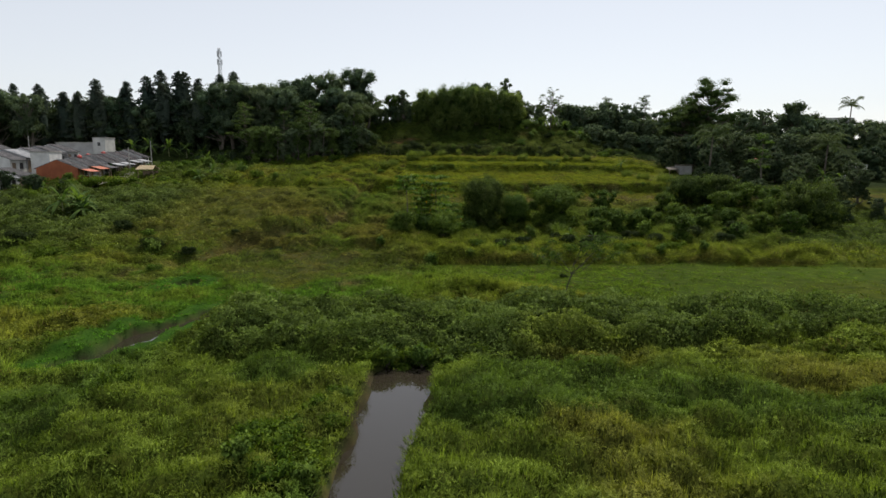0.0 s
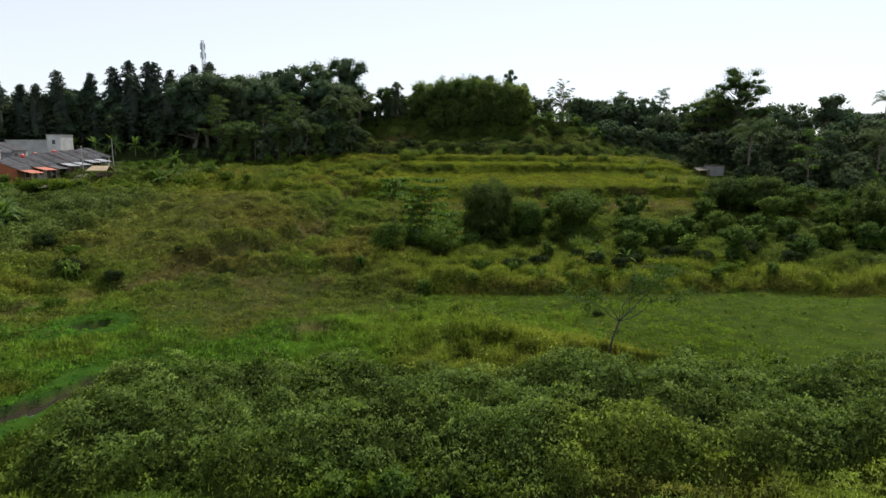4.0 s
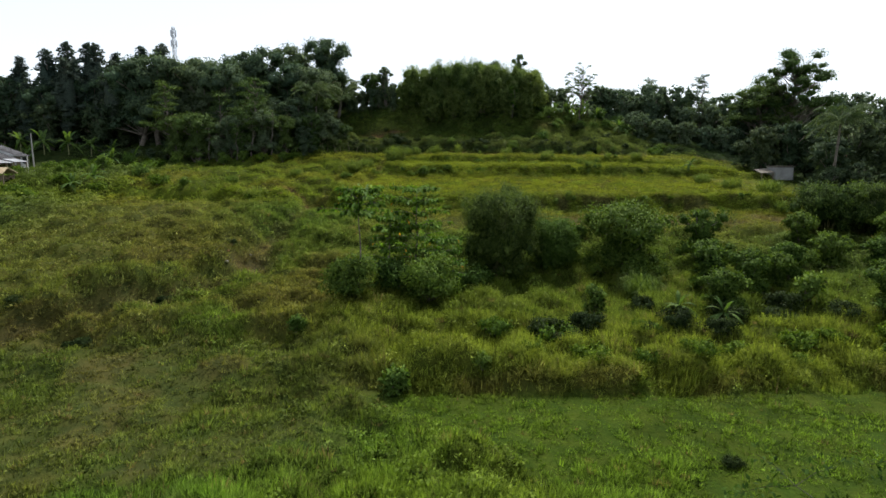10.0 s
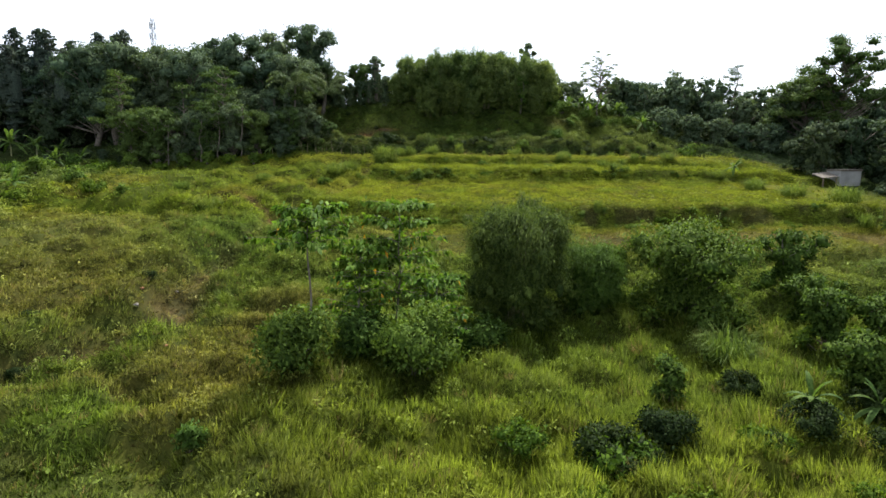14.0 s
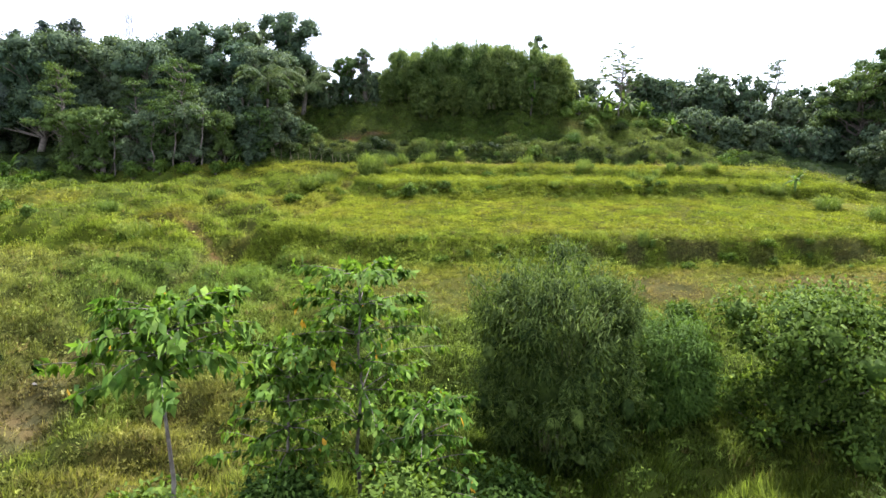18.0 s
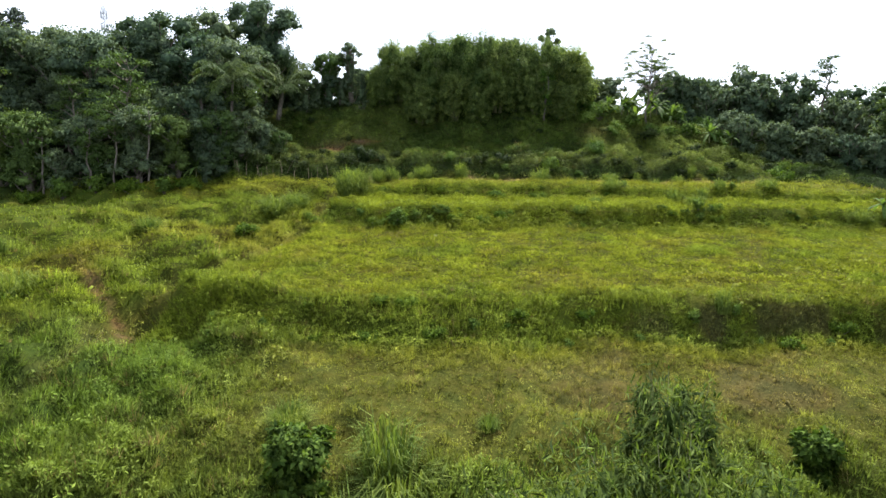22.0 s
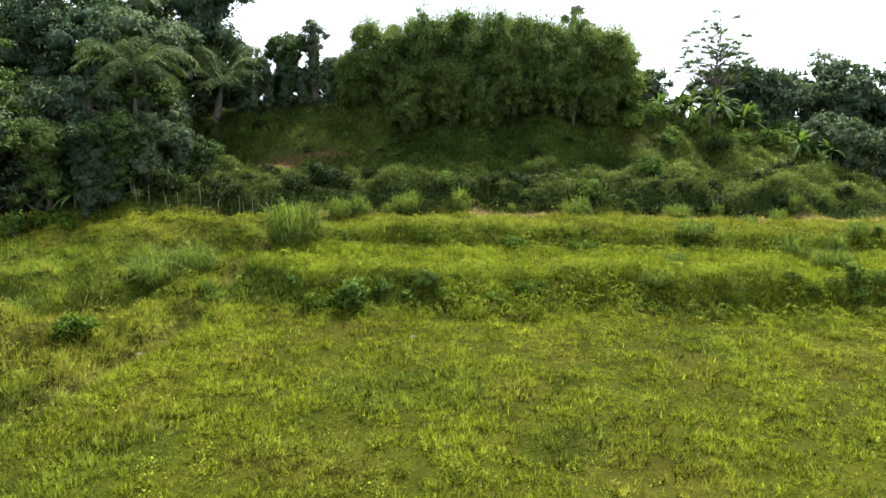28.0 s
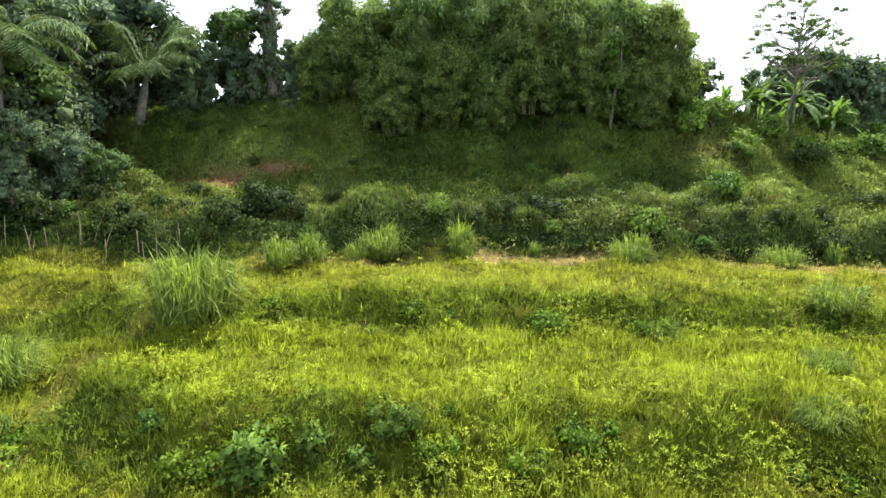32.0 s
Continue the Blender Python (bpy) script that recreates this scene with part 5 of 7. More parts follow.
def grass_tuft(m, seed, h=1.8, r=0.9, blades=200, mat=None, label="tall tuft of arching pale green grass"):
    rng = np.random.default_rng(seed)
    t = thing("grass_tuft", m, label, "grass tuft", "tall grass tufts")
    for sector in range(4):
        s = Shape()
        n = blades // 4
        a = rng.uniform(0, 1.57, n) + sector * 1.57
        ra = r * 0.6 * np.sqrt(rng.uniform(0, 1, n))
        base = np.stack([np.cos(a) * ra, np.sin(a) * ra, np.full(n, -0.05)], -1)
        a2 = a + rng.normal(0, 0.7, n)
        hh, out = h * rng.uniform(0.25, 1.05, n) * (1 - 0.35 * ra / r), r * rng.uniform(0.2, 0.9, n)
        wd = rng.uniform(0.01, 0.024, n)[:, None]
        side = np.stack([-np.sin(a2), np.cos(a2), np.zeros(n)], -1)
        dirn = np.stack([np.cos(a2), np.sin(a2), np.zeros(n)], -1)
        mid = base + dirn * (out * 0.35)[:, None] + np.array([0, 0, 1.0]) * (hh * 0.75)[:, None]
        tip = base + dirn * out[:, None] + np.array([0, 0, 1.0]) * (hh * rng.uniform(0.35, 1.05, n))[:, None]
        v = np.stack([base - side * wd, base + side * wd, mid + side * wd, mid - side * wd, tip], 1).reshape(-1, 3)
        k = np.arange(n)[:, None] * 5
        s.add(v, k + np.array([0, 1, 2, 3]), k + np.array([3, 2, 4]))
        part("blade_fan", s, mat or REED, t)
    return t

# ---- the woods ----
woods = np.random.default_rng(77)


def plant(protos, x, y, h, h0, sink=0.2):
    """Stands a copy of one of the trees at x, y with height h."""
    ob = protos[int(woods.integers(len(protos)))]
    return copy_thing(ob, on_land(x, y, h / h0, woods.uniform(0, 6.28), sink))


# pines along the western ridge
pines = [pine_tree(on_land(-50.0, 150, 1.0), 1, r=5.0), pine_tree(on_land(-54.0, 152, 1.0, 1.0), 2, r=5.0), pine_tree(on_land(-63.0, 153, 1.05), 3, r=5.8)]
for x, y, h in [(-108.3, 158, 17.3), (-99.4, 155, 16.5), (-92.0, 152, 17.2), (-87.5, 150, 15.9), (-85.2, 154, 18.2), (-80.5, 158, 17.7), (-77.7, 154, 17.4),
                (-72.7, 154, 17.9), (-67.3, 150, 16.0), (-58.5, 150, 16.8), (-104, 152, 15), (-96, 149, 14.5), (-115, 153, 16), (-122, 156, 16), (-111, 151, 15.5), (-101.5, 157, 16.5), (-94.5, 155, 16.2), (-89.8, 153, 15.4), (-83, 151, 15.8), (-75.2, 151, 15.2), (-70, 156, 16.6), (-64.8, 154, 16.0), (-60.8, 156, 16.4), (-56, 153, 15.8), (-52, 156, 15.2), (-118, 157, 16.4)]:
    plant(pines, x, y, h * woods.uniform(0.9, 1.08) * (0.88 if x < -70 else 1.05), 17.0)
broads = [broad_tree(on_land(-32.6, 152, 15.6 / 12), 11, leaves=6400, leaf=0.28), broad_tree(on_land(-21.6, 145, 13.3 / 12), 12, r=3.6, blobs=26, top_heavy=0.2, leaves=6000, leaf=0.28),
          broad_tree(on_land(-43.7, 150, 16.2 / 12), 13, r=4.4, leaves=6400, leaf=0.28), broad_tree(on_land(-25.8, 148, 13.9 / 12), 14, r=4.0, crown_from=0.2, leaves=6400, leaf=0.28),
          broad_tree(on_land(-38.8, 153, 13.9 / 12), 15, r=3.3, crown_from=0.25, leaves=6000, leaf=0.28)]
for x, y, h in [(-22.0, 148, 11.4), (-36.5, 145, 12), (-50, 148, 12), (-57, 151, 11), (-64, 152, 11), (-72, 152, 10), (-80, 153, 11), (-88, 152, 10),
                (-97, 146, 12), (-106, 148, 12), (-115, 150, 12), (-46, 156, 12.5), (-28, 158, 11), (-21, 156, 10), (-39, 160, 12), (-125, 150, 13), (-41, 147, 12.5), (-47.5, 149, 13.5), (-53, 147, 13), (-34, 150, 12)]:
    plant(broads, x, y, h * 1.07, 12.0)
# undergrowth and second rank of the western wood, out to the valley's edge
fills = [broad_tree(on_land(-60, 148, 0.9), 16, h=10, r=4.4, mat=GROVELEAF, crown_from=0.03, leaves=1500, leaf=0.42, blobs=36), broad_tree(on_land(-70, 149, 0.9), 17, h=10, r=4.0, mat=GROVELEAF, crown_from=0.05, leaves=1500, leaf=0.42, blobs=36)]
for i in range(32):
    plant(fills, -21 - i * 3.3 + woods.uniform(-1, 1), 142.5 + 0.13 * i + (5 if i > 8 else 0) + woods.uniform(0, 4), woods.uniform(5.5, 8.0), 10.0, 0.6)
for i in range(17):
    plant(fills, -52 - i * 4.6 + woods.uniform(-1.5, 1.5), 155 + woods.uniform(0, 5), woods.uniform(9.5, 12.0), 10.0, 0.6)
for i in range(9):
    plant(fills, -19 - i * 4.0 + woods.uniform(-1.5, 1.5), 160 + woods.uniform(0, 6), woods.uniform(8.5, 10.5), 10.0, 0.6)
# the depth of the western wood
for i in range(18):
    plant(fills, -40 - i * 4.7 + woods.uniform(-1.5, 1.5), 163 + woods.uniform(0, 5), woods.uniform(11.0, 14.0), 10.0, 0.6)
for i in range(14):
    plant(fills, -32 - i * 4.6 + woods.uniform(-1.5, 1.5), 171 + woods.uniform(0, 5), woods.uniform(9.5, 12.0), 10.0, 0.6)
for i in range(18):
    plant(fills, -50 - i * 4.2 + woods.uniform(-1.5, 1.5), 152 + woods.uniform(0, 3), woods.uniform(8.5, 10.5), 10.0, 0.6)
for x, y, h in [(-19.2, 143.2, 6.0), (-20.8, 144.6, 8.0), (-22.0, 146.2, 9.5), (-24.5, 144.0, 9.0), (-22.5, 150.0, 8.5), (-27.5, 147.0, 9.5)]:
    plant(fills, x, y, h, 10.0, 0.5)
for i in range(7):
    plant(fills, -18.5 + i * 2.0 + woods.uniform(-0.6, 0.6), 157.5 + woods.uniform(0, 2), woods.uniform(3.2, 4.6), 10.0, 0.4)
for x, y, h in [(-19.8, 158, 6.0), (-21.5, 156.5, 6.5), (-17.2, 159.5, 4.2), (-14.5, 160, 4.0), (-11.5, 160, 4.6), (-8.5, 159.5, 5.0), (-5, 159, 5.5), (-1, 160.5, 6.0), (3, 160, 6.5), (6.5, 162, 6.5), (11, 160, 6.5), (14.5, 160, 6.5), (18, 159.5, 6.0), (21.5, 160, 6.0), (8.5, 158.5, 6)]:
    plant(fills, x, y, h, 10.0, 0.4)
# trees that close the view behind the hill's crest
for i in range(15):
    plant(fills, -18 + i * 5.5 + woods.uniform(-1.5, 1.5), 171 + woods.uniform(0, 8), woods.uniform(5.0, 7.0), 10.0, 0.6)
for i in range(18):
    plant(fills, 40 + i * 5.5 + woods.uniform(-2, 2), 168 + woods.uniform(0, 8), woods.uniform(8, 11), 10.0, 0.6)
# front of the western wood: lighter, layered crowns over low growth
layers = [layered_tree(on_land(-44.2, 138, 12.4 / 14), 21, mat=MIDLEAF, leaves=4200, layers=24, plate=0.26), layered_tree(on_land(-29.8, 138, 13 / 14), 22, mat=MIDLEAF, leaves=4200, layers=24, r=5.5, plate=0.26)]
plant(layers, -35.7, 139.5, 12, 14)
fronts = [broad_tree(on_land(-37.9, 135, 8.5 / 9), 31, h=9, r=3.2, mat=MIDLEAF, crown_from=0.12, leaves=5400, leaf=0.25), broad_tree(on_land(-27.7, 135.5, 8.5 / 9), 32, h=9, r=3.0, crown_from=0.15, leaves=5400, leaf=0.25)]
for x, y, h in [(-23.3, 140, 9.5), (-33, 136, 8), (-24.5, 136.8, 7), (-20.5, 138.5, 7.5), (-42, 136.5, 8), (-30, 141, 10)]:
    plant(fronts, x, y, h, 9.0)
for x, y, h in [(-19.0, 139.5, 6.0), (-17.3, 141.5, 5.0), (-22.0, 138.2, 7.0), (-15.8, 142.5, 3.6), (-20.4, 143.6, 6.6), (-25.5, 138.5, 7.0), (-27.5, 142, 9), (-21.5, 143, 9), (-39.5, 138, 8), (-34.8, 134.6, 5), (-31, 134.8, 5)]:
    plant(fronts, x, y, h, 9.0)
thickets = [broad_tree(on_land(-21.4, 137.4, 0.45), 18, h=10, r=4.6, crown_from=0.02, leaves=9000, leaf=0.3, blobs=44, heart=0.5, label="leafy young tree at the foot of the wood"), broad_tree(on_land(-26.0, 137.2, 0.45), 19, h=10, r=4.2, mat=GROVELEAF, crown_from=0.03, leaves=9000, leaf=0.3, blobs=40, heart=0.5, label="leafy young tree at the foot of the wood")]
for i in range(16):
    plant(thickets, -19.5 - i * 2.3 + woods.uniform(-0.6, 0.6), 136.0 + woods.uniform(0, 2.5) + 0.06 * i, woods.uniform(3.6, 5.5), 10.0, 0.5)
# pale slim trunks at the wood's edge
for x, y, h in [(-26.2, 134.2, 7.0), (-31.5, 133.6, 6.0), (-29.2, 133.9, 6.5), (-36.0, 133.8, 6.0)]:
    layered_tree(on_land(x, y), int(-x * 10), h=h, r=2.2, layers=5, leaves=500, mat=MIDLEAF, gap=0.6, trunk=0.1, bark=BARK, label="slim bare-trunked young tree at the wood's edge")

# trees on the hill behind the terraces
palm_tree(on_land(-20.6, 141.0), 5, h=8.2, fronds=22, reach=4.2, lift=0.25)
palm_tree(on_land(-18.2, 151.4), 6, h=3.3, fronds=22, reach=4.4, lift=0.8, girth=1.9)
broad_tree(on_land(-12.4, 154.4), 41, h=6.8, r=2.5, mat=MIDLEAF, leaves=7000, leaf=0.2, crown_from=0.2, blobs=46, heart=0.75, label="rounded grey-green tree on the hill crest")
broad_tree(on_land(-9.9, 154.0), 42, h=8.2, r=1.4, leaves=4600, leaf=0.2, blobs=34, crown_from=0.15, heart=0.75, label="slim dark tree on the hill crest")
for x, y, h, s in [(-16.6, 153.2, 3.2, 43), (-15.3, 153.0, 4.4, 44), (-13.9, 152.9, 4.0, 45), (-12.3, 153.0, 4.6, 46), (-10.9, 153.3, 3.6, 47), (-8.2, 153.2, 5.2, 48)]:
    broad_tree(on_land(x, y), s, h=h, r=1.05, trunk=0.12, leaves=2600, leaf=0.18, blobs=26, crown_from=0.0, heart=0.8, label="small dark bushy tree on the crest")
bam = [bamboo_clump(on_land(1.0, 153.6, 0.95), 51, h=9.0, r=4.2, leaves=19000, leaf=0.3, culms=34, plume=380, ragged=0.85), bamboo_clump(on_land(10.0, 154, 0.95), 52, h=9.0, r=4.4, leaves=19000, leaf=0.3, culms=34, plume=380, ragged=0.85)]
for x, y, h in [(-3.8, 153.8, 7.8), (5.4, 153.6, 8.8), (14.2, 154, 9.0), (17.2, 153.4, 7.6), (-5.8, 152.6, 5.0), (3.0, 151.8, 6.0), (8.2, 152.4, 7.4), (12.6, 151.6, 5.4), (7.5, 158, 8.6), (-1.2, 151.6, 5.6), (16.0, 151.4, 4.4), (5.8, 150.9, 4.2)]:
    plant(bam, x, y, h, 9.0)
broad_tree(on_land(13.6, 150.6), 55, h=6.4, r=1.1, leaves=900, leaf=0.26, blobs=10, mat=BIGLEAF, trunk=0.1, crown_from=0.3, label="slender bright green tree beside the bamboo")
broad_tree(on_land(10.6, 172.8), 56, h=11.3, r=4.0, flat=0.6, top_heavy=0.3, label="dome-crowned tree far behind the bamboo")
broad_tree(on_land(16.6, 166.8), 57, h=13.0, r=1.8, leaves=1200, blobs=12, crown_from=0.45, label="slim uneven tree behind the bamboo")
broad_tree(on_land(19.8, 166), 58, h=9.4, r=2.0, leaves=1200, blobs=12, crown_from=0.4, label="small dark tree behind the bamboo")
layered_tree(on_land(26.4, 152.4), 59, h=10.4, r=2.9, layers=90, leaves=10800, leaf=0.15, gap=0.4, plate=0.125, dome=True, trunk=0.11, bark=BARK, mat=MIDLEAF, label="tall thin airy tree above the banana plants")
bananas = [banana_plant(on_land(23.4, 152.6, 0.9), 61), banana_plant(on_land(27.2, 153.4, 0.95), 62, h=2.0), banana_plant(on_land(25.2, 154.2, 1.0), 63, h=1.9)]
for x, y, s in [(24.4, 153.4, 0.9), (28.2, 154.2, 1.0), (29.6, 152.8, 0.85), (22.2, 153.4, 0.8), (21.6, 152.0, 0.6), (32.8, 149.0, 0.85), (35.0, 148.2, 0.8), (33.8, 147.2, 0.6), (-67.7, 143, 1.42), (-72, 143.5, 1.35), (-63.5, 143, 1.35), (-77, 144, 1.42), (-59, 142, 1.27), (-82, 143, 1.35), (-55, 141, 1.20), (-69.5, 141.5, 1.12), (-48, 134, 1.12), (-51, 133.5, 1.05), (19.2, 75.4, 0.45), (15.2, 72.4, 0.5), (18.2, 72.9, 0.55), (28.0, 73.0, 0.45), (-50.1, 84.0, 1.5), (-51.6, 82.6, 1.35), (-48.6, 82.2, 1.25), (-50.6, 85.2, 1.3), (-49.4, 83.2, 1.1), (-44.4, 111.6, 0.90), (-42.5, 113, 0.98), (72.0, 111, 1.12), (70.3, 113.5, 1.19), (36.0, 124, 0.70), (-18.0, 142.5, 0.84), (-22.5, 136.5, 0.68)]:
    copy_thing(bananas[int(woods.integers(3))], on_land(x, y, s * (0.95 if x > 0 else 0.85), woods.uniform(0, 6.28)))
# woods of the eastern ridge
ridge = [broad_tree(on_land(42.1, 160, 9.7 / 10), 71, h=10, r=4.0, leaves=1150, leaf=0.44, crown_from=0.05), broad_tree(on_land(55.9, 160, 9.6 / 10), 72, h=10, r=4.4, leaves=1150, leaf=0.44, crown_from=0.04)]
for x, y, h in [(37.5, 163, 8.4), (46.6, 158, 9.3), (61.6, 160, 11.3), (71.3, 150, 11.5), (77.7, 152, 12.0), (97.9, 160, 8.0), (109.3, 160, 7.5), (40.8, 155.5, 7.4), (46, 153, 6.6), (33.0, 158, 7.0),
                (50, 152, 7.5), (55, 150, 7.5), (66, 152, 9), (36.5, 151.5, 5.4), (59.6, 150, 13), (88, 152, 10), (92, 148, 9), (82, 144, 8), (104, 150, 9), (116, 156, 10),
                (50.5, 146, 5.6), (57, 143, 6.5), (44, 147, 5.0), (64, 141, 7.5), (70, 140, 8), (77, 138, 8), (40.5, 147.5, 4.6)]:
    plant(ridge, x, y, h * 1.05, 10.0)
for i in range(13):
    plant(ridge, 31 + i * 4.2 + woods.uniform(-1, 1), 157.5 + woods.uniform(-1.5, 3) - 0.1 * i, woods.uniform(6.0, 7.6), 10.0, 0.4)
for i in range(16):
    plant(ridge, 22 + i * 4.4 + woods.uniform(-1.2, 1.2), 165 + woods.uniform(-1.5, 3), woods.uniform(6.2, 8.0), 10.0, 0.4)
for i in range(9):
    plant(ridge, 36 + i * 4.0 + woods.uniform(-1, 1), 148.5 - 0.3 * i + woods.uniform(-1, 2), woods.uniform(4.2, 5.6), 10.0, 0.4)
layered_tree(on_land(57.4, 147.5), 85, h=14.2, r=5.0, layers=60, leaves=12000, gap=0.4, plate=0.24, thick=0.6, heart=0.5, mat=MIDLEAF, trunk=0.3, leaf=0.34, dome=True, label="spreading feathery tree beside the greatest one")
layered_tree(on_land(62.6, 147), 81, h=18.6, r=6.0, layers=84, leaves=18000, gap=0.42, plate=0.22, thick=0.6, heart=0.5, mat=MIDLEAF, trunk=0.4, leaf=0.34, dome=True, label="great spreading feathery tree above the eastern wood")
layered_tree(on_land(50.5, 157), 82, h=11.8, r=2.8, layers=14, leaves=1500, gap=0.5, plate=0.32, label="pagoda-shaped tree on the eastern ridge")
broad_tree(on_land(84.4, 150), 83, h=14.3, r=3.6, top_heavy=0.3, crown_from=0.55)
layered_tree(on_land(43.4, 165), 84, h=9.8, r=2.6, layers=10, leaves=900, gap=0.6)
palm_tree(on_land(117.4, 180), 7, h=11.2, fronds=18, reach=3.4, lift=0.6)
for x, y, h in [(97, 169, 6.6), (101.5, 171, 6.2), (106, 174, 6.2), (110.5, 173, 6.0), (115, 175, 6.2), (120, 174, 6.6), (125, 172, 8.0), (91, 168, 7.2), (113, 160, 7.0), (117.5, 162, 7.0), (105, 161, 7.0)]:
    plant(ridge, x, y, h, 10.0, 0.3)
# the eastern grove, in front
grove = [broad_tree(on_land(54.4, 116, 1.0), 91, h=10, r=3.8, mat=GROVELEAF, leaves=1500, leaf=0.36, crown_from=0.12), broad_tree(on_land(49.5, 113.5, 0.7), 92, h=10, r=4.2, mat=GROVELEAF, leaves=1500, leaf=0.36, crown_from=0.08)]
for x, y, h in [(51.0, 117.5, 7.4), (59.4, 120, 11.1), (49.9, 109, 6.3), (56.8, 112, 7.2), (62.9, 116, 9.0), (64.9, 112, 8.4), (75.6, 125, 9.5), (76.9, 118, 8.3), (83.5, 120, 10.1), (81.5, 107, 6.8),
                (47.6, 125.5, 7.4), (49.6, 107.2, 4.6), (46.4, 108.2, 3.8), (52.6, 106.6, 5.4), (50.4, 124.5, 8.4), (46.2, 129, 6.4), (49.4, 130.5, 7.4),
                (53, 122, 9), (66, 124, 10), (70, 118, 8), (84, 112, 8), (70, 105, 6), (62, 106, 5.5), (90, 116, 9), (58, 130, 9), (68, 131, 9), (80, 130, 9), (92, 126, 10)]:
    plant(grove, x, y, h, 10.0)
for x, y, h in [(-64.4, 97.0, 5.2), (-66.8, 98.5, 4.4), (-61.5, 99.5, 2.6), (-68.5, 96.0, 4.0)]:
    plant(grove, x, y, h, 10.0)
palm_tree(on_land(47.5, 110), 8, h=8.6, fronds=22, reach=3.8, lift=0.35)
palm_tree(on_land(72.5, 117), 9, h=7.2, fronds=20, reach=3.6, lift=0.35)
layered_tree(on_land(56.0, 108.5), 93, h=9.6, r=3.0, layers=8, leaves=1300, mat=LIGHTLEAF, trunk=0.14)

# ---- the thicket in the valley ----
big_leaf_tree(on_land(-4.6, 76.6), 101, h=6.95, whorls=4, reach=2.5, start=0.76)
big_leaf_tree(on_land(-1.1, 81.8), 102, h=8.0, whorls=6, reach=3.2, start=0.4)
big_leaf_tree(on_land(-3.0, 80.6), 103, h=5.2, whorls=6, reach=2.2, start=0.25)
big_leaf_tree(on_land(0.9, 80.2), 104, h=4.3, whorls=5, reach=2.1, start=0.2)
shrub(on_land(-5.4, 76.6), 105, h=2.7, r=2.1, leaves=4200, label="spreading grey-green shrub under the young trees")
shrub(on_land(0.0, 77.3), 106, h=3.2, r=1.9, leaves=4200, mat=LIGHTLEAF, label="tall leafy shrub under the young trees")
shrub(on_land(-2.6, 78.6), 107, h=2.4, r=1.8, leaves=3200)
shrub(on_land(3.0, 80.5), 108, h=2.2, r=1.6, leaves=3000)
bamboo_clump(on_land(5.6, 85.0), 109, h=7.0, r=3.4, leaves=48000, leaf=0.22, slim=0.16, culms=34, plume=420, ragged=0.5, heart=0.36, mat=THICKETLEAF, label="large rounded bamboo clump with fine drooping leaves")
bamboo_clump(on_land(10.0, 86.5), 110, h=3.9, r=2.0, leaves=22000, leaf=0.22, slim=0.18, heart=0.36, mat=LIGHTLEAF, label="low pale bamboo beside the large clump")
bamboo_clump(on_land(6.7, 88.6), 134, h=7.6, r=1.3, leaves=6000, slim=0.16, leaf=0.22, mat=THICKETLEAF, label="tall leaning bamboo shoots behind the large clump")
broad_tree(on_land(16.0, 86.2), 111, h=6.0, r=3.9, leaves=22000, leaf=0.2, blobs=80, crown_from=0.08, heart=0.42, trunk=0.2, mat=SHRUBLEAF, label="dense dark rounded fruit tree", group="fruit trees", name="fruit_tree")
for x, y, h, r, s in [(23.2, 88.6, 4.5, 2.2, 112), (22.2, 84.3, 3.9, 1.9, 113), (29.0, 84.9, 3.4, 1.9, 114), (22.7, 79.2, 3.2, 1.5, 115), (29.0, 73.5, 3.8, 1.6, 116), (11.6, 88.2, 3.4, 1.4, 117), (40.8, 89.8, 3.4, 1.9, 118),
                      (19.1, 75.1, 2.6, 1.5, 119), (34.5, 80.5, 2.6, 1.6, 120), (36.0, 74.5, 2.4, 1.5, 121), (44.5, 77, 2.8, 1.8, 122), (33.0, 91.0, 2.8, 1.8, 123), (37.0, 86.0, 2.4, 1.6, 128), (43.0, 92.5, 3.6, 2.2, 129), (47.0, 95.0, 4.2, 2.5, 130), (33.2, 86.6, 3.6, 1.9, 161), (39.2, 83.2, 3.2, 1.8, 162), (45.6, 85.4, 4.0, 2.2, 163), (41.6, 79.4, 3.0, 1.7, 164), (48.4, 90.0, 4.4, 2.4, 165), (14.2, 95.4, 1.7, 0.9, 166), (-2.6, 93.6, 2.1, 1.3, 167), (20.3, 79.8, 3.4, 1.4, 168), (27.3, 82.4, 3.2, 1.6, 169), (25.2, 80.6, 2.8, 1.4, 170)]:
    broad_tree(on_land(x, y), s, h=h, r=r, leaves=4200, leaf=0.19, blobs=30, heart=0.6, crown_from=0.06, trunk=0.12, mat=SHRUBLEAF, label="small dark rounded fruit tree in the thicket", group="fruit trees", name="fruit_tree")
bamboo_clump(on_land(38.9, 96.7), 124, h=4.4, r=3.4, leaves=9000, leaf=0.3, mat=THICKETLEAF, label="feathery green bamboo thicket beside the grove")
bamboo_clump(on_land(50.0, 83.5), 125, h=6.4, r=4.2, leaves=11000, leaf=0.3, mat=THICKETLEAF, label="broad bamboo thicket by the grove")
bamboo_clump(on_land(44.0, 97.5), 126, h=4.6, r=3.2, leaves=9000, leaf=0.3, mat=THICKETLEAF, label="feathery green bamboo thicket beside the grove")
shrub(on_land(10.9, 75.0), 127, h=2.6, r=0.75, leaves=1000, blobs=7, label="narrow dark upright shrub")
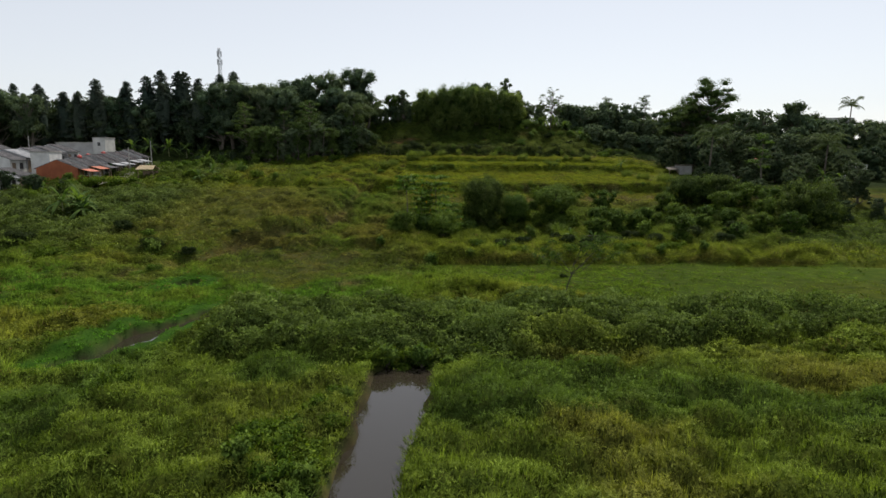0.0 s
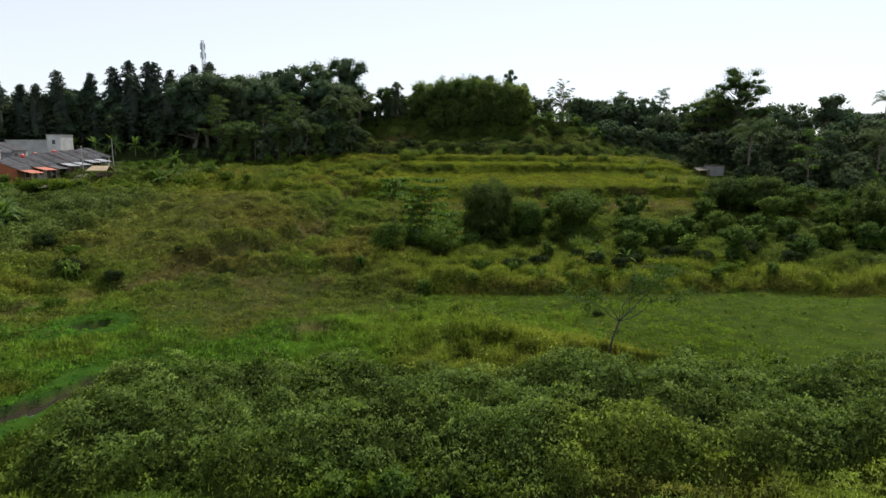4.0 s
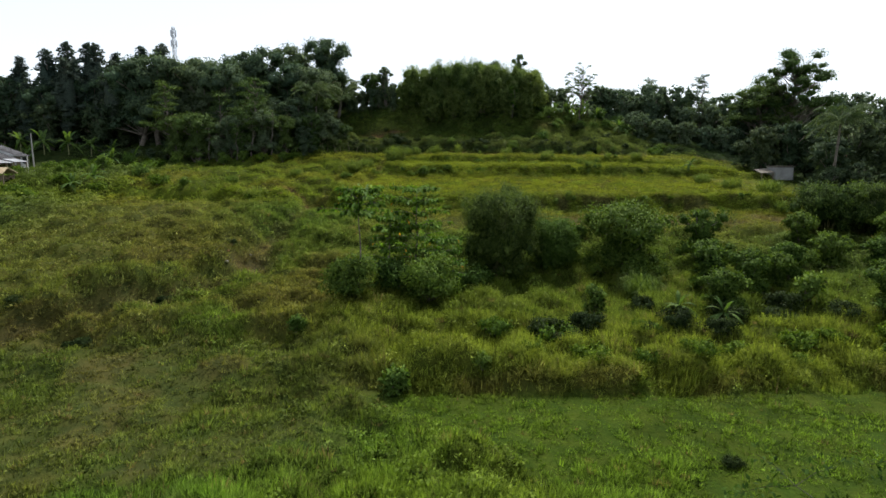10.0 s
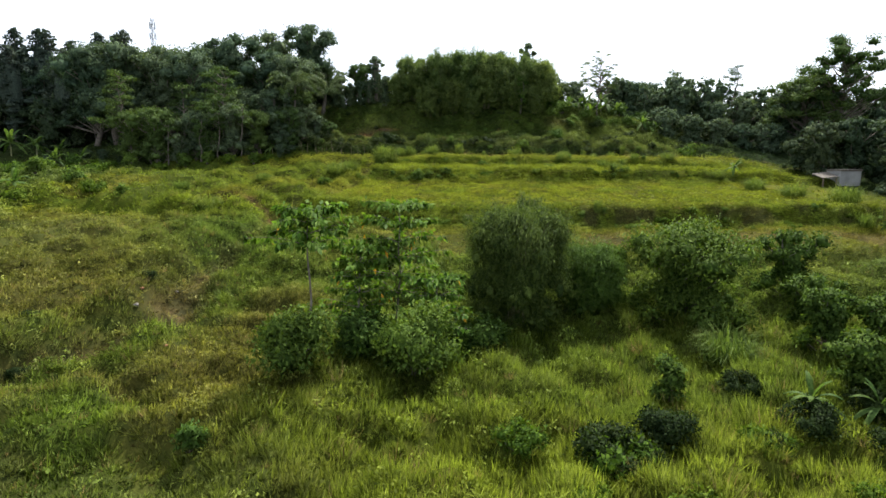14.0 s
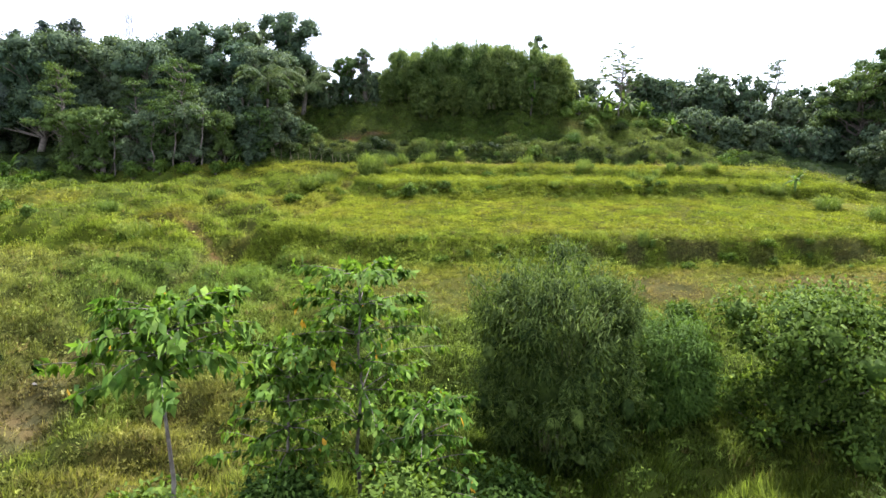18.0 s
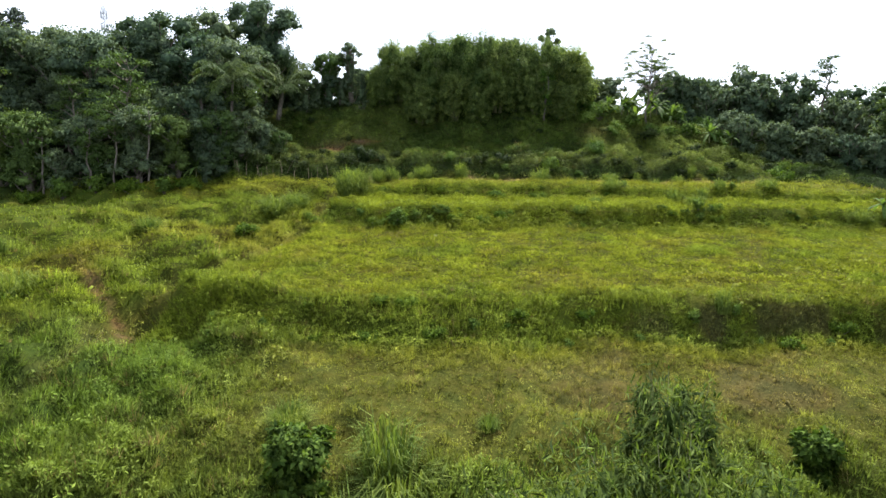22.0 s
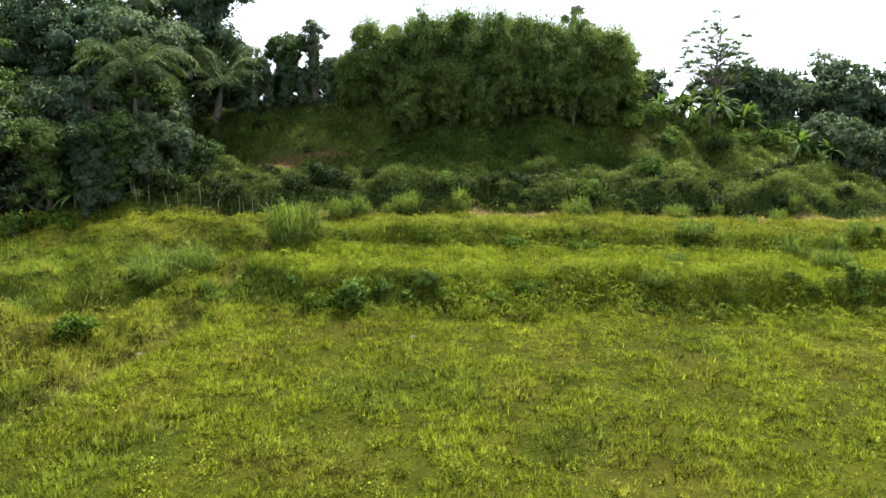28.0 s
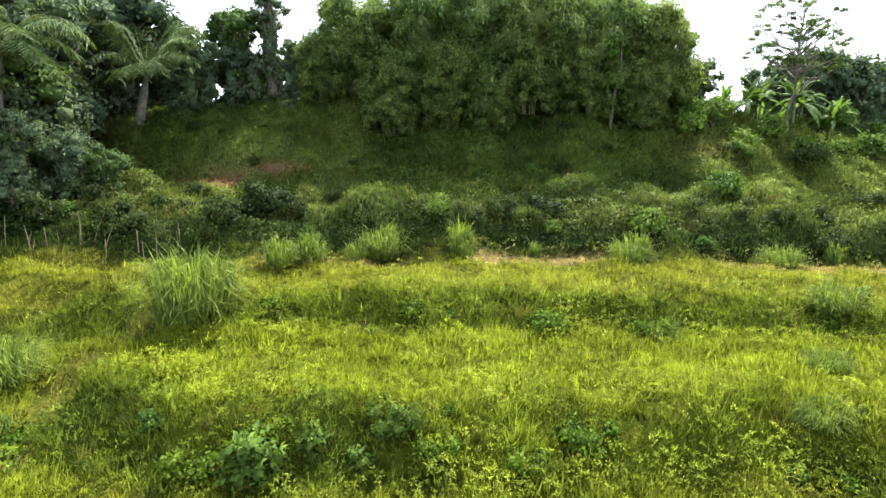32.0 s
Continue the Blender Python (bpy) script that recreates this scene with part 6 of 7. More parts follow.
for x, y, h in [(55, 97, 5.0), (60, 93, 5.5), (66, 97, 6.0), (52, 101, 5.0), (72, 94, 6.0), (58, 102, 5.5), (48, 103, 4.0), (44.5, 106, 3.6), (63, 88, 5.0), (57, 86, 4.5)]:
    plant(grove, x, y, h, 10.0)
# the shrubs of fields and banks
kinds = [shrub(on_land(7.1, 69.6, 1.0), 131, h=1.6, r=1.7, leaves=800, mat=FIELDLEAF), shrub(on_land(-1.3, 64.2, 1.0), 132, h=1.7, r=0.8, leaves=500, mat=LIGHTLEAF, label="small leafy shrub at the field's edge"),
         shrub(on_land(20.1, 68.5, 1.0), 133, h=1.3, r=1.2, leaves=700, mat=FIELDLEAF)]
for x, y, s in [(25.5, 76.6, 1.3), (-32.4, 67.2, 1.2), (-16.2, 29.0, 0.7), (-6.8, 22.5, 0.8), (-7.3, 70.0, 0.7), (-12.2, 118.9, 0.8), (-1.8, 122.4, 1.0), (6.3, 129.8, 0.7), (36, 139.5, 1.1), (-37.6, 115.3, 1.5), (-20.6, 106.8, 0.8), (-46, 113, 1.5), (-49.5, 109, 1.4),
                (-44, 104, 0.9), (-36, 74, 0.9), (-42, 64, 1.0), (-28, 58, 0.6), (13.5, 46.5, 0.8), (18, 45, 0.9), (22, 45.5, 0.9), (28, 44.5, 0.8), (-62, 101, 1.5), (-59, 102.5, 1.4), (-56, 104, 1.4), (-53, 105, 1.3), (-65, 98, 1.6), (-60, 98, 1.3), (-56, 100, 1.2), (-63, 94, 1.4), (-68, 90, 1.6), (-51, 101, 1.0), (-47, 107, 1.2), (-40, 110, 1.1), (-34, 112, 1.0), (-30, 110, 0.9), (-66, 104.2, 1.3), (-63.5, 103.8, 1.2), (-69, 103.4, 1.4), (-61, 104.4, 1.1), (-24, 132.6, 1.0), (-27, 132.4, 1.2), (-30, 132.2, 1.1), (-33, 132, 1.3), (-36.5, 132, 1.2), (-40, 131.6, 1.3), (-43.5, 131.4, 1.4), (-22.4, 134.4, 1.2), (-47, 131, 1.3), (-51, 131, 1.5), (-55, 131.5, 1.4), (3.0, 65.6, 0.6), (8.5, 66.2, 0.8), (14.0, 66.5, 0.7), (19.4, 66.8, 0.6), (24.0, 66.3, 0.8), (11.2, 66.0, 0.5), (28.6, 66.0, 0.7), (5.6, 66.4, 0.45), (16.6, 67.6, 0.9), (22.0, 69.0, 0.8), (12.4, 70.6, 0.9), (4.0, 70.8, 0.7), (26.8, 69.6, 0.9), (-4.9, 21.5, 0.6), (-5.8, 22.4, 0.7), (-4.7, 24.5, 0.5), (-6.6, 24.0, 0.8), (-4.9, 19.8, 0.7), (-6.0, 20.2, 0.7), (-4.5, 27.5, 0.45), (-4.2, 34.0, 0.7), (-3.3, 34.2, 0.85), (-2.3, 34.3, 0.8), (-1.2, 34.2, 0.85), (-0.3, 33.8, 0.7), (0.3, 33.2, 0.6), (-3.6, 34.7, 0.6), (-2.5, 34.8, 0.7), (-1.4, 34.7, 0.6), (-0.4, 34.8, 0.6), (-4.6, 34.6, 0.6), (1.4, 34.6, 0.5), (-3.8, 35.3, 0.55), (-2.4, 35.6, 0.6), (-1.0, 35.4, 0.55), (0.5, 35.5, 0.55), (2.2, 35.2, 0.6), (-5.3, 23.2, 0.6), (-5.6, 26.0, 0.6), (-5.4, 28.8, 0.55), (-8.2, 24.5, 0.8), (-7.4, 20.5, 0.8)]:
    copy_thing(kinds[int(woods.integers(3))], on_land(x, y, s, woods.uniform(0, 6.28)))
for i in range(14):
    copy_thing(kinds[int(woods.integers(3))], on_land(-60 + i * 1.4 + woods.uniform(-1, 1), 124.5 + woods.uniform(-4, 7), woods.uniform(0.7, 1.4), woods.uniform(0, 6.28)))
dark_bush = shrub(on_land(7.2, 70.2), 135, h=1.6, r=2.0, leaves=2600, leaf=0.17, mat=SCRUBLEAF, label="low spreading dark green bush in the grass")
for x, y, s in [(9.4, 71.4, 0.8), (14.9, 71.6, 0.75), (18.6, 73.6, 0.95), (16.6, 69.6, 0.6), (12.6, 70.4, 0.5), (14.2, 75.6, 0.6), (21.6, 73.0, 0.8), (23.5, 76.2, 0.9), (26.0, 73.4, 0.7), (-17.9, 76.9, 0.45), (-19.1, 69.0, 0.5), (-24.8, 72.6, 0.45), (-17.0, 87.6, 0.4), (-19.5, 80.4, 0.4), (11.5, 57.4, 0.3), (-28.0, 66.0, 0.6), (-33.0, 68.2, 0.9), (-47.8, 68.0, 1.0), (-40.0, 76.0, 0.8), (31.5, 76.0, 0.9), (37.5, 78.0, 0.9), (33.0, 71.0, 0.8)]:
    copy_thing(dark_bush, on_land(x, y, s, woods.uniform(0, 6.28)))
bank_bush = shrub(on_land(1.6, 123.6, 0.5), 136, h=1.5, r=2.0, leaves=2800, leaf=0.15, label="low ragged green bush on a terrace bank")
for i in range(64):
    x = woods.uniform(-9, 34)
    up = i % 3 == 0
    copy_thing(bank_bush if i % 2 else kinds[int(woods.integers(3))], on_land(x, (130.2 if up else 123.4) + woods.uniform(-0.7, 0.7), woods.uniform(0.25, 0.6), woods.uniform(0, 6.28)))
for i in range(34):
    x = -9.5 + i * 1.4 + woods.uniform(-0.9, 0.9)
    copy_thing(kinds[int(woods.integers(3))], on_land(x, 104.3 + woods.uniform(-1.2, 0.9), woods.uniform(0.22, 0.55), woods.uniform(0, 6.28)))
hill_kinds = [shrub(on_land(-13.3, 138.6, 1.0), 141, h=1.5, r=1.8, leaves=1100, leaf=0.17, mat=SCRUBLEAF, label="leafy shrub with bare stems at the hill's foot"), shrub(on_land(-17.0, 138.8, 1.0), 142, h=1.8, r=1.5, leaves=1100, leaf=0.17, mat=SCRUBLEAF)]
for i in range(11):
    copy_thing(hill_kinds[int(woods.integers(2))], on_land(-18.5 + i * 1.4 + woods.uniform(-0.9, 0.9), 139.3 + woods.uniform(-0.9, 2.2), 0.35 + 0.8 * woods.uniform(0, 1) ** 1.6, woods.uniform(0, 6.28)))
hill_kinds.append(shrub(on_land(18.0, 143.0, 1.0), 143, h=1.7, r=1.2, leaves=550, mat=LIGHTLEAF, label="small bright leafy shrub on the hillside"))
for i in range(125):
    x = woods.uniform(-24, 46)
    y = 138.2 + 12.6 * woods.uniform(0, 1) ** 1.1 + (2.0 if x > 30 else 0)
    if -15 < x < 16 and y > 141.5 and woods.uniform() < 0.35:
        continue
    copy_thing(hill_kinds[int(woods.integers(3))], on_land(x, y, (0.25 + 0.65 * woods.uniform(0, 1) ** 1.8) * (0.6 if -15 < x < 16 and y > 141.5 else 1.0), woods.uniform(0, 6.28)))
for x, y, k in [(18.6, 150.0, 1.3), (20.4, 150.8, 1.5), (22.0, 149.2, 1.2), (24.0, 150.6, 1.3), (21.0, 147.6, 1.0), (26.0, 149.2, 1.2), (28.4, 149.8, 1.2), (31, 150.6, 1.3), (34, 150, 1.3), (19.2, 153.4, 1.7), (30.2, 153.6, 1.7), (33.4, 153.2, 1.8), (36.5, 152.5, 1.7)]:
    copy_thing(hill_kinds[2], on_land(x, y, k * 0.8, woods.uniform(0, 6.28)))
tufts = [grass_tuft(on_land(-6.3, 130.4, 1.2), 151, h=2.7, r=1.7, blades=900), grass_tuft(on_land(-11.6, 124.9, 1.0), 152, h=2.0, r=1.6, blades=560), grass_tuft(on_land(21.7, 129.3, 1.0), 153, h=1.8, r=1.0, blades=260)]
for x, y, s in [(-4.5, 135.6, 0.8), (-3.2, 136.2, 0.75), (10.1, 129.5, 0.55), (22.8, 127.4, 0.7), (11.2, 136.8, 0.65), (3.5, 137.0, 0.75), (-0.2, 137.4, 0.8), (-16.5, 122.3, 0.6), (-1.3, 136.4, 0.55), (21.6, 133.9, 0.65),
                (-10.2, 126.0, 0.9), (-8.9, 124.0, 0.5), (16.5, 130.2, 0.7), (26.0, 130.5, 0.8), (24.5, 136.2, 0.6), (18.0, 136.6, 0.6), (14.2, 126.6, 0.5), (30.5, 131.0, 0.8), (-20.6, 107.6, 1.0), (-18.5, 118.0, 0.7),
                (-25.0, 112.0, 0.7), (36.5, 112.0, 1.0), (39.0, 108.0, 1.2), (38.0, 103.5, 1.1), (35.0, 117, 0.9), (40.5, 99, 1.3), (15.2, 79.3, 1.1), (-0.6, 91.0, 1.1), (0.8, 92.0, 0.9), (-3.5, 96.5, 0.6), (-14.2, 93.0, 0.7), (-17.2, 97.0, 0.6),
                (27.5, 80.0, 1.0), (-12.5, 88.0, 0.7), (3.5, 97.2, 0.5), (9.2, 95.6, 0.6), (12.5, 124.0, 0.5), (33.5, 123.0, 0.7), (0.0, 94.4, 1.25), (0.5, 93.6, 1.0)]:
    copy_thing(tufts[1 + int(woods.integers(2))], on_land(x, y, s * (1.25 if y > 134 else 1.0), woods.uniform(0, 6.28)))

upright = grass_tuft(on_land(3.4, 137.2), 154, h=2.3, r=0.75, blades=320, label="upright yellow-green grass tuft at the hill's foot")
for x, y, s in [(0.1, 137.6, 0.8), (11.7, 137.1, 0.9), (21.0, 137.5, 0.8), (-3.4, 136.4, 0.85), (24.2, 129.4, 0.8), (14.9, 104.2, 0.7), (7.0, 137.8, 0.5), (26.5, 137.8, 0.7)]:
    copy_thing(upright, on_land(x, y, s, woods.uniform(0, 6.28)))


def airy_sapling(m):
    """The leaning sapling with thin forked limbs and feathery tips, on the bank by the paddy."""
    rng = np.random.default_rng(9)
    t = thing("sapling", m, "thin forked leaning sapling with sparse feathery leaves", "tree")
    wood, crown = Shape(), Shape()
    fork = np.array([0.5, 0.0, 1.7])
    wood.tube([(0, 0, -0.3), (0.2, 0, 0.8), fork], [0.06, 0.05, 0.042], 7)
    for tip in [(3.2, 0.6, 3.9), (2.4, -0.8, 4.5), (1.5, 0.8, 4.3), (-1.2, 0.3, 3.6), (4.0, -0.2, 3.3), (1.0, -0.5, 4.0), (-2.3, -0.4, 3.1), (2.6, 0.9, 3.2)]:
        path = bent(rng, fork, tip, 7, 0.03)
        path[1:-1, 2] += np.array([0.1, 0.15, 0.18, 0.15, 0.1])
        limb = part("branch", Shape().tube(path, np.linspace(0.026, 0.007, 7), 5), DARKBARK, t)
        for k in (4, 5, 6):
            for b in range(3):
                d = rng.normal(size=3) * (0.7, 0.7, 0.3)
                tw = np.stack([path[k], path[k] + d * 0.5, path[k] + d - (0, 0, 0.15)])
                part("twig", Shape().tube(tw, [0.008, 0.006, 0.003], 3), DARKBARK, limb)
                q = rng.uniform(0.2, 1.0, 34)[:, None]
                crown.leaves(path[k] + d * q + rng.normal(size=(34, 3)) * 0.1, 0.16, rng, 0.4, 0.2)
    part("trunk", wood, DARKBARK, t, smooth_faces=True)
    part("foliage", crown, SHRUBLEAF, t)
    return t


airy_sapling(on_land(9.8, 48.2, 1.15))


# ---- houses ----
def window_in(parent, x, y, z, w, h, face):
    """A window on a wall: face 'x' looks east, 'y' looks south."""
    win = Shape()
    pane = Shape()
    if face == "x":
        for lo, hi in (((x, y - w / 2, z), (x + 0.06, y - w / 2 + 0.07, z + h)), ((x, y + w / 2 - 0.07, z), (x + 0.06, y + w / 2, z + h)),
                       ((x, y - w / 2 + 0.07, z), (x + 0.06, y + w / 2 - 0.07, z + 0.07)), ((x, y - w / 2 + 0.07, z + h - 0.07), (x + 0.06, y + w / 2 - 0.07, z + h))):
            win.box(lo, hi)
        pane.box((x, y - w / 2 + 0.07, z + 0.07), (x + 0.02, y + w / 2 - 0.07, z + h - 0.07))
    else:
        for lo, hi in (((x - w / 2, y - 0.06, z), (x - w / 2 + 0.07, y, z + h)), ((x + w / 2 - 0.07, y - 0.06, z), (x + w / 2, y, z + h)),
                       ((x - w / 2 + 0.07, y - 0.06, z), (x + w / 2 - 0.07, y, z + 0.07)), ((x - w / 2 + 0.07, y - 0.06, z + h - 0.07), (x + w / 2 - 0.07, y, z + h))):
            win.box(lo, hi)
        pane.box((x - w / 2 + 0.07, y - 0.02, z + 0.07), (x + w / 2 - 0.07, y, z + h - 0.07))
    f = part("window", win, WHITEWALL, parent)
    part("pane", pane, DARKOPENING, f)


def row_house(x, y, z, wall, roof, label, w=4.2, deep=7.2, eave=2.6, rise=1.5, porch=None, door=None):
    """One house of a row: it looks east (+x), its ridge runs north."""
    t = thing("row_house", pose(x, y, z), label, "house", "row houses by the lane")
    b = Shape()
    mid = -deep / 2
    # side walls with gables, front and back walls
    for y0 in (0.0, w - 0.12):
        v = [(0, y0, -1.2), (-deep, y0, -1.2), (-deep, y0, eave), (mid, y0, eave + rise), (0, y0, eave)]
        v = np.array(v + [(a, y0 + 0.12, c) for a, _, c in v])
        b.add(v, [(0, 1, 6, 5), (1, 2, 7, 6), (2, 3, 8, 7), (3, 4, 9, 8), (4, 0, 5, 9), (0, 4, 2, 1), (5, 6, 7, 9)], [(2, 4, 3), (7, 8, 9)])
    b.box((-0.12, 0.12, -1.2), (0, w - 0.12, eave)).box((-deep, 0.12, -1.2), (-deep + 0.12, w - 0.12, eave))
    part("wall", b, wall, t)
    ov = 0.45
    drop = rise * ov / (deep / 2)
    for sgn, nm in ((1, "east"), (-1, "west")):
        ex = ov if sgn > 0 else -deep - ov
        r = Shape().slab([(ex, 0.02, eave - drop + 0.1), (ex, w - 0.02, eave - drop + 0.1), (mid, w - 0.02, eave + rise + 0.1), (mid, 0.02, eave + rise + 0.1)], 0.07)
        ro = part("roof", r, roof, t)
        for k in range(6):
            yy = 0.3 + k * (w - 0.6) / 5
            part("rib", Shape().slab([(ex, yy - 0.04, eave - drop + 0.15), (ex, yy + 0.04, eave - drop + 0.15), (mid, yy + 0.04, eave + rise + 0.15), (mid, yy - 0.04, eave + rise + 0.15)], 0.05), roof, ro)
    d = part("door", Shape().box((0, 0.5, 0), (0.05, 1.35, 2.05)), door or TIMBER, t)
    part("handle", Shape().box((0.05, 1.2, 0.95), (0.09, 1.28, 1.07)), STEEL, d)
    window_in(t, 0.0, 1.5 + (w - 1.5) / 2, 0.9, 1.1, 1.2, "x")
    if porch:
        part("porch_roof", Shape().slab([(2.2, 0.1, eave - 0.55), (2.2, w - 0.1, eave - 0.55), (0.4, w - 0.1, eave - 0.12), (0.4, 0.1, eave - 0.12)], 0.06), porch, t)
        for yy in (0.2, w - 0.3):
            part("post", Shape().box((2.0, yy, -1.2), (2.1, yy + 0.1, eave - 0.6)), TIMBER, t)
    return t


for i, (wall, roof, porch, door, label) in enumerate([
        (ORANGEWALL, ROOFGREY, ROOFRED, None, "orange-walled row house with a dark ribbed roof and red porch"), (WHITEWALL, ROOFGREY, ROOFRED, None, "white row house with a grey ribbed roof and red porch"),
        (WHITEWALL, ROOFGREY, ROOFGREY, None, "white row house with a grey ribbed roof and porch"), (GREYWALL, ROOFGREY, TIN, GREENWALL, "grey row house with a grey roof and green door"),
        (PINKWALL, ROOFGREY, TIN, None, "pink row house with a grey ribbed roof"), (WHITEWALL, ROOFGREY, TIN, None, "white row house with a grey ribbed roof"),
        (PINKWALL, ROOFGREY, TIN, None, "dull pink row house with a grey roof"), (WHITEWALL, ROOFGREY, None, None, "white end house of the row with a grey roof")]):
    row_house(-63.0 + 0.08 * i, 106.0 + 3.1 * i, 7.4 + 0.24 * i + (0.12 if i % 2 else 0), wall, roof, label, w=3.1, porch=porch, door=door, eave=2.3, rise=1.4)
for i, (wall, roof) in enumerate([(WHITEWALL, ROOFGREY), (GREYWALL, TIN), (WHITEWALL, ROOFGREY), (GREYWALL, ROOFGREY), (WHITEWALL, ROOFGREY)]):
    row_house(-73.5, 104.5 + 4.0 * i, 8.6 + 0.35 * i, wall, roof, "second-row house with a dull ribbed roof", w=4.0, eave=2.6, rise=1.3)
for i, (wall, roof) in enumerate([(WHITEWALL, ROOFGREY), (GREYWALL, ROOFGREY), (WHITEWALL, TIN), (GREYWALL, ROOFGREY)]):
    row_house(-82.5, 104.0 + 4.0 * i, 9.0 + 0.35 * i, wall, roof, "third-row house with a dull grey roof", w=4.0, eave=2.6, rise=1.3)
for i in range(3):
    row_house(-69.0 - 0.2 * i, 92.0 + 4.0 * i, 5.7 + 0.3 * i, GREYWALL if i else WHITEWALL, ROOFGREY if i != 1 else TIN, "nearer row house with a grey roof above the field", w=4.0, eave=2.4, rise=1.1)


def block_house(x0, x1, y0, y1, z0, z1, wall, label, windows=1, roof=None):
    t = thing("flat_roofed_house", pose(0, 0, 0), label, "house")
    part("wall", Shape().box((x0, y0, z0), (x1, y1, z1)), wall, t)
    part("parapet", Shape().box((x0 - 0.08, y0 - 0.08, z1), (x1 + 0.08, y1 + 0.08, z1 + 0.18)), roof or CONCRETE, t)
    for k in range(windows):
        window_in(t, x0 + (x1 - x0) * (k + 0.5) / windows, y0, z1 - 1.7, 0.8, 0.9, "y")
    return t


block_house(-74.7, -72.1, 132, 136, 8.5, 15.4, WHITEWALL, "tall white unfinished house block behind the row")
block_house(-82.9, -75.0, 132.5, 136, 8.5, 14.4, GREYWALL, "long grey rendered house behind the rows", 0)
block_house(-71.6, -68.3, 107, 110.5, 8.0, 12.4, WHITEWALL, "white rooftop block among the row houses", 0)
block_house(108.4, 122.2, 185, 192, 15.0, 22.4, WHITEWALL, "long white building far beyond the grove", 6)
block_house(46.3, 48.7, 120.3, 122.8, 7.4, 9.8, SHEDWALL, "low grey block shed at the grove's edge", 0, BARK)
block_house(74.6, 77.3, 112, 114.5, 6.5, 10.1, WHITEWALL, "small white hut beside banana plants", 1, TIN)
t_ = thing("lean_to", pose(44.7, 120.6, 0), "brown lean-to roof beside the grey shed", "shed")
part("roof", Shape().slab([(-0.5, -0.5, 9.05), (1.3, -0.5, 9.2), (1.3, 1.6, 9.7), (-0.5, 1.6, 9.5)], 0.06), BARK, t_)
for px in (-0.4, 1.1):
    part("post", Shape().box((px, -0.5, 7.0), (px + 0.1, -0.4, 9.0)), TIMBER, t_)
for x, y, z, s in [(32.5, 168, 18.6, 0.7), (39.5, 170, 18.4, 0.8), (-15.5, 163, 18.3, 0.9), (61.5, 127, 11.0, 0.8)]:
    h_ = thing("village_house", pose(x, y, z - 2.6, 0, 0, 12) @ Matrix.Scale(s, 4), "small house with a red tiled roof among trees", "house")
    part("wall", Shape().box((-3.5, -2.5, -3.0), (3.5, 2.5, 2.4)), CONCRETE, h_)
    part("roof", Shape().slab([(-4, -3, 2.2), (4, -3, 2.2), (4, 0, 3.8), (-4, 0, 3.8)], 0.1).slab([(4, 3, 2.2), (-4, 3, 2.2), (-4, 0, 3.8), (4, 0, 3.8)], 0.1), ROOFRED, h_)
    window_in(h_, -1.5, -2.5, 0.6, 1.2, 1.1, "y")
    window_in(h_, 1.5, -2.5, 0.6, 1.2, 1.1, "y")


def hut(x, y, z):
    t = thing("field_hut", pose(x, y, z), "small open hut with a pale thatched roof", "hut")
    for a in (-1.4, 1.3):
        for b in (-1.0, 0.9):
            part("post", Shape().box((a, b, -0.6), (a + 0.1, b + 0.1, 1.7)), TIMBER, t)
    part("roof", Shape().slab([(-1.6, -1.4, 1.65), (1.6, -1.4, 1.65), (1.4, 0.0, 2.35), (-1.4, 0.0, 2.35)], 0.12).slab([(1.6, 1.4, 1.65), (-1.6, 1.4, 1.65), (-1.4, 0.0, 2.35), (1.4, 0.0, 2.35)], 0.12), THATCH, t)
    part("back_panel", Shape().box((-1.3, 0.85, -0.4), (1.3, 0.9, 1.3)), TIMBER, t)


hut(-54.0, 112.4, 7.75)
for x, y, z0, z1 in [(-60.1, 118, 7.2, 13.3), (-62.4, 132, 8.6, 14.8), (-79.0, 118, 8.5, 15.5)]:
    pl = thing("utility_pole", pose(x, y, 0), "grey utility pole beside the lane", "pole", "utility poles")
    part("shaft", Shape().tube([(0, 0, z0), (0, 0, (z0 + z1) / 2), (0, 0, z1)], [0.12, 0.1, 0.08], 8), CONCRETE, pl, smooth_faces=True)
for x, y, z in [(-66.2, 112.3, 12.05), (-67.4, 117.2, 12.3), (-66.6, 121.0, 12.7)]:
    tk = thing("water_tank", pose(x, y, z - 0.95), "small red plastic water tank on a roof", "tank", "roof tanks")
    part("body", Shape().tube([(0, 0, 0), (0, 0, 0.05), (0, 0, 0.7), (0, 0, 0.85), (0, 0, 0.9)], [0.02, 0.38, 0.38, 0.2, 0.01], 12), REDPLASTIC, tk, smooth_faces=True)
# lane in front of the row
lane = Shape()
ly = np.arange(103, 131, 1.5)
lz = height(np.full(len(ly), -59.5), ly) + 0.12
lane.add(np.concatenate([np.stack([np.full(len(ly), -61.0), ly, lz], -1), np.stack([np.full(len(ly), -58.0), ly, lz], -1)]), [(k, k + len(ly), k + 1 + len(ly), k + 1) for k in range(len(ly) - 1)])
tagged(new("lane", lane.mesh("lane", STONEGREY)), "worn grey concrete lane before the row houses", "lane", kind="structure")


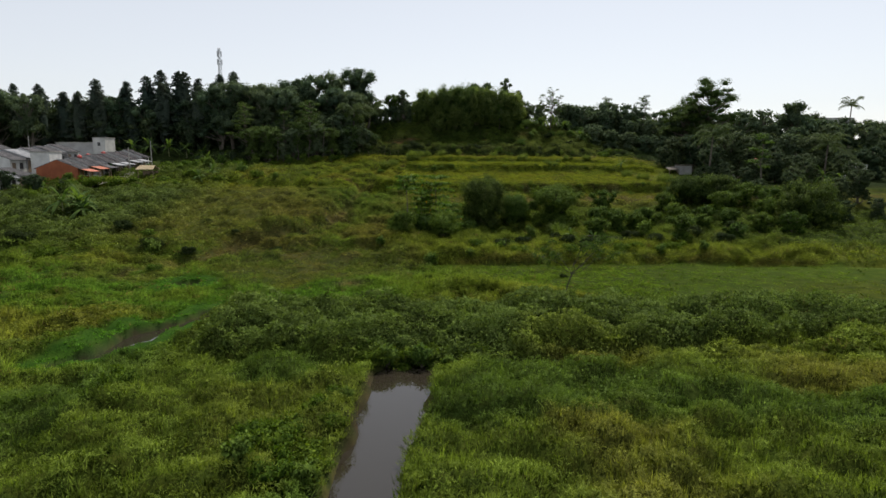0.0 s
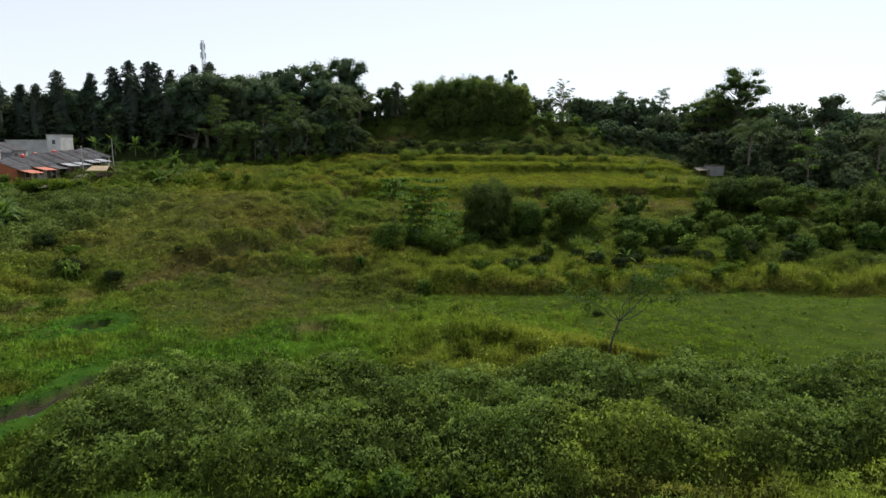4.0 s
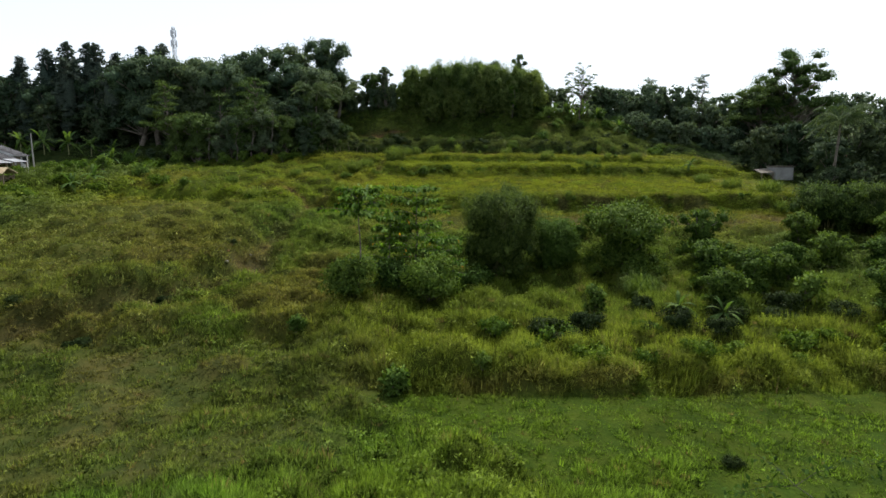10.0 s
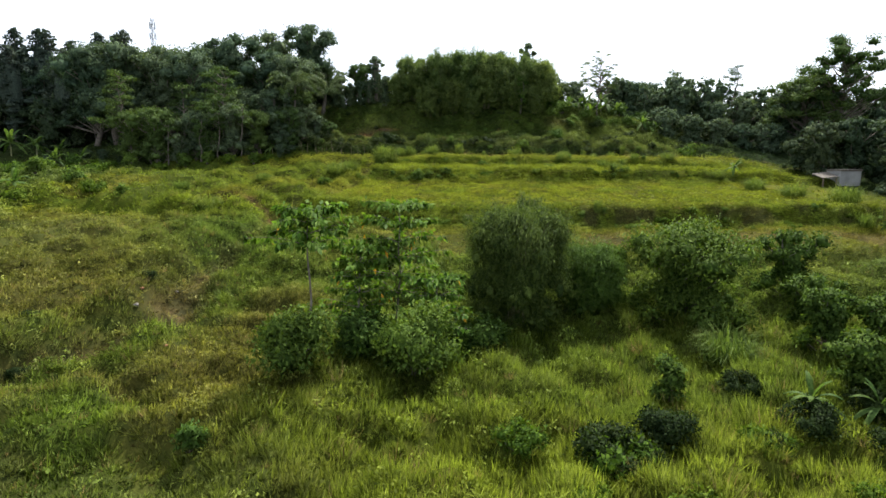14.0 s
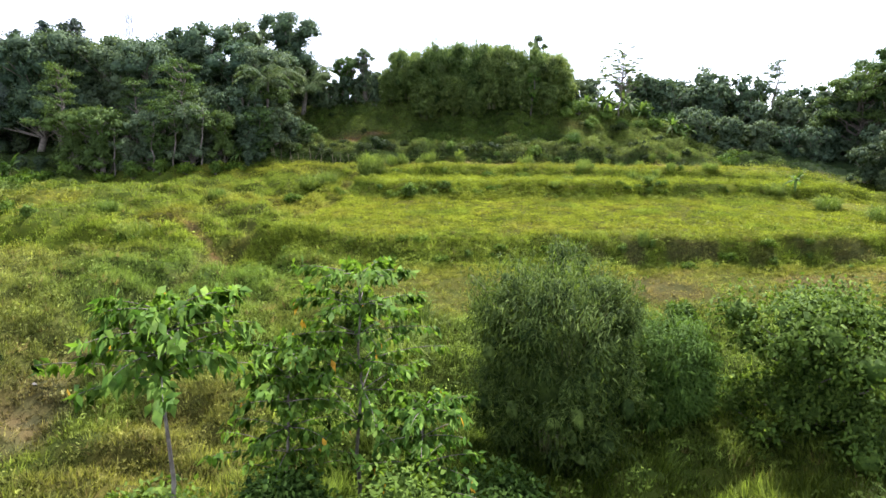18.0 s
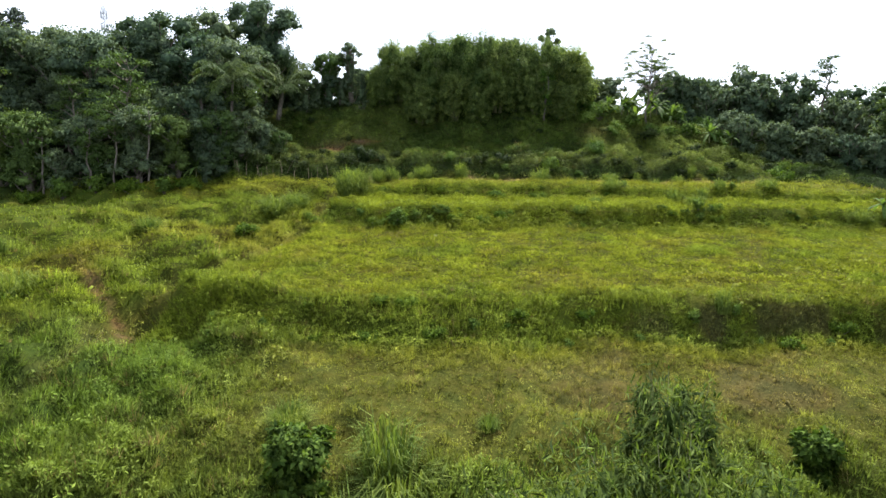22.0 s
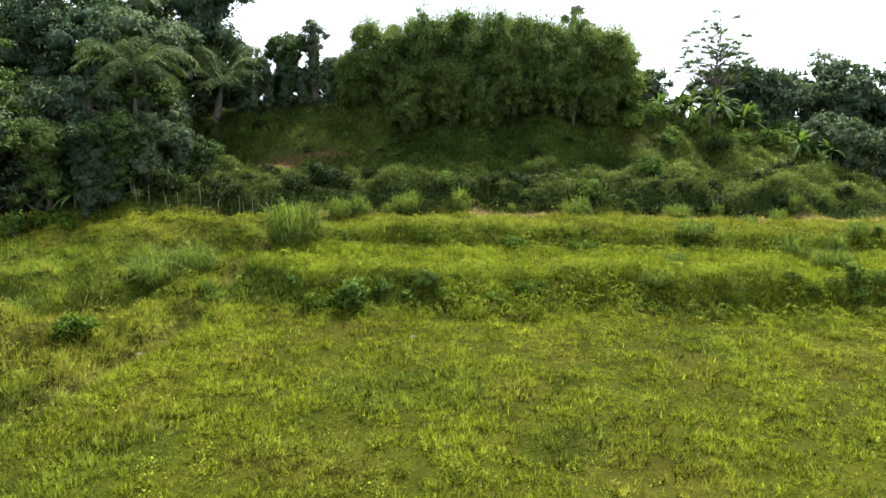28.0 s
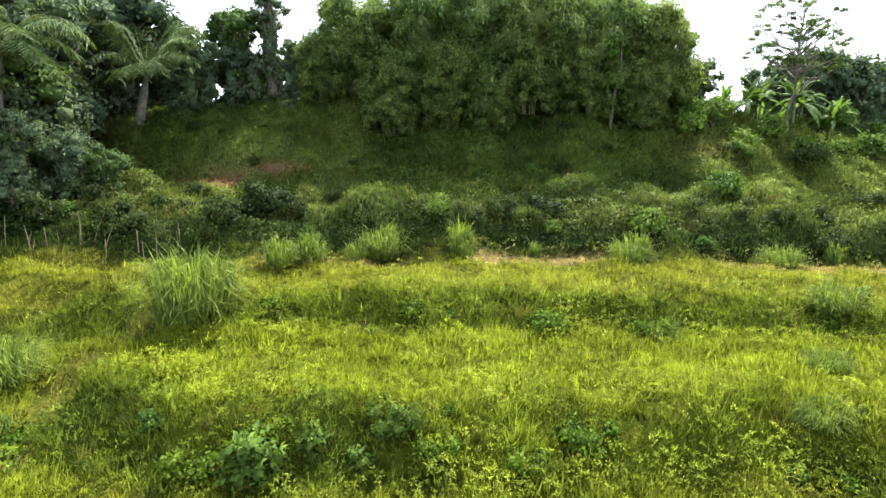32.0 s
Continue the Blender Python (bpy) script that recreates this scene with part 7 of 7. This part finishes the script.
def mast(x, y, z0, z1):
    t = thing("radio_mast", pose(x, y, 0), "tall grey lattice radio mast with panel antennas", "mast")
    corner = lambda k, z: np.array([math.cos(k * 2.094) * (1.2 - 0.7 * (z - z0) / (z1 - z0)), math.sin(k * 2.094) * (1.2 - 0.7 * (z - z0) / (z1 - z0)), z])
    lv = np.linspace(z0, z1, 15)
    for k in range(3):
        part("leg", Shape().tube([corner(k, z0), corner(k, z1)], [0.08, 0.06], 5), STEEL, t)
    br = Shape()
    for a, b in zip(lv, lv[1:]):
        for k in range(3):
            br.tube([corner(k, a), corner(k + 1, b)], [0.05, 0.05], 4).tube([corner(k + 1, a), corner(k, b)], [0.05, 0.05], 4).tube([corner(k, b), corner(k + 1, b)], [0.05, 0.05], 4)
    part("bracing", br, STEEL, t)
    for zz in (z1 - 2.0, z1 - 5.0):
        for k in range(3):
            c = corner(k, zz) * (1.5, 1.5, 1)
            part("antenna", Shape().box((c[0] - 0.13, c[1] - 0.1, zz - 1.0), (c[0] + 0.13, c[1] + 0.1, zz + 1.0)), STEEL, t)


mast(-83.2, 235, 18.0, 50.5)


# ---- small things ----
for i in range(20):
    x = -19.0 + i * 0.5 + woods.uniform(-0.4, 0.4)
    y = 136.7 + woods.uniform(-0.3, 0.6) + 0.02 * i
    h = woods.uniform(0.7, 1.5)
    lean = woods.normal(0, 0.22, 2)
    st = new("dry_stalk", Shape().tube([(0, 0, -0.2), (lean[0] * 0.5, lean[1] * 0.5, h * 0.5), (lean[0], lean[1], h)], [0.028, 0.024, 0.012], 5).mesh("dry_stalk", DRYSTEM))
    st.matrix_basis = on_land(x, y, 1.0, 0, 0.0)
    tagged(st, "bare upright dry stalk at the hill's foot", "stalk", "dry stalks")


def stone(x, y, r, mat, label, seed):
    rng = np.random.default_rng(seed)
    ob = new("stone", Shape().core((0, 0, 0), r, r * 0.6, rng, 6, 9).mesh("stone", mat, True))
    ob.matrix_basis = on_land(x, y, 1.0, rng.uniform(0, 6), -r * 0.15)
    return tagged(ob, label, "stone", "scattered stones")


for i, (x, y, r) in enumerate([(-16.2, 84.4, 0.22), (-16.6, 86.0, 0.16), (-14.8, 80.2, 0.18), (-12.0, 78.8, 0.14), (-15.5, 88.2, 0.15), (-13.9, 103.9, 0.14), (-9.5, 118.6, 0.2), (-9.0, 119.6, 0.14)]):
    stone(x, y, r, SOIL if i in (1, 3) else STONEGREY, "small weathered stone on the worn path", 200 + i)
# the second and third stand in for small white things of unknown kind
for i, (x, y, r) in enumerate([(1.2, 119.2, 0.16), (-42.5, 61.5, 0.25), (-30.0, 59.0, 0.22), (4.0, 136.5, 0.15), (5.5, 136.8, 0.12), (-3.5, 136.4, 0.16), (-2.6, 136.5, 0.13)]):
    stone(x, y, r, STONEGREY, "pale stone lying in the grass", 220 + i)
